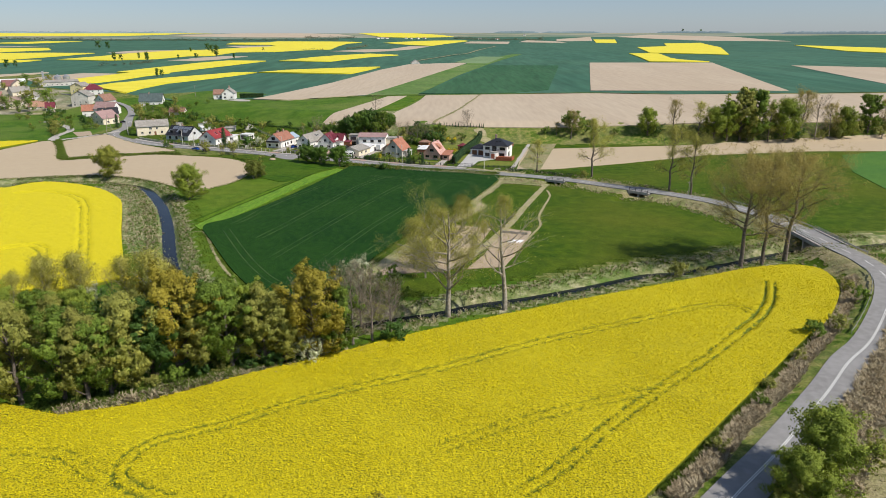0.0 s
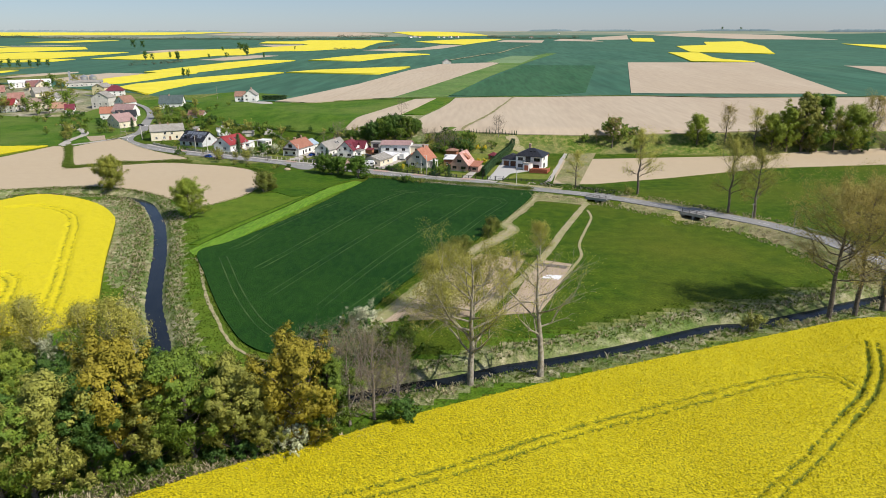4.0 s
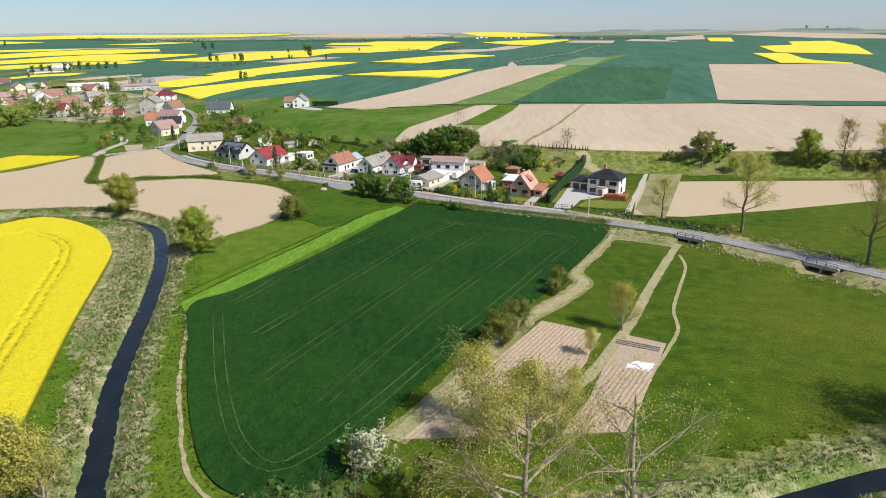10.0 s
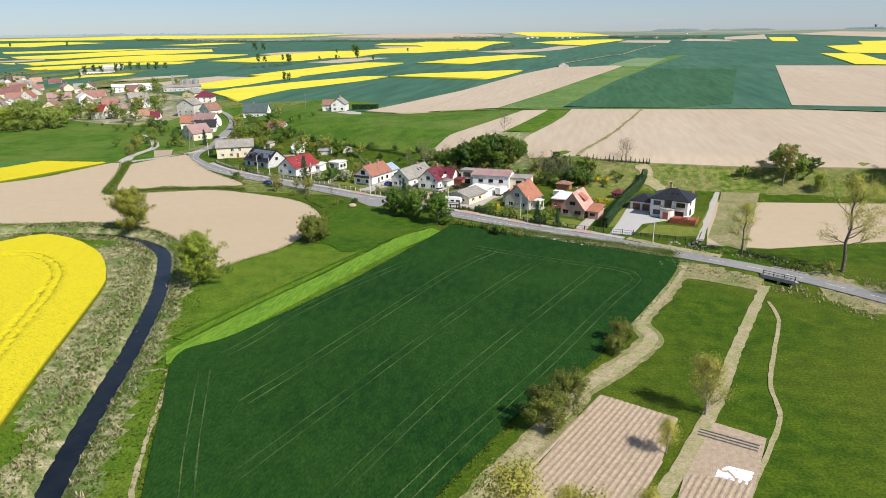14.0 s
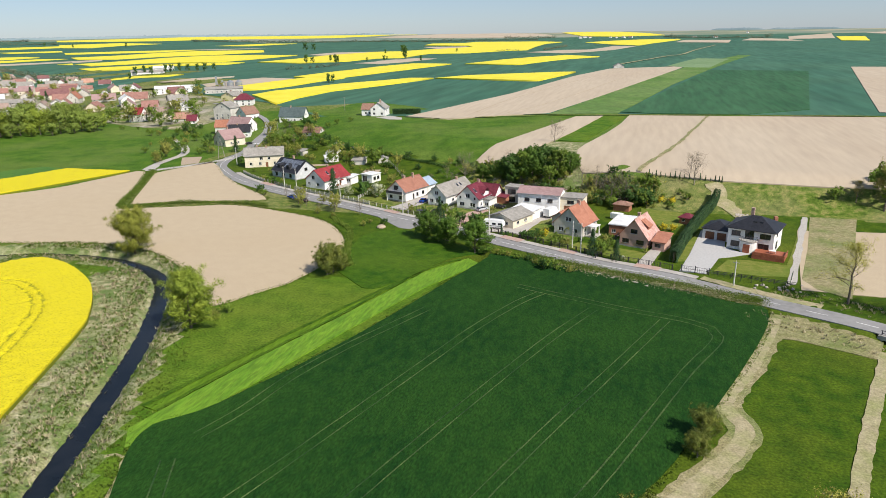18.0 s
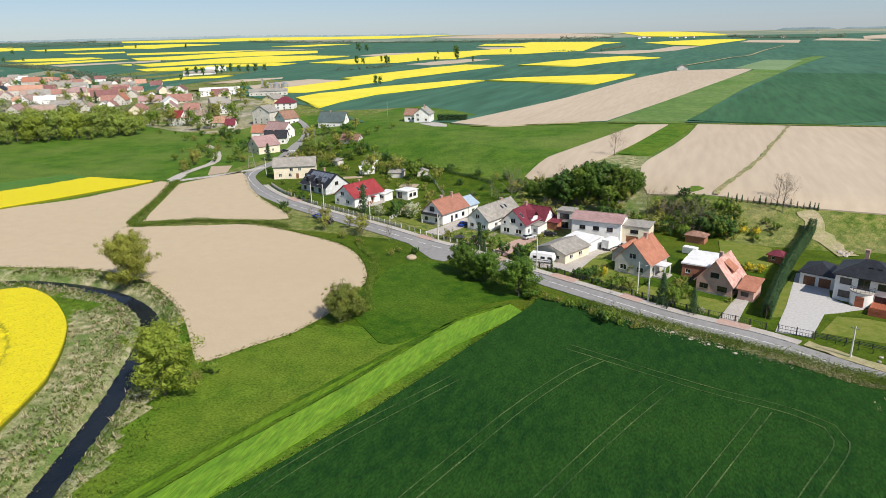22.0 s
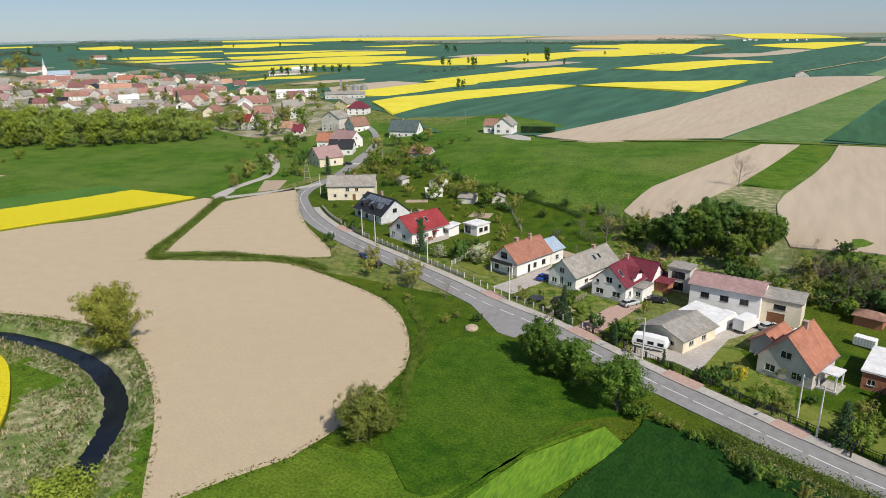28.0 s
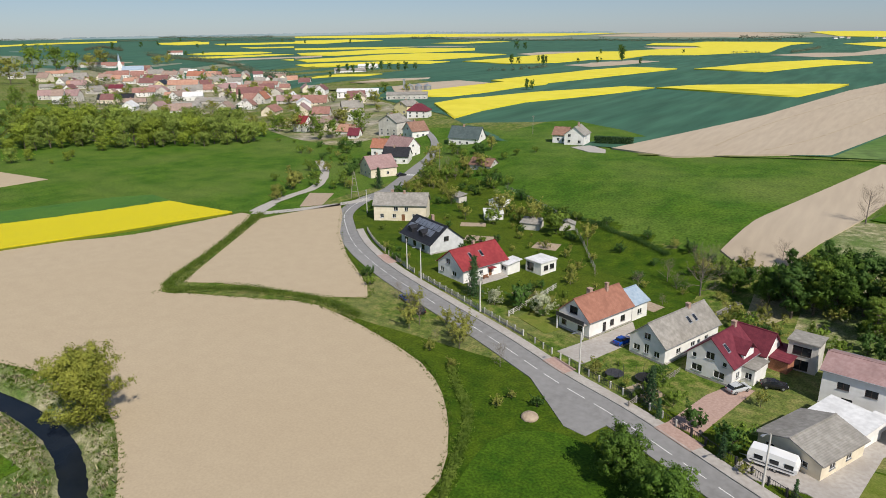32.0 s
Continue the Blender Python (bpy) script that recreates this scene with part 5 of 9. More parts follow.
kind_of("bush", "bush", "dense green leafy bush beside a field", "bush", BARK, LEAF_GREEN, h=4, spread=2.6, bare=0.02, limbs=12, subs=2, leaves=1500, size=0.2, clump=0.32, sides=3)
kind_of("bush", "bush", "dark green bush with rounded outline", "bush", BARK, LEAF_DARK, h=4, spread=2.4, bare=0.02, limbs=12, subs=2, leaves=1500, size=0.2, clump=0.32, sides=3)
kind_of("olive_bush", "thicket_shrub", "olive-brown thicket bush on rough ground", "bush", TWIG, LEAF_OLIVE, h=4, spread=2.8, bare=0.02, limbs=12, subs=3, leaves=1500, size=0.18, clump=0.3, sides=3)
kind_of("blossom", "blossom_shrub", "shrub covered with white spring blossom", "shrub", BARK, BLOSSOM, h=6, spread=2.8, bare=0.05, limbs=16, subs=5, leaves=2600, size=0.15, clump=0.34)
kind_of("fruit", "fruit_tree", "small orchard tree with pale blossom and leaves", "tree", BARK, LEAF_OLIVE, h=6, spread=3.0, bare=0.25, limbs=14, subs=4, leaves=1800, size=0.17, clump=0.34)
kind_of("far", "far_tree", "distant broad-leaved tree between fields", "tree", BARK, LEAF_DARK, h=14, spread=6, bare=0.1, limbs=9, subs=2, leaves=420, size=0.8, clump=1.4, sides=3)
kind_of("far_green", "far_tree", "green tree among village houses", "tree", BARK, LEAF_GREEN, h=12, spread=5.5, bare=0.08, limbs=10, subs=3, leaves=700, size=0.55, clump=1.1, sides=3)
kind_of("far_green", "far_tree", "olive-brown tree among village houses", "tree", BARK, LEAF_OLIVE, h=12, spread=5.0, bare=0.1, limbs=10, subs=3, leaves=700, size=0.5, clump=1.0, sides=3)
kind_of("belt", "belt_tree", "light green tree of the village wood", "tree", BARK, LEAF_BELT, h=16, spread=7.5, bare=0.05, limbs=14, subs=3, leaves=3000, size=0.42, clump=1.2, sides=3)
kind_of("belt", "belt_tree", "yellow-green tree of the village wood", "tree", BARK, LEAF_FRESH, h=16, spread=7.0, bare=0.05, limbs=14, subs=3, leaves=3000, size=0.4, clump=1.2, sides=3)


def spruce_meshes(h, spread, tiers, leaves, size):
    core = np.array([[0, 0, -0.2], [0, 0, h * 0.5], [0, 0, h]])
    paths, ends = [(core, [h * 0.018, h * 0.012, 0.01])], []
    for i in range(tiers):
        f = 0.06 + 0.92 * i / tiers
        for k in range(7):
            az = k * 0.9 + i * 1.3
            reach = spread * (1 - f) ** 0.9 * (0.8 + 0.35 * rng.random())
            pts, rad = limb((0, 0, f * h), (np.cos(az), np.sin(az), -0.1), reach, 0.03, 2, -0.2, 0.05)
            paths.append((pts, rad))
            ends += [pts[0] * 0.5 + pts[1] * 0.5, pts[1], pts[2]]
    e = np.array(ends)
    pick = rng.integers(0, len(e), leaves)
    spot = e[pick] + rng.normal(size=(leaves, 3)) * spread * 0.1
    spot[:, 2] = np.maximum(spot[:, 2], 0.1)
    return tube_mesh(paths, 4), leaf_mesh(spot, size, spot * (1, 1, 0) + (0, 0, 0.4), 0.6)


KINDS["spruce"] = [(8, plant("spruce", "dark green conical spruce in a garden", "tree", *spruce_meshes(8, 2.2, 16, 2200, 0.16), BARK, NEEDLE))]
KINDS["thuja"] = [(4, plant("thuja", "narrow dark green thuja column", "shrub", *spruce_meshes(4, 0.75, 14, 1300, 0.1), BARK, NEEDLE))]

def along(line, n, lo, hi):
    """Random spots on both sides of a line, between lo and hi metres off it."""
    i = rng.integers(0, len(line) - 1, n)
    t = rng.random(n)[:, None]
    p = line[i] * (1 - t) + line[i + 1] * t
    d = unit(line[i + 1] - line[i])
    off = (lo + (hi - lo) * rng.random(n)) * np.where(rng.random(n) < 0.5, 1, -1)
    return p + np.c_[-d[:, 1], d[:, 0]] * off[:, None]


def within(poly, n):
    p = np.array(poly, float)
    lo, hi = p.min(0), p.max(0)
    q = lo + (hi - lo) * rng.random((n, 2))
    return q[inside(q[:, 0], q[:, 1], p)]


GREENS = ("wood_fresh", "wood_olive", "wood_dark", "wood_yello")
grow(GREENS, [w for k, w in enumerate(WOOD_ROW) if k not in (5, 1, 10)], "riverside wood", 1.0, 1.0)
grow("wood_ochre", [WOOD_ROW[5], WOOD_ROW[10]], "riverside wood", 1.05)
grow("wood_olive", [WOOD_ROW[1]], "riverside wood", 1.1, 0.9)
grow(("wood_olive", "wood_fresh", "wood_yello", "wood_ochre"), [(x, y, h * 0.95) for x, y, h in WOOD_FRONT if x < -54], "riverside wood", 1.05, 0.85)
grow(GREENS, [(x + 2.2, y + 4.5, 0.85 * h) for x, y, h in WOOD_ROW[:10]], "riverside wood", 1.0, 0.9)
grow(GREENS, WOOD_BACK[:5] + WOOD_MID[:6], "riverside wood", 1.0, 1.0)
grow("bare", WOOD_BACK[11:] + WOOD_MID[6:], "riverside wood", 1.05)
grow(("young", "bare", "young", "wood_yello"), WOOD_FAR[:6] + WOOD_BEHIND, "riverside wood", 1.0, 1.0)
grow("blossom", [(-66, 73, 6), (-57, 77, 5.5), (-16.7, 49.8, 6), (-14.4, 50.6, 4.5), (-45, 44, 6)], "blossoming shrubs")
grow(("bush", "olive_bush"), [(-36.8, 42.6, 3.2), (-33.8, 44.6, 3.0), (-30.4, 46.1, 2.8), (-1.5, 58.0, 4.6), (-40, 41, 2.8), (-26, 47, 2.6), (-22, 48, 3.4)], "edge bushes")
grow("ochre_poplar", POPLARS[2:], "old poplars by the river")
grow("poplar", POPLARS[:1], "old poplars by the river")
grow("dead_poplar", POPLARS[1:2], "old poplars by the river")
grow("tall", ROAD_TREES, "roadside trees")
grow(("wood_olive", "tall", "wood_yello", "bare", "wood_fresh", "tall", "alder"), SCARP_TREES, "trees on the bank", 1.0, 0.95)
grow(("bush", "thick", "olive_bush"), SCARP_BUSHES, "bushes on the bank", 1.1)
grow("willow", [(-128.4, 209.2, 11.1)], "willows by the river", 1.12)
grow("alder", CANAL_TREES[1:], "trees by the river", 1.1, 1.1)
grow("thick", BUSHES[:2] + BUSHES[8:12] + [(-68.8, 208.4, 7.4)], "field bushes", 1.0)
grow(("bush", "olive_bush"), BUSHES[5:8] + BUSHES[12:], "field bushes", 0.95)
grow("lime", [(-54.9, 241.2, 7.8), (-47.6, 236.9, 7.6), (-51.0, 238.6, 6.0), (-38.6, 231.4, 8.8)], "roadside trees in leaf", 1.0, 1.1)
grow("young", WILLOWS, "young willows", 1.0)
grow(("blossom", "olive_bush", "bush"), SHRUBS_RIVER, "river shrubs")
grow(("bush", "fruit", "bush"), [g for g in GARDEN_TREES[3:] if not -101 < g[0] < -87], "garden shrubs", 0.62)
grow(("blossom", "bush"), [g for g in GARDEN_TREES[3:] if -101 < g[0] < -87], "garden shrubs", 0.6)
grow("alder", [(54.8, 16.0, 11.0), (50.5, 12.2, 8.0)], "roadside corner trees", 1.0, 1.1)
grow(("bush", "oak"), CORNER_TREES[1:], "roadside corner trees")
grow(("olive_bush", "bush", "olive_bush"), CORNER_BUSHES, "verge bushes")
grow(("bush", "olive_bush", "blossom"), GARDEN_SHRUBS, "garden shrubs")
grow(("olive_bush", "bush"), VERGE_SHRUBS, "verge bushes")
grow(("olive_bush", "fruit", "bush"), BACK_SHRUBS, "orchard shrubs")
grow(("darkoak", "lime", "wood_fresh", "darkoak"), GROVE, "grove behind the houses", 0.9)
grow("bare", BROWN_TREES, "bare garden trees", 1.05)
grow(("fruit", "bush", "olive_bush"), ORCHARD, "orchard trees")
grow(("fruit", "bare"), ROADSIDE, "roadside saplings", 1.1)
grow("spruce", SPRUCES[:1] + SPRUCES[4:8], "garden spruces")
grow("thuja", SPRUCES[1:4] + SPRUCES[8:], "garden thujas", 1.1)
grow("far", FAR_TREES[:20] + FIELD_WOODS, "distant trees", 0.85, 0.75)
grow(("bare", "bush"), FAR_TREES[20:], "plateau edge trees")
grow("belt", BELT, "village wood")
grow("belt", [(x + 3, y - 9, 0.5 * h) for x, y, h in BELT if y > 318], "village wood", 1.0, 1.15)
grow("belt", [(x + 9 * math.sin(3 * x), y + 8 + 7 * math.cos(2 * y), 0.85 * h) for x, y, h in BELT], "village wood")
fill = np.random.default_rng(11)
thicket = within([(-62, 298), (-20, 292), (-18, 318), (-45, 335), (-66, 325)], 70)
grow(("bush", "olive_bush", "olive_bush", "fruit"), [(x, y, 1.5 + 3.5 * fill.random()) for x, y in thicket], "thicket behind the houses")
thicket = within([(-16, 288), (8, 290), (10, 303), (-15, 306)], 60)
grow(("olive_bush", "bare", "bush"), [(x, y, 2 + 4 * fill.random()) for x, y in thicket], "thicket behind the houses")
thicket = within([(-100, 296), (-60, 292), (-66, 318), (-96, 322)], 26)
grow(("bare", "olive_bush", "fruit"), [(x, y, 1.5 + 3 * fill.random()) for x, y in thicket if y > 303], "thicket behind the houses")
wild = within([(-190, 345), (-150, 340), (-130, 372), (-180, 415), (-205, 395)], 70)
grow(("bush", "fruit", "olive_bush"), [(x, y, 1.5 + 3 * fill.random()) for x, y in wild], "orchard shrubs")
plots = [((-160, 318), (-128, 312), (-122, 326), (-150, 340)), ((-118, 310), (-98, 318), (-92, 338), (-128, 345)), ((-96, 284), (-86, 284), (-86, 300), (-98, 300)), ((-72, 268), (-58, 262), (-55, 272), (-68, 276)), ((-32, 247), (-18, 241), (-10, 240), (-14, 246), (-28, 252)), ((-10, 286), (14, 290), (20, 300), (-8, 302)), ((-148, 300), (-130, 293), (-128, 298), (-146, 306)), ((-178, 335), (-160, 345), (-165, 362), (-185, 352))]
for p in plots:
    grow(("bush", "olive_bush", "fruit", "bush"), [(x, y, 0.8 + 1.7 * fill.random()) for x, y in within(p, 26)], "garden shrubs")
wild = within([(-186, 350), (-150, 372), (-165, 405), (-190, 440), (-205, 440), (-200, 395), (-188, 365)], 75)
grow(("bush", "olive_bush", "bare", "fruit", "bush"), [(x, y, 2 + 3.5 * fill.random()) for x, y in wild if near_line(x, y, ROAD_LINE, 9)[0][0] > 6.5], "roadside thicket")
wild = within([(-330, 425), (-270, 440), (-245, 395), (-225, 345), (-245, 350), (-290, 410)], 60)
houses_near = ((-218, 378), (-224, 406), (-233, 418), (-244, 418), (-269, 456), (-288, 448), (-304, 458))
grow(("olive_bush", "bush", "far_green", "bush"), [(x, y, 2 + 4 * fill.random()) for x, y in wild if min(math.hypot(x - v, y - w) for v, w in houses_near) > 13 and near_line(x, y, ROAD_LINE, 9)[0][0] > 6.5], "village garden bushes")
spots = within([(-1000, 520), (-640, 470), (-330, 440), (-300, 520), (-480, 640), (-800, 760), (-1150, 760)], 150)
grow("far_green", [(x, y, 5 + 7 * fill.random()) for x, y in spots], "village trees")
band = [(-300 - 14 * k, 465 - 4.5 * k + 12 * fill.random(), 9 + 5 * fill.random()) for k in range(28)]
grow("far_green", band, "village trees")
grow("far_green", VILLAGE_TREES, "village trees")
grow(("olive_bush", "bush"), [(-216.4, 326.3, 4.2), (-219.0, 331.6, 4.6), (-226, 343, 4.8), (-231, 352, 5), (-232.3, 362, 4.4), (-238.7, 376, 4.6), (-224, 376, 5.5), (-232, 388, 5), (-212, 352, 3.6), (-207, 356, 3.8), (-243, 392, 5)], "lane bushes")
grow("spruce", [(-197.6, 362.5, 8.5), (-380, 436, 13), (-425, 479, 12), (-362, 414, 9), (-560, 590, 11), (-612, 620, 12), (-640, 580, 9)], "village spruces")


def tufts(name, label, spots, size, material, blades=5):
    """Grass or reed tufts, each a fan of thin bent blades."""
    n = len(spots)
    z = height(spots[:, 0], spots[:, 1])
    base = np.repeat(np.c_[spots, z - 0.05], blades, axis=0)
    k = n * blades
    s = np.repeat(size * (0.5 + rng.random(n)), blades)[:, None]
    az = rng.random(k) * 2 * np.pi
    tilt = 0.15 + 0.5 * rng.random(k)
    d = np.c_[np.cos(az) * tilt, np.sin(az) * tilt, np.ones(k)]
    side = np.c_[-np.sin(az), np.cos(az), np.zeros(k)] * s * 0.09
    off = rng.normal(size=(k, 3)) * s * 0.22 * (1, 1, 0)
    a = base + off
    mid, tip = a + d * s * 0.55, a + d * s + np.c_[np.cos(az), np.sin(az), -0.3 * np.ones(k)] * s * 0.25
    v = np.stack([a - side, a + side, mid + side * 0.8, tip, mid - side * 0.8], 1).reshape(-1, 3)
    ob = mesh_object(name, v, np.arange(k * 5).reshape(k, 5), material)
    return tagged(ob, label, "grass", kind="stuff")


RIVER_SEEN = RIVER_LINE[(RIVER_LINE[:, 0] > -165) & (RIVER_LINE[:, 0] < 130)]
tufts("dead_reeds", "pale dead reeds and dry grass along the river banks", np.vstack([along(RIVER_SEEN, 1800, 2.8, 6.5), within(LEFT_BANK, 2500)]), 0.55, REED)
def off_soil(p):
    """Leaves out spots on ploughed or sown ground."""
    ok = np.ones(len(p), bool)
    for f in (TAN_BIG, RAPE_LEFT, RAPE_NEAR, WHEAT_NEAR):
        ok &= ~inside(p[:, 0], p[:, 1], curve_points(f, 3.0, True))
    return p[ok]


tufts("bank_grass", "tall green grass on the river banks", off_soil(np.vstack([along(RIVER_SEEN, 13000, 2.5, 6.4), along(RIVER_SEEN, 7000, 6.4, 11.0)])), 0.3, TUFT)
edges = np.vstack([along(curve_points(p, 2.0, True), n, 0, 0.9) for p, n in ((TAN_BIG, 4500), (WHEAT_NEAR, 4500), (TAN_SMALL, 1500))])
tufts("edge_grass", "uneven grass along the field edges", edges[np.abs(edges[:, 0]) < 220], 0.28, TUFT)

tufts("verge_grass", "dry tall grass and weeds beside the road", np.vstack([along(ROAD_LINE[(ROAD_LINE[:, 0] > 20) & (ROAD_LINE[:, 1] < 215)], 2600, 5.0, 12.0)]), 0.5, REED)
STRAW_LINE = [(36, 13.5), (42.3, 19.7), (53.6, 31.9), (63.5, 41.5), (70.4, 49.8), (76.9, 56.4), (85.6, 66.5), (95, 78.5), (100.3, 88.1)]
tufts("verge_straw_band", "pale dead grass band between crop and road", along(curve_points(STRAW_LINE, 2.0), 5200, 0, 1.1), 0.75, STRAW, 6)
tufts("verge_green_band", "lush dark grass along the crop edge", along(shifted(curve_points(STRAW_LINE, 2.0), 2.6), 6500, 0, 1.6), 0.55, TUFT, 6)
tufts("far_verge_straw", "pale dead grass on the outer road verge", along(curve_points([(52, 10), (67.4, 28.8), (76.1, 38.3), (92, 56), (106, 74)], 2.0), 4000, 0, 3.0), 0.7, STRAW, 6)
top = within(RAPE_NEAR, 540000)
top = top[(top[:, 1] > 5) & (top[:, 0] > -60)]
# thinner stands in drifts, open ruts
drift = np.sin(top[:, 0] * 0.21 + 1.3 * np.sin(top[:, 1] * 0.17)) * np.sin(top[:, 1] * 0.26 + 0.9 * np.sin(top[:, 0] * 0.12))
keep = rng.random(len(top)) < 0.72 + 0.28 * drift
for rut, width, depth in NEAR_RUTS:
    keep &= near_line(top[:, 0], top[:, 1], rut, width)[0] > width * (0.35 + 0.9 * rng.random(len(top)))
top = top[keep]
n = len(top)
blooms = leaf_mesh(np.c_[top, 0.88 + 0.4 * rng.random(n)], 0.12, np.tile((0, 0, 1.0), (n, 1)), 0.45)
tagged(mesh_object("rape_blossoms", *blooms, RAPE_BLOOM), "yellow rape flower heads above the crop", "flowers", kind="stuff")


# hazy woods along the skyline


def overgrown(name, label, line, width, tall, n, material=TUFT):
    """A low, lumpy bank of weeds and shoots along a line."""
    line = curve_points(line, 1.5)
    i = rng.integers(0, len(line) - 1, n)
    lump = (0.25 + 1.5 * np.convolve(rng.random(len(line) + 4), np.ones(5) / 5, "valid") ** 2)[i] * tall
    spot = np.c_[line[i] + rng.normal(size=(n, 2)) * width, rng.random(n) * lump + 0.05]
    spot[:, 2] += land(spot[:, 0], spot[:, 1])
    tagged(mesh_object(name, *leaf_mesh(spot, 0.14, np.c_[rng.normal(size=(n, 2)), np.ones(n)], 0.5), material), label, "hedge", kind="stuff")


overgrown("field_hedge", "low overgrown hedge between bare fields", FIELD_HEDGE, 0.75, 1.3, 22000)
overgrown("ditch_weeds", "dark weedy ditch beside the bare field", [(-92, 256), (-85.4, 248.8), (-81, 244.6), (-76.6, 235.6), (-74.2, 229.3), (-70.4, 220.3), (-66.2, 213)], 0.45, 1.2, 9000)
overgrown("orchard_hedge", "dark low hedge between orchard and slope meadow", [(-139, 371), (-126, 360.5), (-113, 355), (-101, 348.3), (-92.9, 343.6), (-82.5, 337.4), (-76, 332.5)], 0.5, 1.6, 12000, LEAF_DARK)
tufts("wood_edge_grass", "pale dry grass before the wood", along(curve_points([(-52, 33), (-45, 35.5), (-36, 40.5), (-28, 44), (-20, 47), (-12, 50), (-3, 55)], 2.0), 420, 0, 1.6), 0.9, STRAW, 9)
overgrown("wood_edge_weeds", "green undergrowth before the wood", [(-54, 35), (-45, 38), (-36, 43), (-28, 46), (-20, 48.5), (-10, 53)], 1.6, 1.3, 26000)
# blue-grey base colour imitates kilometres of haze in front of the woods
HAZED_WOOD = mat("hazed_woods", [(0.15, 0.21, 0.23), (0.21, 0.27, 0.29)], 0.004, 0.95)


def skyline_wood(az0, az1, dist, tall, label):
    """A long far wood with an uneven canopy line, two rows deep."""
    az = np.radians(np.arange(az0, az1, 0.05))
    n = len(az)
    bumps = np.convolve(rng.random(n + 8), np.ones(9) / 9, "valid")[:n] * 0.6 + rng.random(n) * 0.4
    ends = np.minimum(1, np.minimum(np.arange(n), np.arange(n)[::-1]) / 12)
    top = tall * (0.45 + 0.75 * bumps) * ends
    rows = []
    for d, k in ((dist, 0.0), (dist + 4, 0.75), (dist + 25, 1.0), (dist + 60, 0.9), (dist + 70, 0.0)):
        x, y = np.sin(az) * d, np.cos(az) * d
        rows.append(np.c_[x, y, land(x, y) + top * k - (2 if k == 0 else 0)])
    tagged(mesh_object("far_wood", np.stack(rows).reshape(-1, 3), grid_faces(5, n), HAZED_WOOD), label, "woodland", kind="stuff")


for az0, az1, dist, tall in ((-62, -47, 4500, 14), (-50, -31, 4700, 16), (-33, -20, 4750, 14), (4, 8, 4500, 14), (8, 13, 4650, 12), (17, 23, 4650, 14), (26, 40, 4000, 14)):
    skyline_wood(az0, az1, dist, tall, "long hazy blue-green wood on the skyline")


def tree_line(line, tall, label):
    """A far row of trees and scrub: many small leaf clumps heaped along a line."""
    p = curve_points(line, 9.0)
    n = len(p)
    size = tall * (0.35 + 0.8 * rng.random(n) ** 2)
    k = 26 if tall == 13 else 70
    base = np.repeat(np.c_[p, land(p[:, 0], p[:, 1])], k, axis=0)
    s = np.repeat(size, k)[:, None]
    u = rng.normal(size=(n * k, 3)) * np.array([0.45, 0.45, 0.25]) + (0, 0, 0.5)
    u[:, 2] = np.clip(u[:, 2], 0.03, 1.1)
    tagged(mesh_object("tree_row", *leaf_mesh(base + u * s, (0.16 if tall == 13 else 0.085) * tall, u, 0.6), LEAF_HAZED), label, "trees", kind="stuff")


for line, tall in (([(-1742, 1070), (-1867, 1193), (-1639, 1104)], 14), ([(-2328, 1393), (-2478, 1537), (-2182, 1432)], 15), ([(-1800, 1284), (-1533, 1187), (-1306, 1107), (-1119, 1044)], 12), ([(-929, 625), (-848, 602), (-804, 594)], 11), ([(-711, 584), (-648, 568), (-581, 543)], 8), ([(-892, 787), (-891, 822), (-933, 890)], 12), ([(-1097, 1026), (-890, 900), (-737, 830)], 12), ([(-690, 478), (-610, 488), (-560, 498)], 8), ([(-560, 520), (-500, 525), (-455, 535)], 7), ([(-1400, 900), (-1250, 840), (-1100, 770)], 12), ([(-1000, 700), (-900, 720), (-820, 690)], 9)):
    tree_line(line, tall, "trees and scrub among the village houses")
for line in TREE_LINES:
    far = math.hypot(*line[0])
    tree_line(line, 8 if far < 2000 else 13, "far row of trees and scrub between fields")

# ---- buildings ----
DRIVE_NEW = [(19.8, 266.6), (26.2, 266.1), (24.9, 251.8), (28, 248.1), (30.9, 247.1), (26.6, 244.2), (22.5, 241.5), (18.7, 228.7), (12.6, 229.3), (15.8, 244)]
DRIVE_PINK = [(9.2, 255.7), (11.8, 259.5), (8.4, 243.3), (5.8, 230.8), (2.4, 231.7), (5, 241.8), (6.5, 246.7)]
YARD = [(-43.5, 251.2), (-34.2, 252.2), (-29.6, 249.9), (-26.5, 266.6), (-21.6, 273.4), (-18.6, 282.6), (-25.2, 284.3), (-31.4, 276.2), (-31.6, 266.8), (-33.5, 256.3), (-39.8, 259.8), (-42.9, 254.9)]
DRIVE_BURG = [(-54.1, 258.9), (-49.2, 257.8), (-44.9, 276.3), (-48.5, 276.2), (-51.2, 270.5)]
DRIVE_OB = [(-78.5, 271.6), (-72.5, 269.4), (-67.4, 284.7), (-71.2, 292.4), (-75.4, 279.4)]
LAYBY = [(-66.8, 249.3), (-63, 248.7), (-61.5, 253.1), (-68, 258.3), (-76, 261.6), (-78.4, 260.3)]
LANE = [(-189, 347), (-192.7, 334.5), (-200.5, 320.2), (-207.7, 310.3), (-211.3, 317.1), (-213.5, 321.6)]
LANE_UP = [(-210.4, 311.3), (-214.8, 322.8), (-217.8, 336.6), (-221.2, 351.9), (-238.9, 374.9), (-261.2, 393.9)]
HEDGE = [(11.3, 235.6), (15.3, 256), (21.2, 281.1), (26.4, 298)]
THUJA_ROW = [(3.8, 307.8), (16.2, 306.7), (28.2, 305.4)]
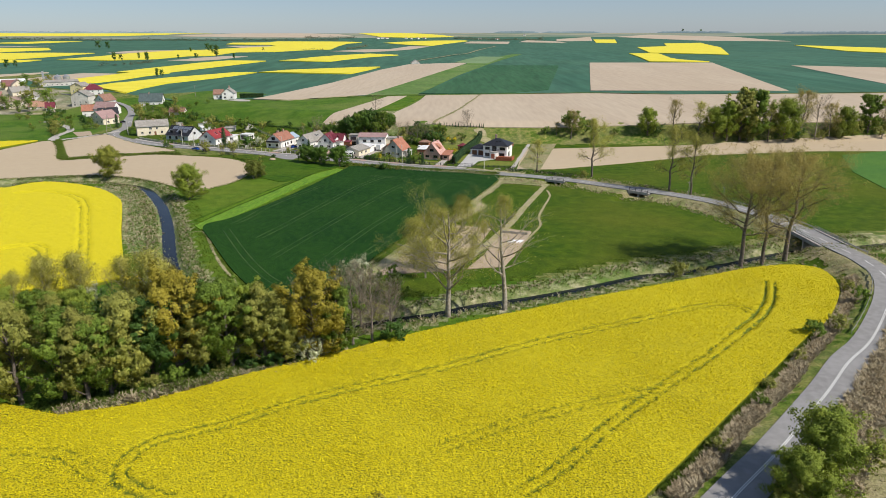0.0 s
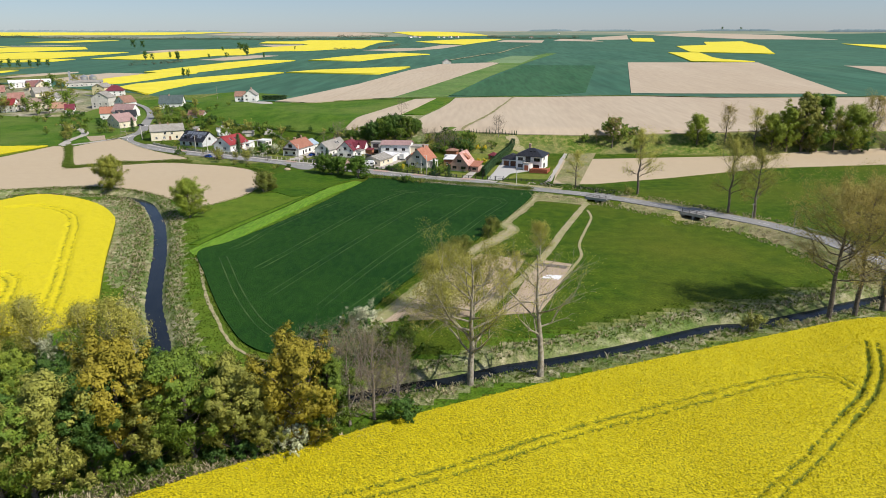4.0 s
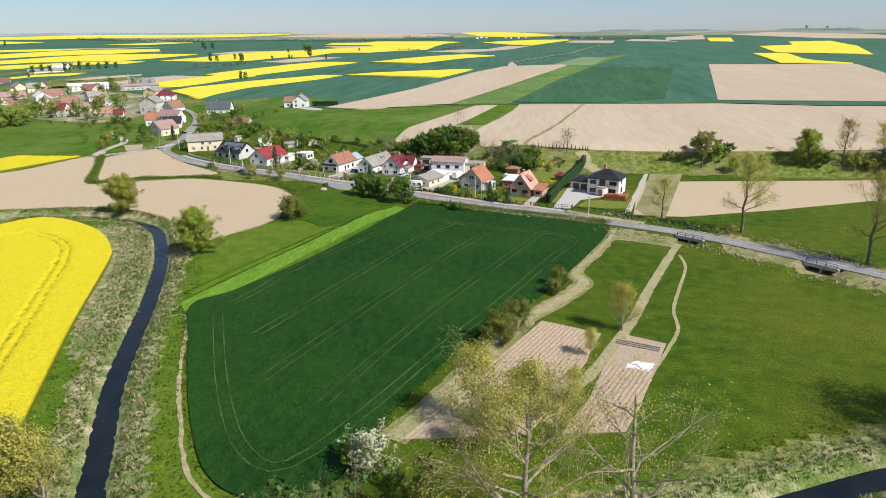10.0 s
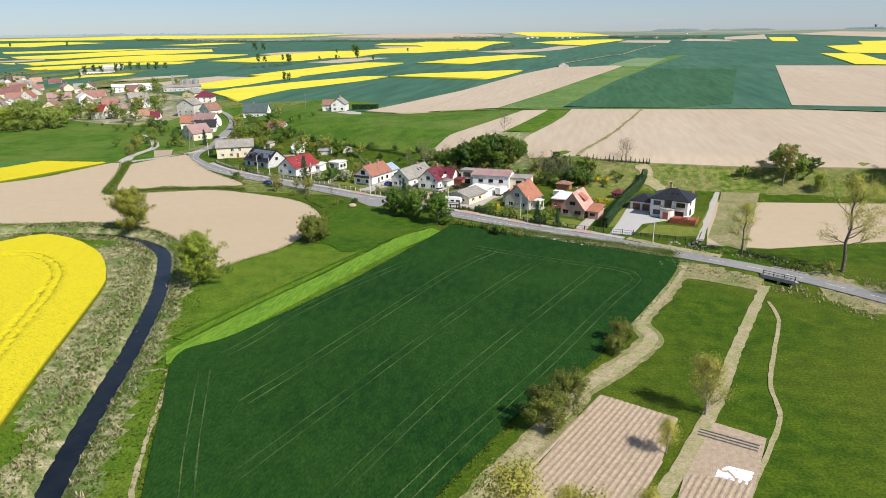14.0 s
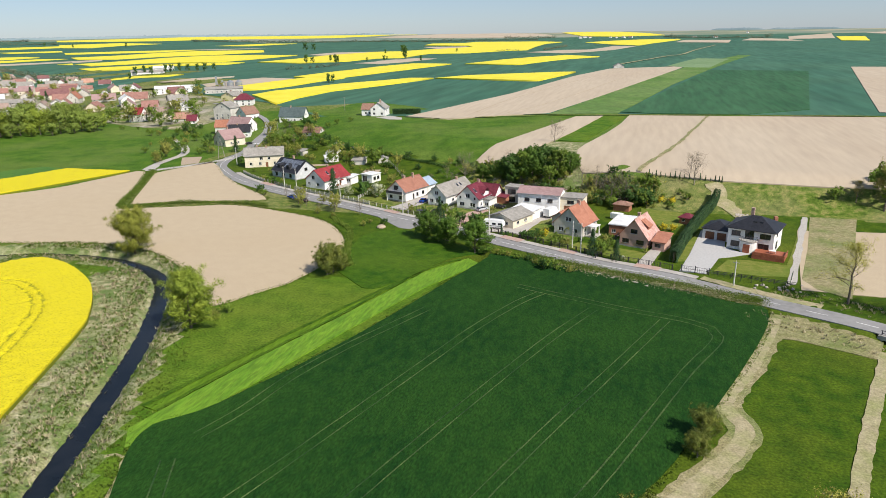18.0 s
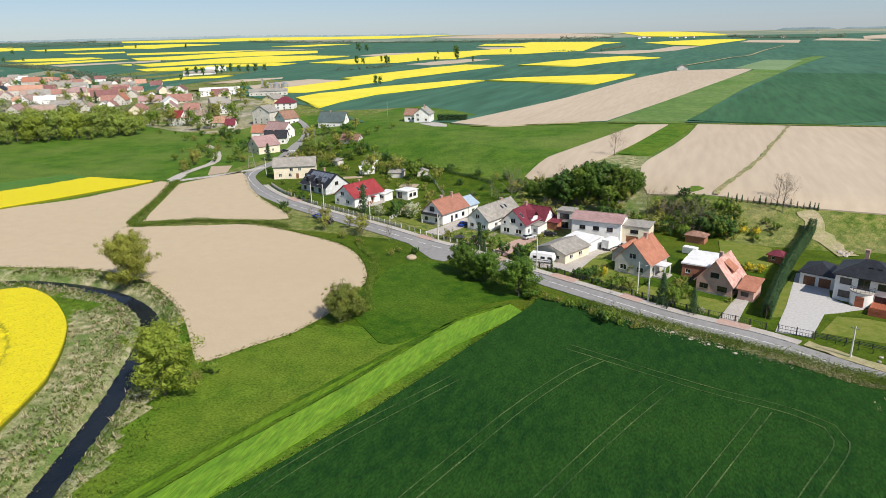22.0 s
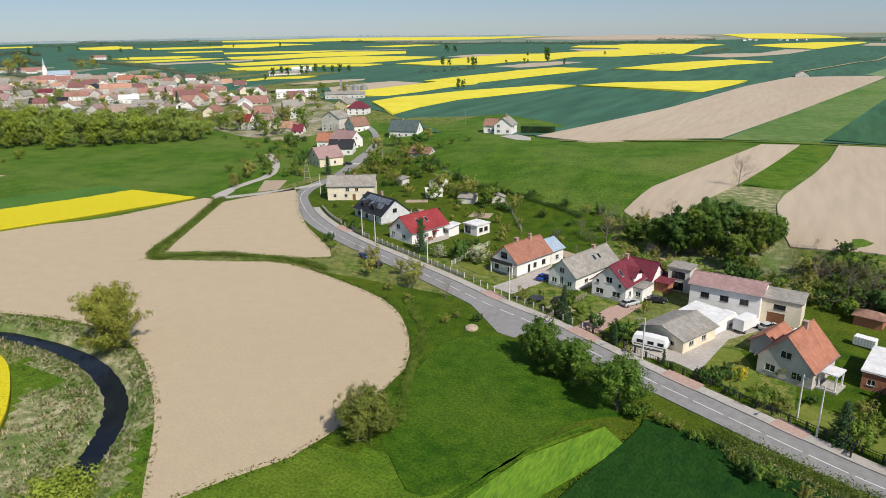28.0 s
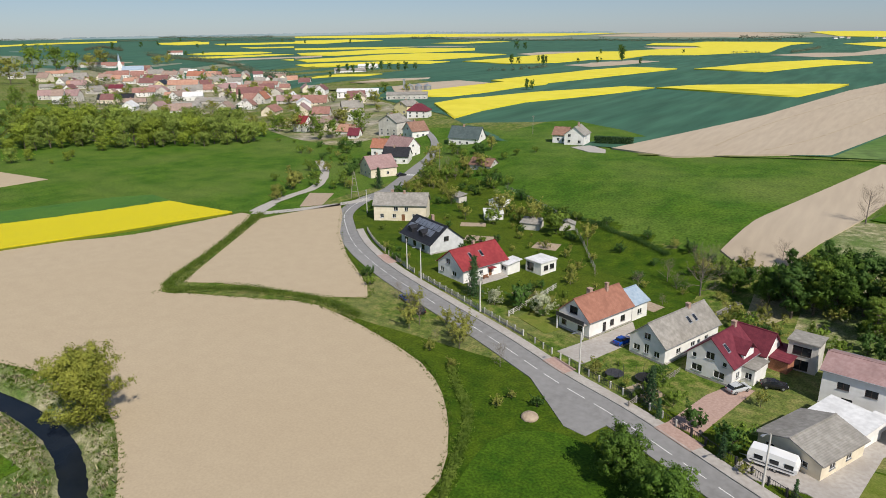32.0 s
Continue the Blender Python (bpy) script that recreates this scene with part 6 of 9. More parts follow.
GRAVEL_STRIP = [(50.9, 288.6), (43.2, 254.8), (36.6, 226)]
BROWN_LOT = [(52.4, 289), (65.1, 289.2), (47.2, 219.6), (41.3, 224), (39.4, 230.1), (45.4, 255.4)]
TERRACE_RED = [(-109.9, 290.3), (-105.9, 302.1), (-109.5, 305.7), (-112.9, 293.8)]
FENCE_OB = [(-94, 281), (-92.7, 301.5)]
SHED_SPOTS = [(-161.8, 360.1), (-145.7, 359.4), (-123.6, 341), (-111.7, 343.6), (-138, 343.9), (-98.1, 300.8), (-167, 363.9), (-6, 274.7), (-5.8, 284.8), (-2.6, 277.3), (14, 273.4), (17.8, 275.3), (-4.6, 282.5), (-6.7, 274.1)]
HUT = [(-39.3, 900.2)]
SAND = [(-72.2, 248.6)]


def roof_mat(name, a, b, rows=3.2, rough=0.75):
    """Roof cover in courses, with a fine ridge at each course."""
    m = mat(name, [a, b], 1.3, rough, big=(tuple(0.7 * c for c in a), 0.35, 0.5))
    nt = m.node_tree
    tc = nt.nodes.new("ShaderNodeTexCoord")
    w = nt.nodes.new("ShaderNodeTexWave")
    w.bands_direction = "Z"
    w.inputs["Scale"].default_value, w.inputs["Distortion"].default_value = rows, 0.6
    nt.links.new(tc.outputs["Object"], w.inputs["Vector"])
    bp = nt.nodes.new("ShaderNodeBump")
    bp.inputs["Strength"].default_value, bp.inputs["Distance"].default_value = 0.5, 0.05
    nt.links.new(w.outputs["Fac"], bp.inputs["Height"])
    nt.links.new(bp.outputs[0], nt.nodes["Principled BSDF"].inputs["Normal"])
    return m


ROOFS = {
    "red": roof_mat("red_tiles", (0.24, 0.03, 0.036), (0.30, 0.045, 0.048)), "orange": roof_mat("orange_tiles", (0.33, 0.135, 0.085), (0.41, 0.185, 0.12)),
    "rust": roof_mat("rust_tiles", (0.28, 0.125, 0.085), (0.35, 0.165, 0.115)), "grey": roof_mat("grey_slates", (0.24, 0.225, 0.2), (0.34, 0.32, 0.29)),
    "black": roof_mat("black_tiles", (0.018, 0.019, 0.023), (0.03, 0.03, 0.036), rough=0.45), "maroon": roof_mat("maroon_tiles", (0.13, 0.022, 0.036), (0.18, 0.034, 0.05)),
    "pinkgrey": roof_mat("pinkish_tiles", (0.30, 0.19, 0.18), (0.37, 0.25, 0.24)), "brown": roof_mat("brown_tiles", (0.22, 0.12, 0.085), (0.32, 0.19, 0.14)),
    "darkgreen": roof_mat("slate_green_tiles", (0.07, 0.10, 0.10), (0.10, 0.13, 0.13)), "white": roof_mat("pale_sheet", (0.62, 0.62, 0.62), (0.74, 0.74, 0.74)),
    "oldred": roof_mat("old_red_tiles", (0.26, 0.125, 0.10), (0.36, 0.20, 0.165)), "oldmaroon": roof_mat("old_maroon_tiles", (0.17, 0.075, 0.075), (0.24, 0.12, 0.11)),
    "oldorange": roof_mat("old_orange_tiles", (0.40, 0.21, 0.145), (0.50, 0.30, 0.22)), "fadedbrown": roof_mat("faded_brown_tiles", (0.27, 0.19, 0.155), (0.37, 0.28, 0.235)),
    "blue": roof_mat("blue_grey_sheet", (0.28, 0.36, 0.45), (0.36, 0.44, 0.52), rough=0.5), "salmon": roof_mat("salmon_tiles", (0.46, 0.25, 0.21), (0.62, 0.4, 0.35)),
}
WALLS = {
    "white": mat("white_plaster", [(0.72, 0.71, 0.68), (0.82, 0.81, 0.79)], 0.8, 0.9, 0.05, 20, big=((0.62, 0.6, 0.56), 0.25, 0.4)),
    "cream": mat("cream_plaster", [(0.66, 0.58, 0.44), (0.75, 0.68, 0.54)], 0.8, 0.9, 0.05, 20, big=((0.55, 0.48, 0.37), 0.25, 0.4)),
    "pink": mat("pink_plaster", [(0.52, 0.32, 0.26), (0.6, 0.39, 0.32)], 0.8, 0.9, 0.05, 20, big=((0.45, 0.28, 0.23), 0.3, 0.4)),
    "plaster": mat("grey_plaster", [(0.52, 0.49, 0.45), (0.64, 0.61, 0.56)], 0.6, 0.92, 0.08, 15, big=((0.36, 0.33, 0.29), 0.2, 0.5)),
    "yellow": mat("yellow_plaster", [(0.68, 0.6, 0.32), (0.76, 0.68, 0.4)], 0.8, 0.9, 0.05, 20),
    "grey": mat("grey_render", [(0.5, 0.51, 0.52), (0.6, 0.61, 0.62)], 0.8, 0.9, 0.05, 20),
    "brick": mat("red_brick", [(0.30, 0.12, 0.07), (0.4, 0.18, 0.11)], 5.0, 0.9, 0.2, 12),
}
FRAME_WHITE = mat("white_frame", [(0.7, 0.7, 0.7), (0.78, 0.78, 0.78)], 2.0, 0.5)
FRAME_DARK = mat("dark_frame", [(0.05, 0.035, 0.03), (0.09, 0.06, 0.05)], 2.0, 0.5)
GLASS = mat("window_glass", [(0.012, 0.014, 0.017), (0.03, 0.034, 0.04)], 0.8, 0.06, spec=0.6)
DOOR_WOOD = mat("door_wood", [(0.16, 0.07, 0.035), (0.24, 0.11, 0.055)], 3.0, 0.6)
RED_WOOD = mat("stained_deck_wood", [(0.26, 0.075, 0.04), (0.36, 0.12, 0.065)], 2.0, 0.6, stretch=(0.3, 6.0, 0))
GREY_WOOD = mat("weathered_wood", [(0.22, 0.2, 0.17), (0.34, 0.31, 0.27)], 2.0, 0.9, 0.2)
METAL = mat("galvanised_metal", [(0.4, 0.41, 0.42), (0.52, 0.53, 0.54)], 2.0, 0.4, metal=0.7)
DARK_METAL = mat("dark_metal", [(0.03, 0.03, 0.035), (0.06, 0.06, 0.065)], 2.0, 0.5)
TYRE = mat("tyre_rubber", [(0.012, 0.012, 0.012), (0.025, 0.025, 0.025)], 5.0, 0.85)
# pale metallic base stands in for sky glare on dark panels
SOLAR = mat("solar_panel", [(0.30, 0.31, 0.33), (0.5, 0.51, 0.53)], 0.8, 0.3, metal=0.8)
CHIMNEY = mat("chimney_brick", [(0.32, 0.2, 0.15), (0.45, 0.33, 0.27)], 6.0, 0.9, 0.2)


def box(bm, lo, hi, bevel=0.0):
    """Adds a box between two corners."""
    lo, hi = Vector(lo), Vector(hi)
    r = bmesh.ops.create_cube(bm, size=1, matrix=Matrix.Translation((lo + hi) / 2) @ Matrix.Diagonal((*(hi - lo), 1)))
    if bevel:
        edges = {e for v in r["verts"] for e in v.link_edges}
        bmesh.ops.bevel(bm, geom=list(edges), offset=bevel, segments=2, affect="EDGES", profile=0.5)
    return bm


def box_part(name, lo, hi, material, parent, label="", bevel=0.0):
    return part(name, box(bmesh.new(), lo, hi, bevel), material, parent, label)


def panel(bm, origin, along_dir, out, outline, holes, reveal=0.14):
    """A wall face with real openings: outline and holes in metres along and up."""
    from mathutils import geometry
    o, u, n, up = Vector(origin), Vector(along_dir), Vector(out), Vector((0, 0, 1))
    loops = [[Vector((a, b, 0)) for a, b in outline]]
    for x, y, w, h in holes:
        loops.append([Vector((x, y, 0)), Vector((x, y + h, 0)), Vector((x + w, y + h, 0)), Vector((x + w, y, 0))])
    flat = [p for loop in loops for p in loop]
    vs = [bm.verts.new(o + u * p.x + up * p.y) for p in flat]
    for tri in geometry.tessellate_polygon(loops):
        try:
            bm.faces.new([vs[i] for i in tri])
        except ValueError:
            pass
    k = len(outline)
    for _ in holes:
        ring = vs[k : k + 4]
        back = [bm.verts.new(v.co - n * reveal) for v in ring]
        for i in range(4):
            bm.faces.new([ring[i], ring[(i + 1) % 4], back[(i + 1) % 4], back[i]])
        k += 4


def opening(parent, origin, along_dir, out, spec, frame_mat, door=False, sill=True):
    """A window (frame, mullion, pane) or a door, set into its opening."""
    x, y, w, h = spec
    turn = Matrix((Vector(along_dir), Vector((0, 0, 1)), Vector(out))).transposed().to_4x4()
    m = Matrix.Translation(Vector(origin)) @ turn @ Matrix.Translation((x, y, -0.12))
    bm, t = bmesh.new(), 0.08
    if door:
        box(bm, (0, 0, 0), (w, h, 0.05))
        box(bm, (w * 0.15, h * 0.1, 0.05), (w * 0.85, h * 0.45, 0.065))
        box(bm, (w * 0.15, h * 0.52, 0.05), (w * 0.85, h * 0.92, 0.065))
        ob = part("door", bm, DOOR_WOOD, parent)
        ob.matrix_local = m
        return
    for lo, hi in (((0, 0, 0), (t, h, 0.07)), ((w - t, 0, 0), (w, h, 0.07)), ((t, 0, 0), (w - t, t, 0.07)), ((t, h - t, 0), (w - t, h, 0.07))):
        box(bm, lo, hi)
    if w > 0.9:
        box(bm, (w / 2 - t / 2, t, 0), (w / 2 + t / 2, h - t, 0.07))
    ob = part("window", bm, frame_mat, parent)
    ob.matrix_local = m
    box_part("pane", (t * 0.6, t * 0.6, 0.015), (w - t * 0.6, h - t * 0.6, 0.03), GLASS, ob)
    if sill:
        box_part("sill", (-0.06, -0.07, 0.06), (w + 0.06, 0.0, 0.22), METAL, ob)


def slab(bm, pts, thick):
    """A roof plane of some thickness from its corner points."""
    top = [bm.verts.new(p) for p in pts]
    low = [bm.verts.new(Vector(p) - Vector((0, 0, thick))) for p in pts]
    bm.faces.new(top)
    bm.faces.new(low[::-1])
    for i in range(len(pts)):
        j = (i + 1) % len(pts)
        bm.faces.new([top[j], top[i], low[i], low[j]])


def house(name, label, at, ang, w, d, eave, ridge, wall="white", roof="grey", gable="front", front=(), right=(), left=(), doors=(), chimneys=(), frame_mat=None, over=0.45, category="house", group="", split_ridge=0.0, parapet=0.25, back=(), sills=True):
    """A house from its front left corner: walls with openings, roof, windows, doors, chimneys."""
    z = float(land(at[0], at[1]))
    ob = tagged(new(name), label, category, group)
    ob.matrix_basis = pose(at[0], at[1], z, 0, 0, ang)
    frame_mat = frame_mat or FRAME_WHITE
    wm, rm = WALLS[wall], ROOFS[roof]
    bm = bmesh.new()
    sides = {"front": ((0, 0, 0), (1, 0, 0), (0, -1, 0), w, front), "right": ((w, 0, 0), (0, 1, 0), (1, 0, 0), d, right), "back": ((w, d, 0), (-1, 0, 0), (0, 1, 0), w, back), "left": ((0, d, 0), (0, -1, 0), (-1, 0, 0), d, left)}
    for key, (o, u, n, length, wins) in sides.items():
        outline = [(0, -0.6), (length, -0.6), (length, eave)]
        if (gable == "front" and key in ("front", "back")) or (gable == "side" and key in ("left", "right")):
            outline.append((length / 2, ridge - 0.05))
        outline.append((0, eave))
        mine = [spec for side, spec in doors if side == key]
        panel(bm, o, u, n, outline, list(wins) + mine)
    part("wall", bm, wm, ob)
    for key, (o, u, n, length, wins) in sides.items():
        for spec in wins:
            opening(ob, o, u, n, spec, frame_mat, sill=sills)
        for side, spec in doors:
            if side == key:
                opening(ob, o, u, n, spec, frame_mat, True)
    rise = (ridge - eave) / ((w if gable == "front" else d) / 2) if gable in ("front", "side") else 0
    drop, t = over * rise, 0.16
    if gable == "front":
        for sx, x0 in ((-1, -over), (1, w + over)):
            bm = bmesh.new()
            pts = [(x0, -over, eave - drop + t), (w / 2, -over, ridge + t), (w / 2, d + over, ridge + t), (x0, d + over, eave - drop + t)]
            slab(bm, pts if sx < 0 else pts[::-1], t)
            part("roof", bm, rm, ob)
        box_part("ridge_tiles", (w / 2 - 0.13, -over, ridge + t - 0.05), (w / 2 + 0.13, d + over, ridge + t + 0.07), rm, ob)
    elif gable == "side":
        for sy, y0 in ((-1, -over), (1, d + over)):
            bm = bmesh.new()
            pts = [(-over, y0, eave - drop + t), (w + over, y0, eave - drop + t), (w + over, d / 2, ridge + t), (-over, d / 2, ridge + t)]
            slab(bm, pts if sy < 0 else pts[::-1], t)
            part("roof", bm, rm, ob)
        box_part("ridge_tiles", (-over, d / 2 - 0.13, ridge + t - 0.05), (w + over, d / 2 + 0.13, ridge + t + 0.07), rm, ob)
    elif gable == "hip":
        k = min(w, d) / 2 * 0.92
        a, b = (k, d / 2, ridge), (w - k, d / 2, ridge)
        if d > w:
            a, b = (w / 2, k, ridge), (w / 2, d - k, ridge)
        c = [(-over, -over, eave), (w + over, -over, eave), (w + over, d + over, eave), (-over, d + over, eave)]
        planes = ([c[0], c[1], b, a], [c[1], c[2], b], [c[2], c[3], a, b], [c[3], c[0], a]) if w >= d else ([c[0], c[1], a], [c[1], c[2], b, a], [c[2], c[3], b], [c[3], c[0], a, b])
        for pts in planes:
            bm = bmesh.new()
            slab(bm, pts, t)
            part("roof", bm, rm, ob)
    elif gable == "flat":
        box_part("roof", (-over * 0.6, -over * 0.6, eave), (w + over * 0.6, d + over * 0.6, eave + parapet), rm, ob)
    elif gable == "mono":
        bm = bmesh.new()
        slab(bm, [(-over, -over, eave + 0.1), (w + over, -over, eave + 0.1), (w + over, d + over, ridge + 0.1), (-over, d + over, ridge + 0.1)], t)
        part("roof", bm, rm, ob)
    if group == "street houses" and gable in ("front", "side"):
        # gutters along the eaves
        g = eave - drop + t - 0.08
        if gable == "front":
            for x0 in (-over - 0.12, w + over):
                box_part("gutter", (x0, -over, g), (x0 + 0.12, d + over, g + 0.1), METAL, ob)
        else:
            for y0 in (-over - 0.12, d + over):
                box_part("gutter", (-over, y0, g), (w + over, y0 + 0.12, g + 0.1), METAL, ob)
        if not doors:
            bm = bmesh.new()
            box(bm, (-0.04, -0.04, -0.5), (w + 0.04, 0, 0.32))
            box(bm, (w, -0.04, -0.5), (w + 0.04, d, 0.32))
            box(bm, (-0.04, 0, -0.5), (0, d, 0.32))
            part("plinth", bm, CONCRETE, ob)
    for x, y, s, top in chimneys:
        bm = bmesh.new()
        box(bm, (x - s / 2, y - s / 2, eave), (x + s / 2, y + s / 2, top))
        box(bm, (x - s / 2 - 0.08, y - s / 2 - 0.08, top), (x + s / 2 + 0.08, y + s / 2 + 0.08, top + 0.12))
        part("chimney", bm, CHIMNEY, ob)
    return ob


# pink gabled house with a flat-roofed brick garage
pink = house("house", "pink gabled house with steep salmon tiled roof", (-2.2, 247.6), -20, 7.7, 8.5, 2.9, 7.6, "pink", "salmon", front=((0.7, 0.9, 1.9, 1.2), (4.6, 0.9, 2.1, 1.2), (2.9, 3.7, 1.9, 1.2)), right=((1.2, 0.9, 1.2, 1.2),), frame_mat=FRAME_DARK, chimneys=((3.3, 4.5, 0.7, 8.4),), group="street houses")
bm = bmesh.new()
slab(bm, [(6.9, 2.6, 5.3), (4.6, 2.6, 7.0), (4.6, 5.6, 7.0), (6.9, 5.6, 5.3)], 0.2)
box(bm, (5.4, 2.9, 3.6), (6.6, 5.3, 5.3))
part("dormer", bm, ROOFS["orange"], pink)
house("porch_annex", "low annex with orange tiled lean-to roof", (6.3, 244.9), -20, 3.2, 5.0, 2.4, 3.8, "pink", "orange", gable="mono", front=((0.6, 0.9, 1.6, 1.0),), frame_mat=FRAME_DARK, category="annex")
house("garage", "brick garage with pale flat sheet roof", (-5.6, 256.6), -12, 8.6, 11.0, 3.0, 3.2, "brick", "white", gable="flat", category="garage", parapet=0.3, front=((0.8, 0.8, 1.2, 1.0),))

# orange-roofed house with porch
orange = house("house", "white gabled house with orange tiled roof", (-20.9, 254.9), -20, 8.9, 9.5, 3.4, 8.0, "plaster", "orange", front=((1.3, 0.9, 1.7, 1.3), (5.6, 0.9, 1.7, 1.3), (3.5, 4.0, 1.8, 1.3)), right=((1.2, 1.0, 1.1, 1.2),), chimneys=((4.6, 6.0, 0.8, 9.0),), group="street houses")
box_part("porch_roof", (9.0, 1.6, 2.9), (12.0, 5.2, 3.1), ROOFS["white"], orange)
for x, y in ((11.7, 1.9), (11.7, 4.9), (9.3, 1.9)):
    box_part("porch_post", (x - 0.12, y - 0.12, -0.3), (x + 0.12, y + 0.12, 2.9), WALLS["white"], orange)
box_part("porch_floor", (9.0, 1.4, -0.3), (12.2, 5.4, 0.3), CONCRETE, orange)
house("garage", "low garage with orange tiled roof beside the house", (-22.6, 262.5), -20, 5.0, 7.0, 2.6, 4.4, "plaster", "orange", gable="front", category="garage")

# new white house with black hip roof
modern = house("house", "new white two-storey house with black hip roof", (25.2, 251.6), -20, 11.2, 10.0, 5.8, 8.5, "white", "black", gable="hip", over=0.7, front=((0.9, 0.8, 2.2, 1.5), (0.9, 3.7, 2.2, 1.4), (7.8, 3.7, 2.6, 1.4), (7.6, 0.4, 2.6, 2.0), (4.2, 3.2, 2.2, 2.3)), right=((3.0, 3.9, 1.8, 1.4), (3.0, 0.6, 2.4, 2.0)), left=((3.0, 3.9, 1.2, 1.2),), frame_mat=FRAME_DARK, chimneys=((4.0, 7.5, 0.8, 9.7),), group="street houses")
bm = bmesh.new()
bmesh.ops.create_cone(bm, cap_ends=True, segments=28, radius1=2.1, radius2=2.1, depth=3.0, matrix=Matrix.Translation((5.3, -0.1, 1.5)))
part("entrance_bay", bm, WALLS["white"], modern)
bm = bmesh.new()
bmesh.ops.create_cone(bm, cap_ends=True, segments=28, radius1=2.35, radius2=2.35, depth=0.25, matrix=Matrix.Translation((5.3, -0.1, 3.1)))
part("balcony_floor", bm, CONCRETE, modern)
for k in range(9):
    a = radians(190 + k * 20)
    x, y = 5.3 + 2.2 * math.cos(a), -0.1 + 2.2 * math.sin(a)
    box_part("baluster", (x - 0.03, y - 0.03, 3.2), (x + 0.03, y + 0.03, 4.2), DARK_METAL, modern)
for k in range(8):
    a, b = radians(190 + k * 20), radians(210 + k * 20)
    p, q = Vector((5.3 + 2.2 * math.cos(a), -0.1 + 2.2 * math.sin(a), 4.2)), Vector((5.3 + 2.2 * math.cos(b), -0.1 + 2.2 * math.sin(b), 4.2))
    me = mesh_object("handrail", *tube_mesh([([p, q], [0.045, 0.045])], 6), DARK_METAL, modern)
box_part("entrance_door", (4.5, -2.28, 0.0), (6.1, -2.1, 2.3), RED_WOOD, modern, "red-brown wooden entrance door")
for x in (5.4, 7.0):
    box_part("roof_window", (x, 2.3, 7.15), (x + 0.8, 3.0, 7.5), GLASS, modern)
house("carport", "low black-roofed garage beside the white house", (19.6, 259.2), -20, 7.0, 8.0, 3.0, 4.9, "white", "black", gable="hip", category="garage", doors=(("front", (0.8, 0, 2.4, 2.2)), ("front", (3.9, 0, 2.4, 2.2))))
deck = tagged(new("garden_deck"), "raised red-brown wooden terrace beside the house", "terrace")
deck.matrix_basis = pose(30.4, 243.9, 0, 0, 0, -18)
for k in range(26):
    box_part("plank", (0.28 * k, 0, 0.95), (0.28 * k + 0.26, 6.0, 1.0), RED_WOOD, deck)
for k in range(25):
    box_part("railing_board", (0.3 * k, -0.06, -0.2), (0.3 * k + 0.27, 0, 1.7), RED_WOOD, deck)
for k in range(20):
    box_part("railing_board", (7.3, 0.3 * k, -0.2), (7.36, 0.3 * k + 0.27, 1.7), RED_WOOD, deck)
table = tagged(new("garden_table"), "white garden table standing on the wooden terrace", "table")
table.matrix_basis = deck.matrix_basis @ Matrix.Translation((4.2, 3.2, 1.0))
box_part("tabletop", (-0.8, -0.5, 0.7), (0.8, 0.5, 0.75), FRAME_WHITE, table)
for x in (-0.7, 0.65):
    for y in (-0.4, 0.35):
        box_part("leg", (x, y, 0), (x + 0.05, y + 0.05, 0.7), FRAME_WHITE, table)

# white house with grey roof
grey_house = house("house", "long white gabled house with grey tiled roof", (-67.3, 279.2), -18, 7.6, 17.0, 3.6, 6.9, "white", "grey", front=((0.9, 0.9, 1.4, 1.2), (3.2, 0.9, 1.0, 1.9), (5.3, 0.9, 1.2, 1.2), (3.0, 3.7, 1.4, 1.3)), right=((3.5, 1.2, 1.4, 1.0), (8.0, 1.2, 1.4, 1.0), (12.5, 1.2, 1.2, 1.0)), chimneys=((3.8, 12.0, 0.7, 7.7),), group="street houses")
# white house with maroon roof
burgundy = house("house", "white gabled house with maroon tiled roof", (-56.4, 277.2), -14, 8.2, 8.6, 3.8, 7.6, "white", "maroon", front=((1.0, 0.8, 1.9, 1.3), (5.0, 0.8, 1.9, 1.3), (3.3, 3.7, 1.6, 1.4), (0.9, 3.2, 0.8, 0.9), (6.3, 3.2, 0.8, 0.9)), right=((1.5, 1.0, 1.2, 1.2),), chimneys=((4.1, 7.6, 0.7, 8.5),), group="street houses")
bm = bmesh.new()
for s in (0, 1):
    y0, y1 = (3.2, 5.4) if s == 0 else (7.6, 5.4)
    slab(bm, [(8.6, y0, 5.0), (8.6, y1, 6.8), (4.6, y1, 6.8), (6.4, y0, 5.0)] if s == 0 else [(8.6, y1, 6.8), (8.6, y0, 5.0), (6.4, y0, 5.0), (4.6, y1, 6.8)], 0.15)
part("cross_gable_roof", bm, ROOFS["maroon"], burgundy)
box_part("cross_gable", (6.0, 3.6, 3.6), (8.2, 7.2, 5.0), WALLS["white"], burgundy)
house("annex", "white flat-topped entrance annex", (-48.0, 278.6), -14, 2.6, 4.6, 2.8, 3.0, "white", "grey", gable="flat", front=((1.0, 0.8, 1.2, 1.2),), category="annex")
house("wing", "rear wing with maroon tiled roof", (-51.5, 286.0), -14, 6.6, 6.0, 3.2, 6.2, "white", "maroon", gable="side", category="house wing", right=((2.0, 1.0, 1.2, 1.2),))
house("shed", "open wooden shed with maroon lean-to roof", (-44.6, 286.2), -14, 3.2, 5.0, 2.2, 3.0, "brick", "maroon", gable="mono", category="shed")
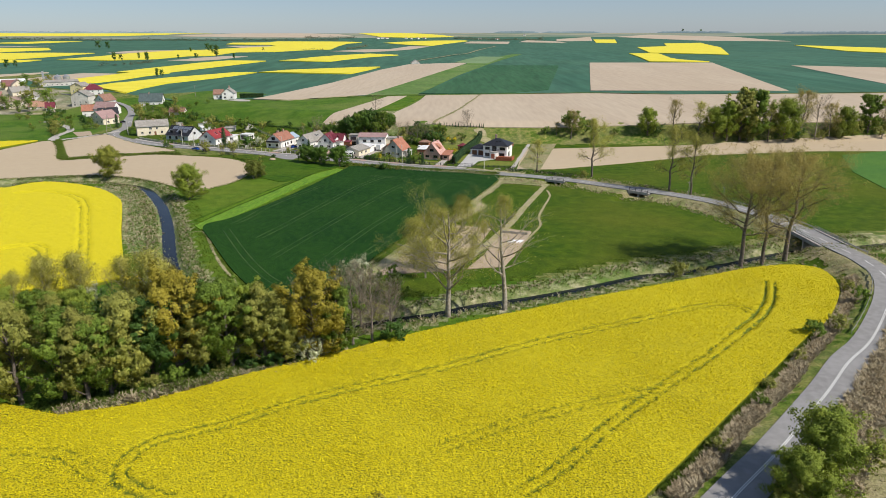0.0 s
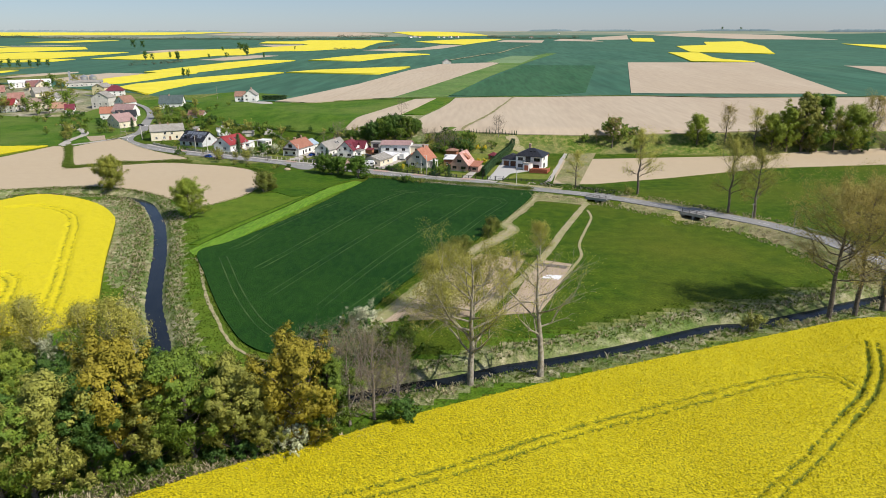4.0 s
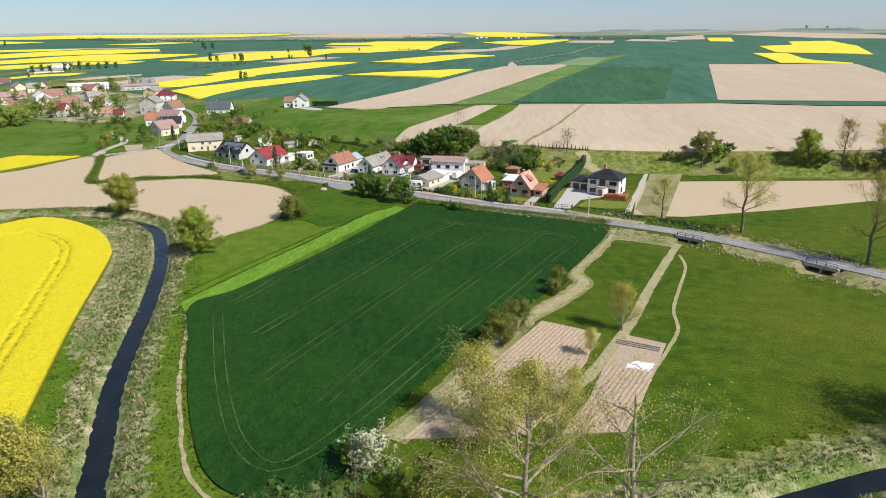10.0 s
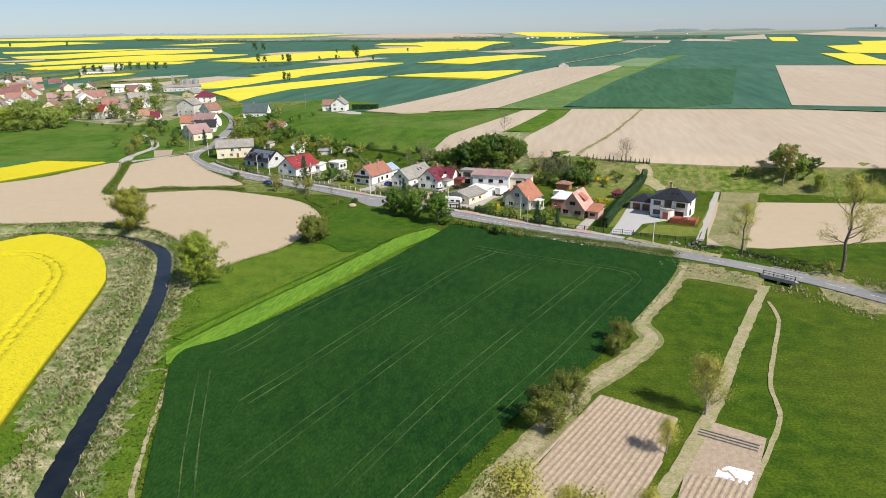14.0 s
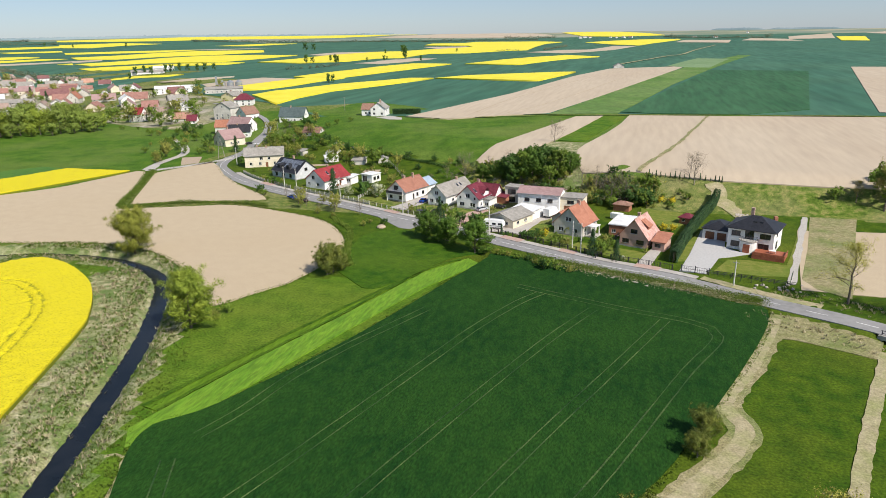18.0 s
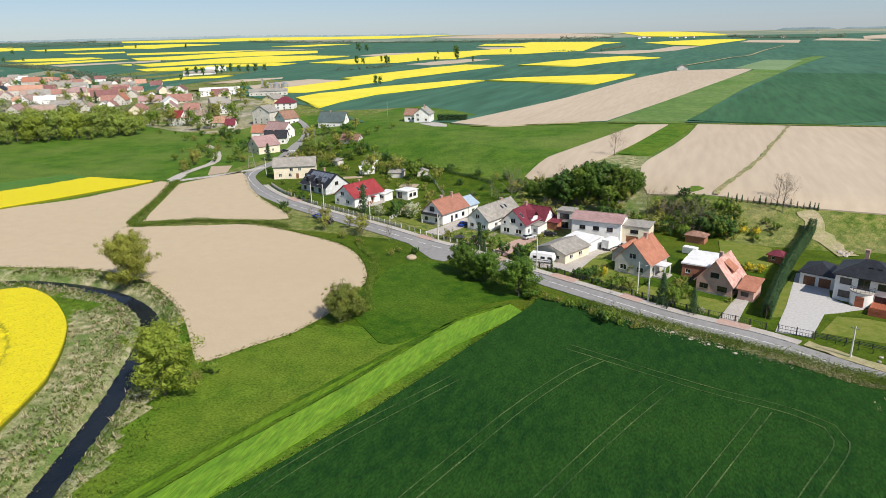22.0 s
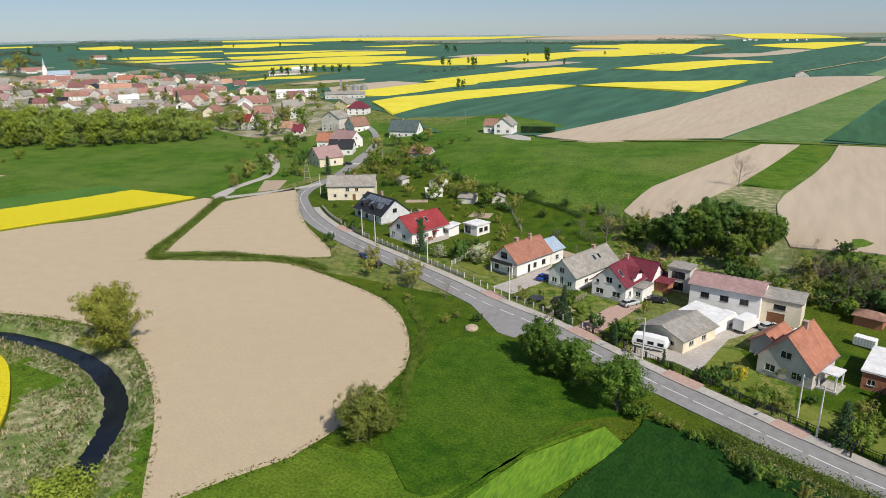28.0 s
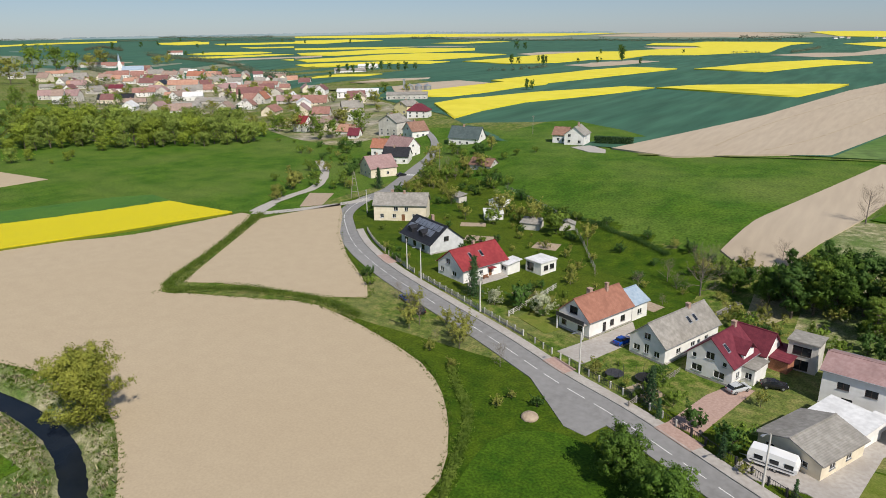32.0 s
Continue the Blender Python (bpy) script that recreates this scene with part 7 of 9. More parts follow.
# rust-roofed house
rust_house = house("house", "white gabled house with rust-brown tiled roof", (-83.2, 282.4), -18, 8.0, 13.0, 3.7, 7.1, "white", "rust", front=((0.8, 0.8, 1.3, 1.2), (5.0, 0.8, 1.6, 1.2), (2.8, 3.9, 2.0, 1.6)), right=((4.0, 0.3, 1.0, 2.0), (6.2, 1.0, 1.2, 1.3), (9.5, 1.0, 1.4, 1.3)), frame_mat=FRAME_DARK, chimneys=((3.4, 5.0, 0.9, 7.9), (4.4, 9.0, 0.6, 8.4)), group="street houses")
house("wing", "low rear wing with blue-grey sheet roof", (-78.2, 294.7), -18, 7.0, 5.0, 3.6, 5.6, "white", "blue", gable="front", category="house wing", right=((1.8, 1.0, 1.4, 1.2),))
# red-roofed house
red_house = house("house", "white gabled house with bright red roof", (-122.1, 295.2), -18, 10.0, 14.0, 3.3, 7.0, "white", "red", front=((1.0, 0.9, 1.3, 1.2), (5.6, 0.9, 1.6, 1.2), (3.2, 3.4, 1.6, 1.4)), right=((2.0, 1.1, 1.2, 1.1), (5.0, 1.1, 1.2, 1.1)), doors=(("right", (8.0, 0, 1.0, 2.1)),), chimneys=((4.6, 7.5, 0.6, 7.8),), group="street houses")
house("annex", "small veranda annex with pale roof", (-109.4, 304.0), -18, 2.8, 4.2, 2.6, 3.2, "white", "white", gable="mono", front=((0.5, 0.9, 1.8, 1.2),), category="annex")
# black-roofed house with solar panels
solar_house = house("house", "white house with black roof and solar panels", (-146.5, 311.5), -22, 15.5, 11.0, 2.7, 7.0, "grey", "black", gable="side", front=((2.0, 0.5, 1.6, 1.7), (6.5, 0.5, 1.6, 1.7), (11.0, 0.5, 1.6, 1.7)), right=((4.5, 3.0, 1.6, 1.3),), frame_mat=FRAME_DARK, chimneys=((6.0, 7.0, 0.7, 8.0),), group="street houses")
run, up = 5.5, 4.3
for row in range(2):
    for k in range(7):
        y0, y1 = 1.6 + row * 1.8, 3.2 + row * 1.8
        z0, z1 = 2.7 + up / run * y0 + 0.28, 2.7 + up / run * y1 + 0.28
        x = (0.5 if row == 0 else 2.0) + 1.85 * k
        if 3.0 < x < 5.4 and row == 0:
            continue
        bm = bmesh.new()
        slab(bm, [(x, y0, z0), (x + 1.65, y0, z0), (x + 1.65, y1, z1), (x, y1, z1)], 0.06)
        part("solar_panel", bm, SOLAR, solar_house)
for x in (2.6, 8.4):
    bm = bmesh.new()
    box(bm, (x, 0.9, 3.4), (x + 1.9, 3.4, 4.9))
    slab(bm, [(x - 0.25, 0.6, 4.8), (x + 0.95, 0.6, 5.6), (x + 0.95, 4.0, 5.6), (x - 0.25, 4.0, 4.8)], 0.12)
    slab(bm, [(x + 0.95, 0.6, 5.6), (x + 2.15, 0.6, 4.8), (x + 2.15, 4.0, 4.8), (x + 0.95, 4.0, 5.6)], 0.12)
    part("dormer", bm, ROOFS["black"], solar_house)
# cream house at the bend
house("house", "long cream house with old grey roof at the bend", (-168.3, 325.0), 28, 17.0, 8.5, 5.2, 8.2, "cream", "grey", gable="side", front=((2.0, 0.9, 1.2, 1.3), (6.0, 0.9, 1.2, 1.3), (12.5, 0.9, 1.2, 1.3), (6.5, 3.2, 1.4, 1.4), (10.0, 3.2, 1.2, 1.3)), doors=(("front", (9.0, 0, 1.1, 2.1)),), chimneys=((5.5, 4.5, 0.7, 9.0), (9.5, 4.0, 0.6, 9.0)), group="street houses")
# two-storey white building and its annex
house("house", "white two-storey building with pinkish low roof", (-35.9, 278.0), -6, 13.6, 8.5, 5.9, 7.3, "white", "pinkgrey", gable="side", front=((2.2, 3.3, 1.7, 1.2), (6.0, 3.3, 1.7, 1.2), (9.8, 3.3, 1.7, 1.2), (3.0, 0.8, 1.6, 1.2)), right=((3.0, 3.3, 1.2, 1.2),), frame_mat=FRAME_DARK, group="street houses")
house("workshop_annex", "cream flat-roofed annex with dark garage door", (-22.2, 278.4), -6, 7.2, 7.0, 4.9, 5.1, "cream", "grey", gable="flat", front=((2.2, 3.0, 2.2, 1.1),), doors=(("front", (1.2, 0, 3.2, 2.3)),), frame_mat=FRAME_DARK, category="annex")
# workshop with caravan yard
house("workshop", "low cream workshop with patched grey roof", (-41.6, 259.6), -24, 9.2, 10.5, 2.6, 4.1, "cream", "grey", front=((1.2, 0.9, 1.4, 0.9), (5.8, 0.9, 1.6, 0.9)), right=((2.0, 0.9, 1.4, 1.0), (6.0, 0.9, 1.4, 1.0)), category="workshop")
house("lean_to", "long pale sheet-roofed yard building", (-36.6, 268.6), -24, 7.5, 6.5, 2.7, 3.3, "white", "white", gable="mono", category="shed")
house("flat_shed", "grey two-storey flat-roofed outbuilding with open loft", (-42.2, 288.2), -8, 4.8, 4.6, 5.3, 5.5, "plaster", "grey", gable="flat", front=((0.8, 2.9, 3.0, 1.7), (1.0, 0.2, 2.6, 1.9)), frame_mat=FRAME_DARK, category="outbuilding")
house("summer_house", "white flat-roofed summer house with open veranda", (-104.6, 308.6), -16, 5.2, 5.6, 3.0, 3.2, "white", "white", gable="flat", front=((0.5, 0.4, 2.2, 2.2),), right=((1.0, 0.9, 1.6, 1.3), (3.2, 0.9, 1.6, 1.3)), frame_mat=FRAME_DARK, category="summer house")
# white farmhouse on the slope
house("house", "white farmhouse on the slope above the village", (-157.8, 446.0), 8, 9.0, 11.0, 4.6, 8.0, "white", "grey", gable="front", front=((1.5, 0.9, 1.4, 1.3), (6.2, 0.9, 1.4, 1.3), (1.5, 3.5, 1.4, 1.3)), right=((3, 2.6, 1.4, 1.3),), chimneys=((5, 5, 0.7, 9.6),))
house("house_wing", "older white wing of the farmhouse", (-164.8, 448.5), 8, 6.8, 8.0, 3.8, 6.8, "white", "brown", gable="side", front=((2, 0.9, 1.3, 1.3), (4.6, 0.9, 1.3, 1.3)), category="house wing")



def skylight(parent, w, eave, ridge, y, f0=0.35, f1=0.6, wide=0.7):
    """A roof window lying on the right-hand slope of a front-gabled roof."""
    def spot(f, v):
        return (w / 2 + f * w / 2, v, ridge + f * (eave - ridge) + 0.26)
    bm = bmesh.new()
    slab(bm, [spot(f1, y), spot(f1, y + wide), spot(f0, y + wide), spot(f0, y)], 0.08)
    part("roof_window", bm, GLASS, parent)
    bm = bmesh.new()
    slab(bm, [spot(f1 + 0.03, y - 0.08), spot(f1 + 0.03, y + wide + 0.08), spot(f0 - 0.03, y + wide + 0.08), spot(f0 - 0.03, y - 0.08)], 0.1)
    part("roof_window_frame", bm, METAL, parent).location.z = -0.03


for y in (9.5, 11.4):
    skylight(grey_house, 7.6, 3.6, 6.9, y)
for y in (4.0, 7.4):
    skylight(red_house, 10.0, 3.3, 7.0, y)
skylight(burgundy, 8.2, 3.8, 7.6, 1.2)
box_part("balcony_floor", (0.4, -1.3, 2.75), (7.6, 0.0, 2.9), CONCRETE, rust_house)
box_part("balcony_front", (0.4, -1.3, 2.9), (7.6, -1.22, 3.75), DARK_METAL, rust_house, "dark balcony parapet under the gable")
for x in (0.5, 7.3):
    box_part("balcony_post", (x, -1.25, -0.3), (x + 0.2, -1.05, 2.75), WALLS["white"], rust_house)
box_part("door_canopy", (10.0, 7.6, 2.3), (11.3, 9.4, 2.45), ROOFS["red"], red_house)

# sheds and garden houses
SHEDS = (("shed", "grey weathered garden shed", 4.5, 3.5, "plaster", "grey"), ("greenhouse", "pale sheet-covered greenhouse in an orchard", 6.0, 4.0, "white", "white"), ("shed", "collapsing grey board shed", 6.0, 4.5, "plaster", "grey"))
for i, (x, y) in enumerate(SHED_SPOTS[:5]):
    n, text, w, d, wl, rf = SHEDS[i % 3]
    house(n, text, (x, y), -20 + 14 * i, w, d, 2.0, 2.9, wl, rf, gable="front" if i % 2 else "mono", category="shed", group="orchard sheds", over=0.25)
house("garden_house", "small red-roofed garden house on a lawn", SHED_SPOTS[10], -25, 3.6, 3.2, 2.0, 3.2, "brick", "maroon", gable="hip", category="garden house", front=((0.8, 0.8, 0.9, 0.9),))
house("garden_house", "dark timber arbour in the garden", SHED_SPOTS[8], -15, 5.0, 3.5, 2.1, 3.1, "brick", "brown", gable="hip", category="garden house")
tank = tagged(new("water_tank"), "pale plastic water tank in a cage", "tank")
tank.matrix_basis = pose(-6.2, 274.0, 0, 0, 0, -18)
box_part("container", (0, 0, 0.15), (3.6, 1.8, 1.9), FRAME_WHITE, tank, bevel=0.15)
for k in range(8):
    box_part("cage_bar", (0.5 * k, -0.04, 0.0), (0.5 * k + 0.04, 0.0, 1.95), METAL, tank)
# field hut
house("field_hut", "grey field hut under a heap on the plateau", HUT[0], 10, 12, 9, 2.6, 6.0, "plaster", "grey", category="hut")

# village beyond the bend, one row a house: x, y, width, depth, eave, ridge, turn, roof, wall
HOUSES_A = [
    (-218, 378, 12, 12, 4.0, 8.3, -26, "pinkgrey", "cream", "front"),
    (-224, 406, 12, 8, 3.7, 7.3, 24, "black", "white", "side"),
    (-233, 418, 15, 9, 5.2, 9.6, -8, "pinkgrey", "white", "side"),
    (-244, 418, 8, 7, 4.4, 8.1, 18, "orange", "white", "side"),
    (-269, 456, 13, 11, 8.1, 11.9, 0, "grey", "plaster", "front"),
    (-252, 452, 11, 10, 4.1, 8.4, -24, "brown", "white", "front"),
    (-294, 500, 11, 12, 7.3, 10.1, -6, "grey", "yellow", "front"),
    (-280, 498, 13, 10, 4.7, 8.9, 19, "maroon", "white", "hip"),
    (-209, 441, 16, 9, 4, 9, 8, "darkgreen", "white", "side"),
    (-342, 458, 10, 8, 5.9, 10.0, 3, "red", "white", "side"),
]
HOUSES_B = [
    (-335, 464, 7, 8, 4.9, 8.4, 49, "brown", "plaster", "side"),
    (-322, 463, 12, 9, 6.0, 9.0, 13, "brown", "cream", "side"),
    (-327, 491, 7, 12, 3.5, 6.9, 18, "grey", "white", "front"),
    (-304, 458, 11, 9, 2.2, 5.7, 10, "orange", "white", "side"),
    (-288, 448, 6, 8, 2.6, 6.0, 24, "maroon", "white", "side"),
    (-418, 547, 20, 10, 4.5, 9.5, 30, "red", "cream", "side"),
    (-476, 574, 20, 10, 4.5, 8.8, 40, "pinkgrey", "plaster", "side"),
    (-660, 523, 34, 10, 2.6, 7.0, 38, "black", "cream", "side"),
    (-685, 569, 22, 10, 4.7, 8.9, 52, "red", "white", "side"),
    (-611, 553, 11, 20, 4.8, 9.1, 22, "brown", "white", "front"),
]
HOUSES_C = [
    (-598, 565, 18, 10, 4.3, 8.1, 46, "white", "white", "side"),
    (-540, 514, 25, 10, 2.6, 5.5, 38, "grey", "plaster", "side"),
    (-597, 601, 11, 20, 3.9, 7.6, 44, "maroon", "plaster", "front"),
    (-559, 554, 27, 10, 2.2, 5.1, 30, "grey", "plaster", "side"),
    (-572, 612, 25, 10, 4.5, 10.1, 46, "maroon", "cream", "side"),
    (-510, 571, 11, 15, 5.0, 10.9, 30, "orange", "plaster", "front"),
    (-610, 511, 21, 10, 2.7, 5.9, 52, "brown", "plaster", "side"),
    (-836, 672, 30, 10, 3.7, 9.2, 30, "maroon", "white", "side"),
    (-749, 629, 11, 20, 6.9, 11.1, 38, "black", "yellow", "front"),
    (-721, 640, 34, 10, 6.8, 11.7, 38, "orange", "plaster", "side"),
]
HOUSES_D = [
    (-658, 608, 20, 10, 5.7, 10.2, 52, "grey", "white", "side"),
    (-685, 659, 11, 20, 2.7, 6.2, 22, "pinkgrey", "plaster", "front"),
    (-908, 814, 22, 10, 3.7, 9.7, 46, "orange", "cream", "side"),
    (-786, 731, 26, 10, 3.2, 9.2, 38, "grey", "cream", "side"),
    (-1086, 850, 11, 20, 3.1, 9.1, 44, "grey", "cream", "front"),
    (-988, 811, 25, 10, 3.0, 9.0, 30, "brown", "cream", "side"),
    (-1016, 734, 32, 10, 6.6, 12.2, 46, "red", "white", "side"),
    (-1038, 779, 11, 20, 2.3, 7.3, 30, "pinkgrey", "plaster", "front"),
    (-685, 482, 10, 10, 7.9, 13.0, 52, "brown", "white", "side"),
    (-695, 499, 14, 10, 6.2, 11.5, 30, "pinkgrey", "plaster", "side"),
]
HOUSES_E = [
    (-951, 617, 11, 20, 4.3, 10.3, 38, "grey", "white", "front"),
    (-1055, 695, 24, 10, 4.5, 10.5, 38, "grey", "plaster", "side"),
    (-867, 597, 17, 10, 4.8, 9.7, 52, "pinkgrey", "plaster", "side"),
    (-772, 559, 11, 20, 3.2, 8.3, 22, "grey", "plaster", "front"),
    (-820, 608, 29, 10, 2.5, 6.1, 46, "maroon", "plaster", "side"),
    (-780, 593, 16, 10, 3.9, 7.4, 38, "maroon", "white", "side"),
    (-505, 548, 11, 20, 2.6, 5.7, 44, "grey", "white", "front"),
    (-697, 727, 32, 10, 2.2, 6.4, 30, "brown", "plaster", "side"),
    (-893, 578, 29, 10, 2.9, 6.2, 46, "grey", "plaster", "side"),
    (-1245, 764, 11, 20, 2.5, 8.0, 30, "orange", "plaster", "front"),
]
HOUSES_F = [
    (-746, 499, 12, 10, 4.5, 9.1, 52, "pinkgrey", "plaster", "side"),
    (-175, 401, 10, 7, 2.6, 5, 1, "brown", "plaster", "side"),
    (-410, 590, 34, 14, 5, 7, 37, "white", "white", "side"),
    (-888, 776, 24, 14, 6, 12, 30, "orange", "plaster", "side"),
    (-950, 776, 24, 14, 6, 11, 31, "brown", "plaster", "side"),
    (-999, 785, 22, 14, 6, 12, 37, "grey", "cream", "side"),
    (-1010, 750, 40, 14, 6, 11, 54, "red", "plaster", "side"),
    (-1190, 735, 40, 16, 5, 9, 59, "orange", "plaster", "side"),
    (-1057, 644, 18, 14, 6, 13, 25, "brown", "cream", "side"),
    (-1191, 670, 24, 14, 5, 9, 62, "grey", "plaster", "side"),
]
HOUSES_G = [
    (-1450, 977, 44, 18, 6, 11, 55, "red", "plaster", "side"),
    (-1504, 957, 40, 18, 6, 10, 57, "brown", "plaster", "side"),
    (-1200, 881, 40, 18, 6, 11, 39, "brown", "plaster", "side"),
    (-1753, 1337, 40, 20, 7, 12, 51, "red", "white", "side"),
    (-693, 894, 45, 14, 4, 7, 42, "grey", "white", "side"),
    (-735, 979, 30, 14, 4, 7, 31, "white", "white", "side"),
    (-357, 588, 32, 12, 4, 5.6, 33, "grey", "plaster", "side"),
]
FADED = {"red": "oldred", "maroon": "oldmaroon", "orange": "oldorange", "brown": "fadedbrown"}
VILLAGE = HOUSES_A + HOUSES_B + HOUSES_C + HOUSES_D + HOUSES_E + HOUSES_F + HOUSES_G
for x, y, w, d, e, r, a, rf, wl, kind in VILLAGE:
    near = x > -500
    c = Matrix.Rotation(radians(a), 2) @ Vector((w / 2, 0))
    n = max(2, int(w / 4))
    wins = [((k + 0.5) * w / n - 0.6, 1.0, 1.2, 1.2) for k in range(n)]
    if e > 4.4:
        wins += [((k + 0.5) * w / n - 0.6, 3.0, 1.2, 1.1) for k in range(n)]
    if kind == "front":
        wins += [(w / 2 - 0.6, e + 0.3, 1.2, 1.2)]
    side = [(d * 0.25, 1.0, 1.2, 1.2), (d * 0.6, 1.0, 1.2, 1.2), (d * 0.42, e + 0.2 if kind == "side" else 2.4, 1.2, 1.1)][: 3 if kind == "side" else 2] if near else []
    colour = {"red": "red", "black": "black", "orange": "orange", "pinkgrey": "faded pinkish", "grey": "grey", "brown": "brown", "maroon": "dark maroon", "darkgreen": "dark slate", "white": "pale sheet"}[rf]
    text = f"{'village house' if w < 26 else 'large village farm building'} with {colour} roof and {wl} walls"
    rf = FADED.get(rf, rf) if x < -300 and (int(x) % 6) else rf
    house("house", text, (x - c.x, y - c.y), a, w, d, e, r, wl, rf, gable=kind, front=wins, right=side, left=side, chimneys=((w * 0.4, d * 0.5, 0.8, r + 0.8),), group="village houses", sills=near)

# more roofs between them
infill = np.random.default_rng(5)
walls = ["white", "cream", "plaster", "white", "cream"]
TONES = {"oldred": "faded red", "fadedbrown": "faded brown", "oldmaroon": "dark maroon", "grey": "grey", "pinkgrey": "pinkish", "oldorange": "pale orange", "white": "pale sheet"}
CORE = [(-640, 455), (-575, 462), (-480, 470), (-430, 530), (-405, 590), (-560, 690), (-760, 830), (-980, 900), (-1180, 880), (-1100, 690), (-860, 560)]
MIDDLE = [(-318, 486), (-350, 480), (-410, 492), (-450, 540), (-400, 575), (-345, 545)]
OUTER = [(-1000, 900), (-1250, 1060), (-1500, 1080), (-1480, 860), (-1150, 700)]
built = [(v[0], v[1]) for v in VILLAGE]
spots = [p for p in within(MIDDLE, 60)] + [p for p in within(CORE, 330)] + [p for p in within(OUTER, 34)]
for k, (x, y) in enumerate(spots):
    if min(math.hypot(x - v[0], y - v[1]) for v in built) < 19 or len(built) > len(VILLAGE) + 105:
        continue
    built.append((x, y))
    rf = infill.choice(list(TONES), p=[0.24, 0.2, 0.12, 0.17, 0.12, 0.1, 0.05])
    w, d, e = infill.uniform(11, 19), infill.uniform(8.5, 11), infill.uniform(3, 5)
    n = int(w / 5)
    wins = [((j + 0.5) * w / n - 0.6, 1.0, 1.2, 1.3) for j in range(n)]
    turn = 42 + infill.choice([0, 90]) + infill.uniform(-14, 14)
    house("house", f"older village house with {TONES[rf]} roof", (x, y), turn, w, d, e, e + infill.uniform(3.4, 5), walls[k % 5], rf, gable="side", front=wins, chimneys=((w * 0.4, d * 0.5, 0.8, e + 5),), group="village houses", sills=False)

# church
church = tagged(new("church"), "white village church with slender pointed tower", "church")
church.matrix_basis = pose(-1020, 745, 2.0, 0, 0, 62) @ Matrix.Scale(0.85, 4)
bm = bmesh.new()
wins = [(4 + 5 * k, 4, 1.6, 5.5) for k in range(6)]
panel(bm, (0, 0, 0), (1, 0, 0), (0, -1, 0), [(0, -2), (36, -2), (36, 13), (0, 13)], wins, 0.4)
panel(bm, (36, 0, 0), (0, 1, 0), (1, 0, 0), [(0, -2), (14, -2), (14, 13), (7, 19), (0, 13)], [], 0.4)
panel(bm, (0, 14, 0), (0, -1, 0), (-1, 0, 0), [(0, -2), (14, -2), (14, 13), (7, 19), (0, 13)], [], 0.4)
part("nave", bm, WALLS["white"], church)
for k in range(6):
    box_part("window", (4 + 5 * k, 0.3, 4), (5.6 + 5 * k, 0.4, 9.5), GLASS, church)
    box_part("buttress", (2.4 + 5 * k, -1.0, -2), (3.2 + 5 * k, 0, 11), WALLS["white"], church)
for pts in ([(-0.5, -0.6, 12.7), (36.5, -0.6, 12.7), (36.5, 7, 19.3), (-0.5, 7, 19.3)], [(-0.5, 7, 19.3), (36.5, 7, 19.3), (36.5, 14.6, 12.7), (-0.5, 14.6, 12.7)]):
    bm = bmesh.new()
    slab(bm, pts, 0.3)
    part("roof", bm, ROOFS["blue"], church)
box_part("tower", (-6, 3.5, -2), (1, 10.5, 22), WALLS["white"], church)
bm = bmesh.new()
bmesh.ops.create_cone(bm, cap_ends=True, segments=8, radius1=3.6, radius2=1.6, depth=7, matrix=Matrix.Translation((-2.5, 7, 25.5)))
part("belfry", bm, WALLS["white"], church)
bm = bmesh.new()
bmesh.ops.create_cone(bm, cap_ends=True, segments=8, radius1=2.4, radius2=0.1, depth=13, matrix=Matrix.Translation((-2.5, 7, 35.5)))
part("spire", bm, ROOFS["blue"], church)

# farms on the skyline
for k, (x, y) in enumerate(FAR_HOUSES):
    house("farmhouse", "tiny pale farmhouse far across the fields", (x, y), 30 + 25 * k, 16, 9, 4, 7, "white", ("grey", "brown")[k % 2], gable="side", group="far farms", sills=False)

# ---- street and yards ----
def along_road(run, off=0.0):
    """Place, heading in degrees and height on the road, run metres from its start, off metres to its left."""
    i = int(np.clip(np.searchsorted(ROAD_RUN, run) - 1, 0, len(ROAD_LINE) - 2))
    t = (run - ROAD_RUN[i]) / (ROAD_RUN[i + 1] - ROAD_RUN[i])
    p = ROAD_LINE[i] * (1 - t) + ROAD_LINE[i + 1] * t
    d = ROAD_LINE[i + 1] - ROAD_LINE[i]
    d = d / np.hypot(*d)
    q = p + np.array([-d[1], d[0]]) * off
    return q[0], q[1], math.degrees(math.atan2(d[1], d[0])), float(road_height(p[0], p[1]))


def run_at(x, y):
    return float(near_line(x, y, ROAD_LINE, 60)[1][0])


road = bpy.data.objects["road"]


def dash(run, length, off=0.0, width=0.14):
    pts = np.array([along_road(run + k * length / 3, off)[:2] for k in range(4)])
    ribbon("dash", pts, width, 0.062, LINE, over=road_height, parent=road)


start, village_end = run_at(33, 4), run_at(-190, 345)
bridge_run, join_run = run_at(108, 100), run_at(20, 219)
for r in np.arange(start - 20, bridge_run - 12, 6.1):
    dash(r, 6.0, 0.12, 0.1)
    dash(r, 6.0, -0.12, 0.1)
for r in np.arange(bridge_run - 8, join_run, 9.0):
    dash(r, 4.0)
for k, r in enumerate(np.arange(join_run, village_end - 45, 6.0)):
    dash(r, 4.0 if r > join_run + 55 else 5.2)
for r in np.arange(village_end - 44, village_end, 8.2):
    dash(r, 8.0)
for k in range(6):
    x, y, a, z = along_road(run_at(-203, 388), -2.3 + 0.92 * k)
    me = ribbon("crossing_bar", np.array([along_road(run_at(-203, 388) + s, -2.3 + 0.92 * k)[:2] for s in (0, 1.2, 2.6)]), 0.5, 0.062, LINE, over=road_height, parent=road)

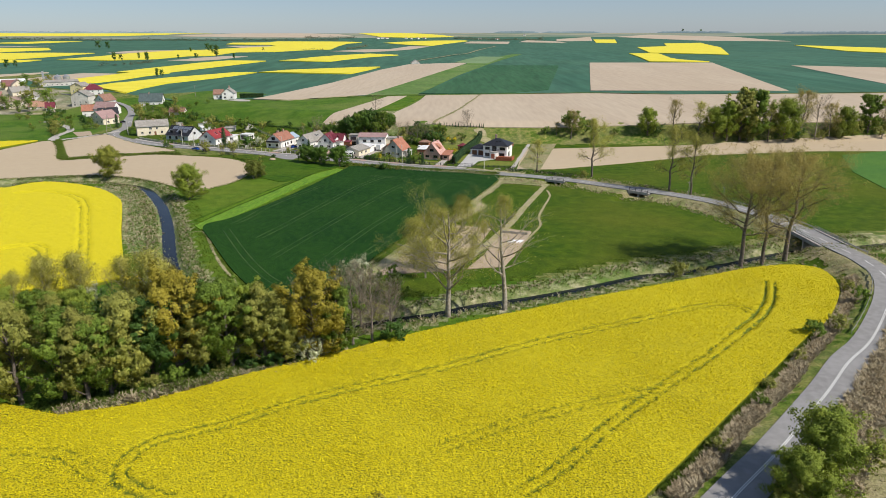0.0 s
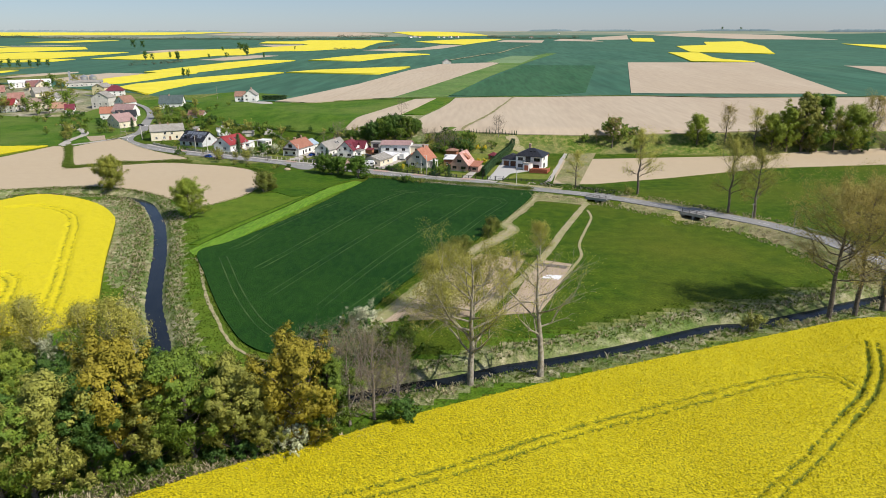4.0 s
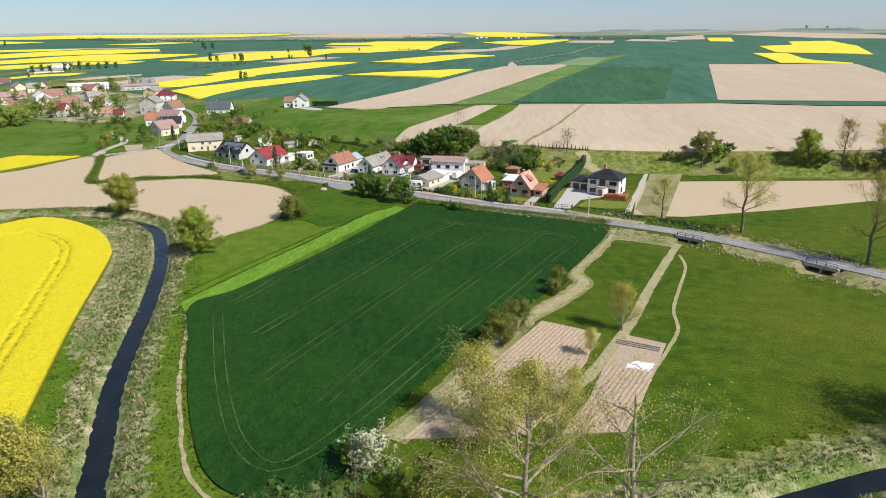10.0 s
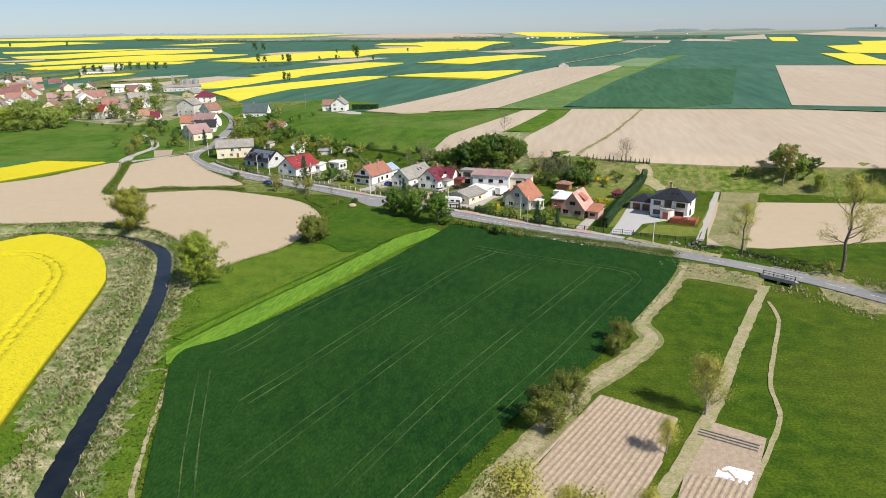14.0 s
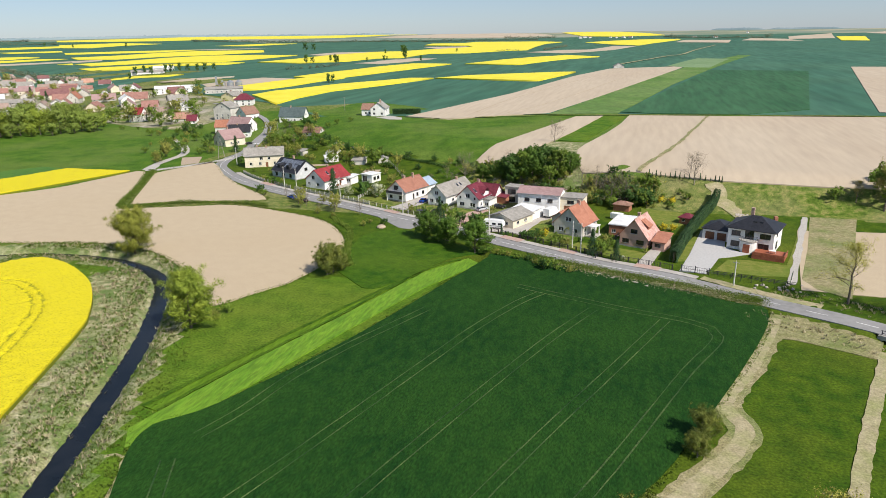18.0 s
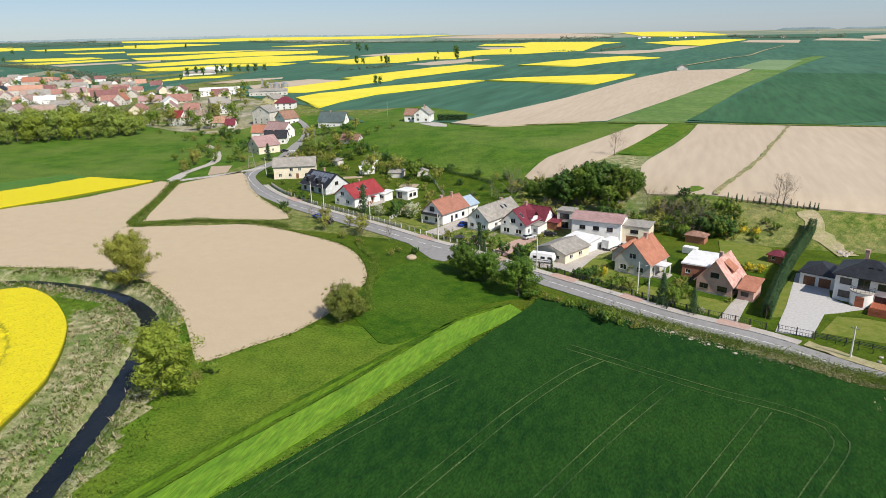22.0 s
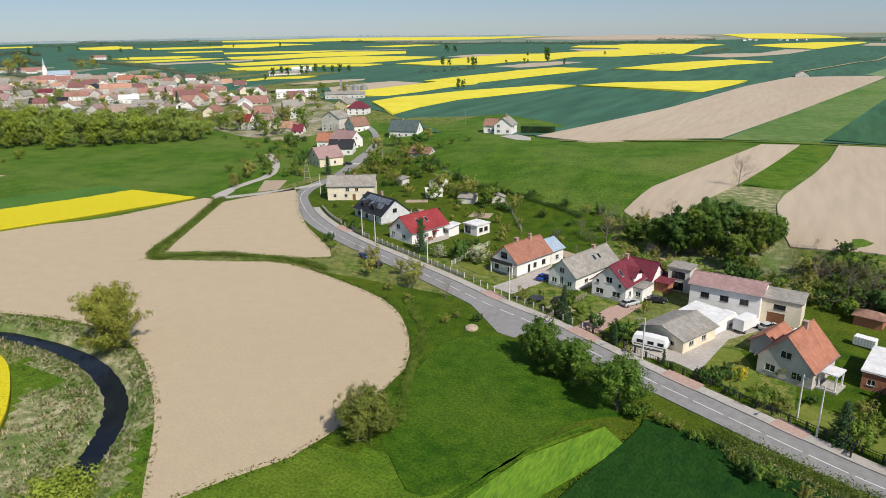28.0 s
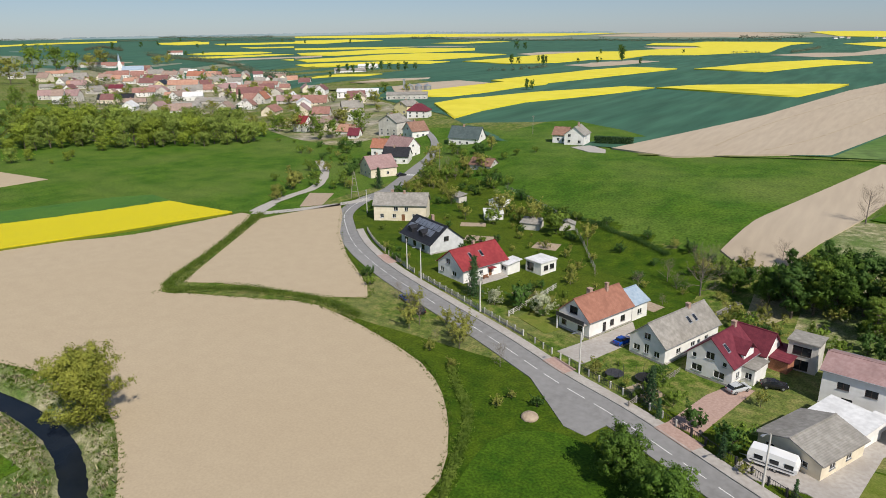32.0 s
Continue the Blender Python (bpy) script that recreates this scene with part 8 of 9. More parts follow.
# pavement of paving slabs, with reddish crossings at the drives
pave_from, pave_to = run_at(14, 221), run_at(-168, 312)
runs = np.arange(pave_from, pave_to, 2.0)
ribbon("pavement", [along_road(r, -4.1)[:2] for r in runs], 1.9, 0.14, PAVING, "narrow grey paved pavement beside the road", "pavement", thick=0.3)
ribbon("kerb", [along_road(r, -3.02)[:2] for r in runs], 0.22, 0.17, CONCRETE, "pale concrete kerb along the road", "kerb", thick=0.3)
for x, y, length in ((4.5, 228, 6), (-15.5, 237, 5), (-32, 245, 7), (-52, 255, 7), (-76, 266, 6), (-140, 296, 8)):
    r = run_at(x, y)
    ribbon("drive_crossing", [along_road(r + s, -4.2)[:2] for s in np.linspace(-length / 2, length / 2, 5)], 2.9, 0.16, RED_PAVING, "reddish block-paved drive crossing", "paving")
field("drive", DRIVE_NEW, 2, 0.07, mat("pale_paving", [(0.38, 0.37, 0.36), (0.45, 0.44, 0.43)], 2.0, 0.85, 0.05, 12), "pale block-paved drive of the new house", "drive")
field("drive", DRIVE_PINK, 2, 0.07, PAVING, "grey paved drive beside the pink house", "drive")
field("yard", YARD, 2, 0.07, PAVING, "grey paved workshop yard with parked vehicles", "yard")
field("drive", DRIVE_BURG, 2, 0.07, RED_PAVING, "reddish paved drive with parked cars", "drive")
field("drive", DRIVE_OB, 2, 0.07, PAVING, "grey paved drive beside the white houses", "drive")
field("layby", LAYBY, 2, 0.045, ASPHALT, "cracked asphalt field entrance beside the road", "lay-by")
ribbon("lane", curve_points(LANE, 4), 4.0, 0.06, GRAVEL, "pale gravel lane leaving the road", "lane", ragged=0.4)
ribbon("lane", curve_points(LANE_UP, 4), 4.0, 0.07, GRAVEL, "pale lane between village gardens", "lane", ragged=0.4)
ribbon("gravel_strip", curve_points(GRAVEL_STRIP, 3), 1.7, 0.1, GRAVEL, "grey gravel strip beside the new plot", "gravel", ragged=0.5)
field("bare_lot", BROWN_LOT, 3, 0.08, DRY_GRASS, "bare sandy building plot", "plot")
field("terrace", TERRACE_RED, 2, 0.06, PAVING, "grey paved terrace beside the red-roofed house", "terrace")
LAWNS = (
    ([(24.6, 241.0), (30.0, 241.6), (37.8, 239.6), (42.0, 255.0), (48.6, 282.0), (49.6, 276.0), (43.5, 251.0), (38.3, 231.0), (30.1, 230.3), (20.6, 231.4)], "short olive-green lawn round the new house"),
    ([(11.9, 236.0), (14.4, 237.5), (17.6, 254.0), (19.4, 266.0), (15.8, 254.0)], "narrow lawn beside the tall hedge"),
    ([(-13.2, 247.2), (-3.5, 244.5), (5.5, 242.0), (2.4, 233.8), (-15.4, 241.6)], "front lawn of the pink house"),
    ([(2.7, 289.1), (15.6, 285.8), (16.3, 273.2), (10.5, 264.2), (3.5, 268.0)], "back lawn behind the pink house"),
    ([(-92.0, 281.5), (-84.0, 277.6), (-82.0, 281.0), (-87.0, 284.0), (-91.0, 297.0)], "bright front lawn beside the rust-roofed house"),
    ([(-30.5, 250.0), (-22.0, 246.0), (-20.0, 252.5), (-24.0, 262.0), (-28.0, 262.0)], "front lawn beside the workshop yard"),
)
for pts, text in LAWNS:
    field("lawn", pts, 2, 0.055, LAWN, text, "lawn")
field("bare_slope", [(-52.5, 306.4), (-53.0, 319.3), (-46.0, 319.2), (-44.2, 311.5), (-47.5, 306.0)], 1.5, 0.12, TRACK, "bare sandy slope with steps behind the houses", "slope")
field("garden_plot", [(-202.5, 324.9), (-214.8, 342.0), (-206.4, 346.3), (-196.8, 330.0)], 2, 0.06, GARDEN_SOIL, "tilled village plot beside the lane")
field("village_ground", [(-640, 468), (-560, 480), (-470, 500), (-330, 440), (-285, 430), (-262, 470), (-300, 520), (-349, 557), (-500, 640), (-760, 800), (-1139, 1000), (-1386, 875), (-900, 600)], 12, 0.08, VILLAGE_GROUND, "trodden yards and gardens between village houses", "yards")
overgrown("verge_weeds", "rank weeds and rubble growth beside the road", [(-24, 230.5), (-4.6, 224.0), (12.2, 218.5), (28.6, 212.5)], 1.3, 0.9, 22000)
overgrown("verge_straw", "dry stalks among weeds beside the road", [(-22, 229), (-4.6, 222.6), (12.2, 217.0), (28.6, 211.5)], 1.2, 0.7, 5000, REED)
x0 = run_at(38, 209)
ribbon("dirt_verge", [along_road(r, -4.6)[:2] for r in np.arange(x0, pave_from, 2.0)], 2.6, 0.07, TRACK, "bare dirt verge before the new plot", "verge", ragged=0.6)
ribbon("sandy_strip", curve_points([(25.5, 305), (27.5, 299), (30.5, 291), (33.5, 284)], 2.0), 4.6, 0.12, TRACK, "bare sandy strip beside the hedge", "track", ragged=2.0)
field("farm_yard", [(-152, 440), (-140, 432), (-133, 433), (-136, 441), (-146, 449)], 3, 0.14, GRAVEL, "pale gravel yard beside the farmhouse", "yard")
SHEET_MAT = mat("plastic_sheet", [(0.62, 0.62, 0.64), (0.8, 0.8, 0.82)], 1.2, 0.4, 0.3, 4.0)
field("plant_sheet", SHEET, 0.6, 0.12, SHEET_MAT, "white plastic sheet spread over a garden bed", "sheet", jitter=0.16, kind="")

# planting ridges on the two plots
for name, poly, a, gap in (("soil_ridge", GARDEN_A, 66, 0.85), ("soil_ridge", GARDEN_B[3:7] + GARDEN_B[7:8] + GARDEN_B[2:3], 66, 0.8)):
    p = np.array(poly)
    c, d, n = p.mean(0), np.array([math.cos(radians(a)), math.sin(radians(a))]), np.array([-math.sin(radians(a)), math.cos(radians(a))])
    bed = tagged(new("planting_bed"), "raised rows of soil in a vegetable plot", "garden bed")
    for k in np.arange(-16, 16, gap):
        s = np.arange(-30, 30, 0.5)
        line = c + n * k + d * s[:, None]
        line = line[inside(line[:, 0], line[:, 1], p)]
        if len(line) > 6:
            m = len(line)
            w = (0.17 + 0.05 * np.random.rand(m))[:, None]
            top = np.c_[line, 0.19 + 0.05 * np.random.rand(m)]
            lo, hi = np.c_[line - n * w * 1.4, np.full(m, 0.06)], np.c_[line + n * w * 1.4, np.full(m, 0.06)]
            mesh_object(name, np.stack([lo, top, hi], 1).reshape(-1, 3), grid_faces(m, 3), GARDEN_SOIL, bed)
pile = tagged(new("timber_pile"), "long dark boards lying in rows on soil", "timber")
pile.matrix_basis = pose(24.2, 131.3, 0.06, 0, 0, -20)
for r in range(3):
    for k in range(4):
        box_part("board", (0.1 + 2.0 * k, -0.7 - 0.75 * r, 0.0), (2.0 + 2.0 * k, -0.5 - 0.75 * r, 0.22), GREY_WOOD, pile)

# ---- fences ----


def bar_mesh(w, lo, material):
    me = bpy.data.meshes.new("fence_bar")
    b = box(bmesh.new(), (-w, -0.02, lo), (w, 0.02, 1.0))
    b.to_mesh(me)
    b.free()
    me.materials.append(material)
    return me


BAR = {"panel": bar_mesh(0.05, 0.4, CONCRETE), "bars": bar_mesh(0.022, 0.08, DARK_METAL)}


def fence(label, run0, run1, off, gap, tall, post_mat, panel_mat, gaps=(), style="panel"):
    ob = tagged(new("fence"), label, "fence")
    r = run0
    while r < run1 - gap:
        a, b = along_road(r, off), along_road(r + gap, off)
        skip = any(lo < r < hi for lo, hi in gaps)
        z = float(land(a[0], a[1]))
        m = pose(a[0], a[1], z, 0, 0, math.degrees(math.atan2(b[1] - a[1], b[0] - a[0])))
        length = math.hypot(b[0] - a[0], b[1] - a[1])
        post = box_part("post", (-0.11, -0.11, -0.3), (0.11, 0.11, tall + 0.12), post_mat, ob)
        post.matrix_local = m
        if not skip:
            bm = bmesh.new()
            if style == "panel":
                box(bm, (0.12, -0.05, 0.0), (length - 0.12, 0.05, tall * 0.4))
                bars, width = 7, 0.05
            else:
                box(bm, (0.1, -0.03, tall - 0.05), (length - 0.1, 0.03, tall + 0.02))
                bars, width = 7, 0.025
            panel_ob = part("fence_panel", bm, panel_mat, ob)
            panel_ob.matrix_local = m
            for k in range(bars):
                x = 0.25 + k * (length - 0.5) / (bars - 1)
                bar = new("fence_bar", BAR[style])
                bar.parent = ob
                bar.matrix_local = m @ Matrix.Translation((x, 0, 0)) @ Matrix.Diagonal((1, 1, tall, 1))
        r += gap
    return ob


def span(x, y, half):
    r = run_at(x, y)
    return (r - half, r + half)


CONCRETE_PALE = mat("pale_concrete", [(0.52, 0.5, 0.46), (0.62, 0.6, 0.56)], 2.0, 0.9, 0.1, 10)
fence("pale concrete fence with grey panels before gardens", run_at(-88, 272), run_at(-128, 290), -6.0, 2.6, 1.2, CONCRETE_PALE, CONCRETE)
fence("grey concrete fence along the bend", run_at(-128, 290), run_at(-166, 314), -6.0, 2.8, 1.2, CONCRETE, CONCRETE, [span(-140, 296, 4)])
fence("low pale fence before white houses", run_at(-54, 256), run_at(-88, 272), -6.0, 2.6, 1.1, CONCRETE_PALE, DARK_METAL, [span(-76, 266, 3)], "bars")
fence("dark metal garden fence on a low base", run_at(9, 225), run_at(-54, 256), -6.0, 2.6, 1.2, DARK_METAL, DARK_METAL, [span(-32, 245, 1)], "bars")

gate = tagged(new("metal_gate"), "dark metal sliding gate of the new drive", "gate")
gate.matrix_basis = pose(13.2, 229.4, 0, 0, 0, -12)
for k in range(13):
    box_part("bar", (0.5 * k, -0.02, 0.15), (0.5 * k + 0.05, 0.02, 1.5), DARK_METAL, gate)
for z in (0.15, 0.8, 1.45):
    box_part("rail", (0, -0.025, z), (6.05, 0.025, z + 0.06), DARK_METAL, gate)
for x in (-0.15, 3.0, 6.1):
    box_part("post", (x - 0.1, -0.1, -0.2), (x + 0.1, 0.1, 1.75), DARK_METAL, gate)


def fence_line(label, pts, gap, tall, post_mat, panel_mat):
    """A fence along straight stretches off the road."""
    ob = tagged(new("fence"), label, "fence")
    line = curve_points(pts, gap)
    for a, b in zip(line[:-1], line[1:]):
        m = pose(a[0], a[1], float(land(*a)), 0, 0, math.degrees(math.atan2(b[1] - a[1], b[0] - a[0])))
        length = math.hypot(*(b - a))
        box_part("post", (-0.1, -0.1, -0.3), (0.1, 0.1, tall + 0.1), post_mat, ob).matrix_local = m
        bm = bmesh.new()
        for h in (0.3, tall * 0.6, tall * 0.95):
            box(bm, (0.1, -0.02, h - 0.05), (length - 0.1, 0.02, h + 0.05))
        part("fence_panel", bm, panel_mat, ob).matrix_local = m
    return ob


fence_line("low dark block fence before the new house", [(18.9, 229.0), (24.3, 228.2), (30.4, 226.5), (37.4, 225.0)], 1.9, 0.9, DARK_METAL, DARK_METAL)
fence_line("pale concrete fence between two gardens", FENCE_OB, 2.5, 1.2, CONCRETE_PALE, CONCRETE_PALE)
fence_line("wire fence between the pink and orange houses", [(-7.5, 234), (-3.5, 252), (0.0, 270)], 2.6, 1.2, DARK_METAL, DARK_METAL)
fence_line("grey garden fence beside the white houses", [(-60.5, 260), (-57.0, 276)], 2.6, 1.0, GREY_WOOD, GREY_WOOD)
fence_line("wire fence along the orchard edge", [(-90, 318), (-112, 350), (-150, 378)], 4.0, 1.3, GREY_WOOD, METAL)

# clipped hedge and thuja row
line = curve_points(HEDGE, 0.4)
n = 26000
i = rng.integers(0, len(line) - 1, n)
nx = unit(np.gradient(line, axis=0))
face = rng.random(n)
side = np.where(face < 0.35, -0.8, np.where(face < 0.7, 0.8, rng.uniform(-0.8, 0.8, n)))
zz = np.where(face < 0.7, rng.random(n) * 3.0, 3.0)
spot = np.c_[line[i] + np.c_[-nx[i, 1], nx[i, 0]] * side[:, None], zz + land(line[i, 0], line[i, 1])] + rng.normal(size=(n, 3)) * 0.12
out = np.c_[np.c_[-nx[i, 1], nx[i, 0]] * np.sign(side)[:, None], np.where(face < 0.7, 0.3, 1.5)]
hedge = tagged(new("hedge"), "tall clipped dark green hedge beside a drive", "hedge")
mesh_object("foliage", *leaf_mesh(spot, 0.16, out, 0.6), NEEDLE, hedge)
for a in line[::3]:
    m = mesh_object("stem", *tube_mesh([([(a[0], a[1], float(land(*a)) - 0.1), (a[0], a[1], float(land(*a)) + 2.6)], [0.06, 0.03])]), BARK, hedge)
line, n = curve_points([(-146.5, 456), (-131, 459)], 0.5), 9000
i = rng.integers(0, len(line) - 1, n)
spot = np.c_[line[i] + rng.uniform(-1.0, 1.0, (n, 2)), 3.4 * rng.random(n) ** 0.6]
spot[:, 2] += land(spot[:, 0], spot[:, 1])
block = tagged(new("hedge"), "dark tall conifer hedge beside the farmhouse", "hedge")
mesh_object("foliage", *leaf_mesh(spot, 0.22, np.tile((0.3, -0.6, 0.7), (n, 1)), 0.5), NEEDLE, block)
ring = tagged(new("trampoline"), "round dark trampoline on a garden lawn", "trampoline")
ring.matrix_basis = pose(-61.0, 269.5, 0)
turn = np.linspace(0, 2 * np.pi, 25)
mesh_object("frame", *tube_mesh([(np.c_[1.7 * np.cos(turn), 1.7 * np.sin(turn), np.full(25, 0.8)], np.full(25, 0.05))], 6), DARK_METAL, ring)
bm = bmesh.new()
bmesh.ops.create_cone(bm, cap_ends=True, segments=24, radius1=1.65, radius2=1.65, depth=0.03, matrix=Matrix.Translation((0, 0, 0.8)))
part("mat", bm, TYRE, ring)
for k in range(6):
    a = k * math.pi / 3
    box_part("leg", (1.65 * math.cos(a) - 0.03, 1.65 * math.sin(a) - 0.03, -0.05), (1.65 * math.cos(a) + 0.03, 1.65 * math.sin(a) + 0.03, 0.8), DARK_METAL, ring)
    box_part("net_pole", (1.72 * math.cos(a) - 0.025, 1.72 * math.sin(a) - 0.025, 0.8), (1.72 * math.cos(a) + 0.025, 1.72 * math.sin(a) + 0.025, 2.5), DARK_METAL, ring)
row = curve_points(THUJA_ROW, 1.35)
grow("thuja", [(x, y, 2.2 + 0.5 * math.sin(3 * x)) for x, y in row], "thuja row", 1.0, 0.9)
grow("thuja", [(x, y, 1.1) for x, y in curve_points([(22.5, 227.5), (28, 225), (34.5, 222.5), (38, 233)], 1.9)], "small thujas", 1.0, 0.8)
low = curve_points(FIELD_HEDGE, 1.5)
ribbon("field_margin", low, 3.4, 0.1, GRASS, "grassy margin between bare fields", "margin", ragged=1.0)
yellow = mesh_object("crown", *plant_meshes(h=1.6, spread=1.2, bare=0.02, limbs=10, subs=3, leaves=900, size=0.12, clump=0.3)[1], YELLOW_SHRUB)
for k, (x, y) in enumerate(((6.5, 266), (9.5, 265), (12, 264.5), (-23, 251), (4.2, 292), (9, 294), (12.5, 293.5))):
    shrub = tagged(new("yellow_shrub"), "small shrub in yellow flower in a garden", "shrub", "yellow garden shrubs")
    shrub.matrix_basis = pose(x, y, float(land(x, y)), 0, 0, 40 * k)
    c = yellow if k == 0 else yellow.copy()
    if k:
        scene.collection.objects.link(c)
    c.parent = shrub

# ---- poles ----


def street_pole(x, y, tall, arm, turn):
    ob = tagged(new("street_lamp"), "concrete street pole with a small lamp arm", "street lamp", "street poles")
    ob.matrix_basis = pose(x, y, float(land(x, y)), 0, 0, turn)
    mesh_object("pole", *tube_mesh([([(0, 0, -0.3), (0, 0, tall * 0.5), (0, 0, tall)], [0.17, 0.14, 0.1])], 8), CONCRETE_PALE, ob)
    if arm:
        mesh_object("arm", *tube_mesh([([(0, 0, tall - 0.3), (0, -0.7, tall + 0.2), (0, -1.5, tall + 0.3)], [0.05, 0.045, 0.04])], 6), METAL, ob)
        box_part("lamp_head", (-0.13, -2.1, tall + 0.22), (0.13, -1.4, tall + 0.36), METAL, ob)
    else:
        box_part("crossarm", (-0.7, -0.05, tall - 0.5), (0.7, 0.05, tall - 0.4), METAL, ob)


POLES = [(-11.6, 237.6, 8.2, 1), (-39.2, 250.7, 8.0, 1), (-71.4, 265.6, 8.0, 1), (-100.5, 280.0, 8.0, 0), (-122.8, 288.8, 8.2, 1), (-130.5, 293.3, 8.0, 0), (-176.5, 331.0, 8.0, 0), (24.0, 222.0, 6.0, 0), (-14.2, 241.5, 7.5, 0)]
for x, y, tall, arm in POLES:
    street_pole(x, y, tall, arm, -25)
mast = tagged(new("power_mast"), "wooden double-legged power mast by the lane", "power pole")
mast.matrix_basis = pose(-194, 344.5, 0, 0, 0, 30)
for s in (-1, 1):
    mesh_object("leg", *tube_mesh([([(1.6 * s, 0, -0.2), (0.15 * s, 0, 10)], [0.14, 0.1])], 6), GREY_WOOD, mast)
for z in (2.5, 5.0, 7.5):
    k = 1.6 - 1.45 * z / 10
    box_part("brace", (-k, -0.06, z - 0.08), (k, 0.06, z + 0.08), GREY_WOOD, mast)
for x, y, tall in ((-196, 402, 9), (-186, 470, 9), (-250, 430, 8), (-300, 470, 9), (92, 170, 5), (100, 160, 5)):
    ob = tagged(new("utility_pole"), "slim grey utility pole with crossarm", "utility pole", "utility poles")
    ob.matrix_basis = pose(x, y, float(height(x, y)[0]), 0, 0, 20)
    mesh_object("pole", *tube_mesh([([(0, 0, -0.3), (0, 0, tall)], [0.14, 0.09])], 6), GREY_WOOD, ob)
    box_part("crossarm", (-0.8, -0.05, tall - 0.5), (0.8, 0.05, tall - 0.4), GREY_WOOD, ob)
mill = tagged(new("silo_plant"), "grain silo plant with a tall elevator tower", "silo")
mill.matrix_basis = pose(-405, 655, 3, 0, 0, 30)
for k in range(3):
    bm = bmesh.new()
    bmesh.ops.create_cone(bm, cap_ends=True, segments=20, radius1=3.5, radius2=3.5, depth=12, matrix=Matrix.Translation((8 * k, 0, 5)))
    bmesh.ops.create_cone(bm, cap_ends=True, segments=20, radius1=3.6, radius2=0.3, depth=2.2, matrix=Matrix.Translation((8 * k, 0, 12.1)))
    part("silo", bm, METAL, mill)
box_part("tower", (-6, -1.2, -2), (-4, 1.2, 17), METAL, mill)

# ---- vehicles ----


def car_paint(name, c):
    return mat(name, [c, tuple(1.08 * v for v in c)], 0.5, 0.25, spec=0.6)


def wheel(parent, x, y, r=0.32, w=0.2):
    bm = bmesh.new()
    bmesh.ops.create_cone(bm, cap_ends=True, segments=18, radius1=r, radius2=r, depth=w, matrix=Matrix.Translation((x, y, r)) @ Matrix.Rotation(radians(90), 4, "X"))
    ob = part("wheel", bm, TYRE, parent)
    bm = bmesh.new()
    bmesh.ops.create_cone(bm, cap_ends=True, segments=14, radius1=r * 0.6, radius2=r * 0.55, depth=w + 0.03, matrix=Matrix.Translation((x, y, r)) @ Matrix.Rotation(radians(90), 4, "X"))
    part("rim", bm, METAL, ob)


def loft(bm, sections):
    """Skins cross-sections of equal count along x."""
    rings = [[bm.verts.new(p) for p in s] for s in sections]
    for a, b in zip(rings[:-1], rings[1:]):
        for i in range(len(a)):
            j = (i + 1) % len(a)
            bm.faces.new([a[i], a[j], b[j], b[i]])
    bm.faces.new(rings[0][::-1])
    bm.faces.new(rings[-1])
    bmesh.ops.recalc_face_normals(bm, faces=bm.faces)


def car(label, x, y, turn, paint, estate=False):
    ob = tagged(new("car"), label, "car", "parked cars")
    ob.matrix_basis = pose(x, y, float(land(x, y)) + 0.07, 0, 0, turn)
    prof = [(-2.1, 0.55, 0.75), (-2.0, 0.35, 0.98), (-1.5, 0.3, 1.02), (0.6, 0.3, 0.98), (1.9, 0.3, 0.85), (2.1, 0.4, 0.68)]
    bm = bmesh.new()
    loft(bm, [[(px, -0.78, lo), (px, -0.86, (lo + hi) / 2), (px, -0.8, hi), (px, 0.8, hi), (px, 0.86, (lo + hi) / 2), (px, 0.78, lo)] for px, lo, hi in prof])
    part("body", bm, paint, ob)
    rear = -2.0 if estate else -1.7
    bm = bmesh.new()
    loft(bm, [[(px, -wd, 0.95), (px, -wd * 0.86, hi), (px, wd * 0.86, hi), (px, wd, 0.95)] for px, wd, hi in ((rear, 0.74, 1.0), (rear + 0.45, 0.76, 1.42), (-0.1, 0.77, 1.47), (1.25, 0.72, 0.98))])
    part("window_band", bm, GLASS, ob)
    bm = bmesh.new()
    loft(bm, [[(px, -wd, hi), (px, -wd * 0.9, hi + 0.06), (px, wd * 0.9, hi + 0.06), (px, wd, hi)] for px, wd, hi in ((rear + 0.4, 0.66, 1.38), (-0.9, 0.68, 1.43), (0.15, 0.66, 1.4))])
    part("car_roof", bm, paint, ob)
    for wx in (-1.3, 1.3):
        for wy in (-0.76, 0.76):
            wheel(ob, wx, wy)
    for wy in (-0.6, 0.6):
        box_part("headlight", (2.0, wy - 0.16, 0.62), (2.1, wy + 0.16, 0.76), FRAME_WHITE, ob)
        box_part("tail_light", (-2.12, wy - 0.14, 0.72), (-2.04, wy + 0.14, 0.88), ROOFS["red"], ob)


SILVER, BLACK_PAINT, BLUE, WHITE_PAINT = car_paint("silver_paint", (0.45, 0.47, 0.49)), car_paint("black_paint", (0.015, 0.015, 0.018)), car_paint("blue_paint", (0.01, 0.06, 0.32)), car_paint("white_paint", (0.75, 0.75, 0.75))
car("silver estate car parked on a reddish drive", -47.2, 274.6, 58, SILVER, True)
car("black car parked under trees beside a house", -42.5, 279.0, 20, BLACK_PAINT)
car("blue hatchback parked on the roadside", -117.6, 276.2, 152, BLUE)
car("dark estate car parked under roadside saplings", -111.2, 272.3, 150, BLACK_PAINT, True)
car("silver car parked in the workshop yard", -20.2, 274.6, 50, SILVER, True)
car("white car parked before the workshop annex", -17.5, 273.3, 50, WHITE_PAINT)
car("blue car parked beside the white house", -69.3, 281.5, 70, BLUE)
car("dark car parked by a village house", -204.5, 385.5, 60, BLACK_PAINT)

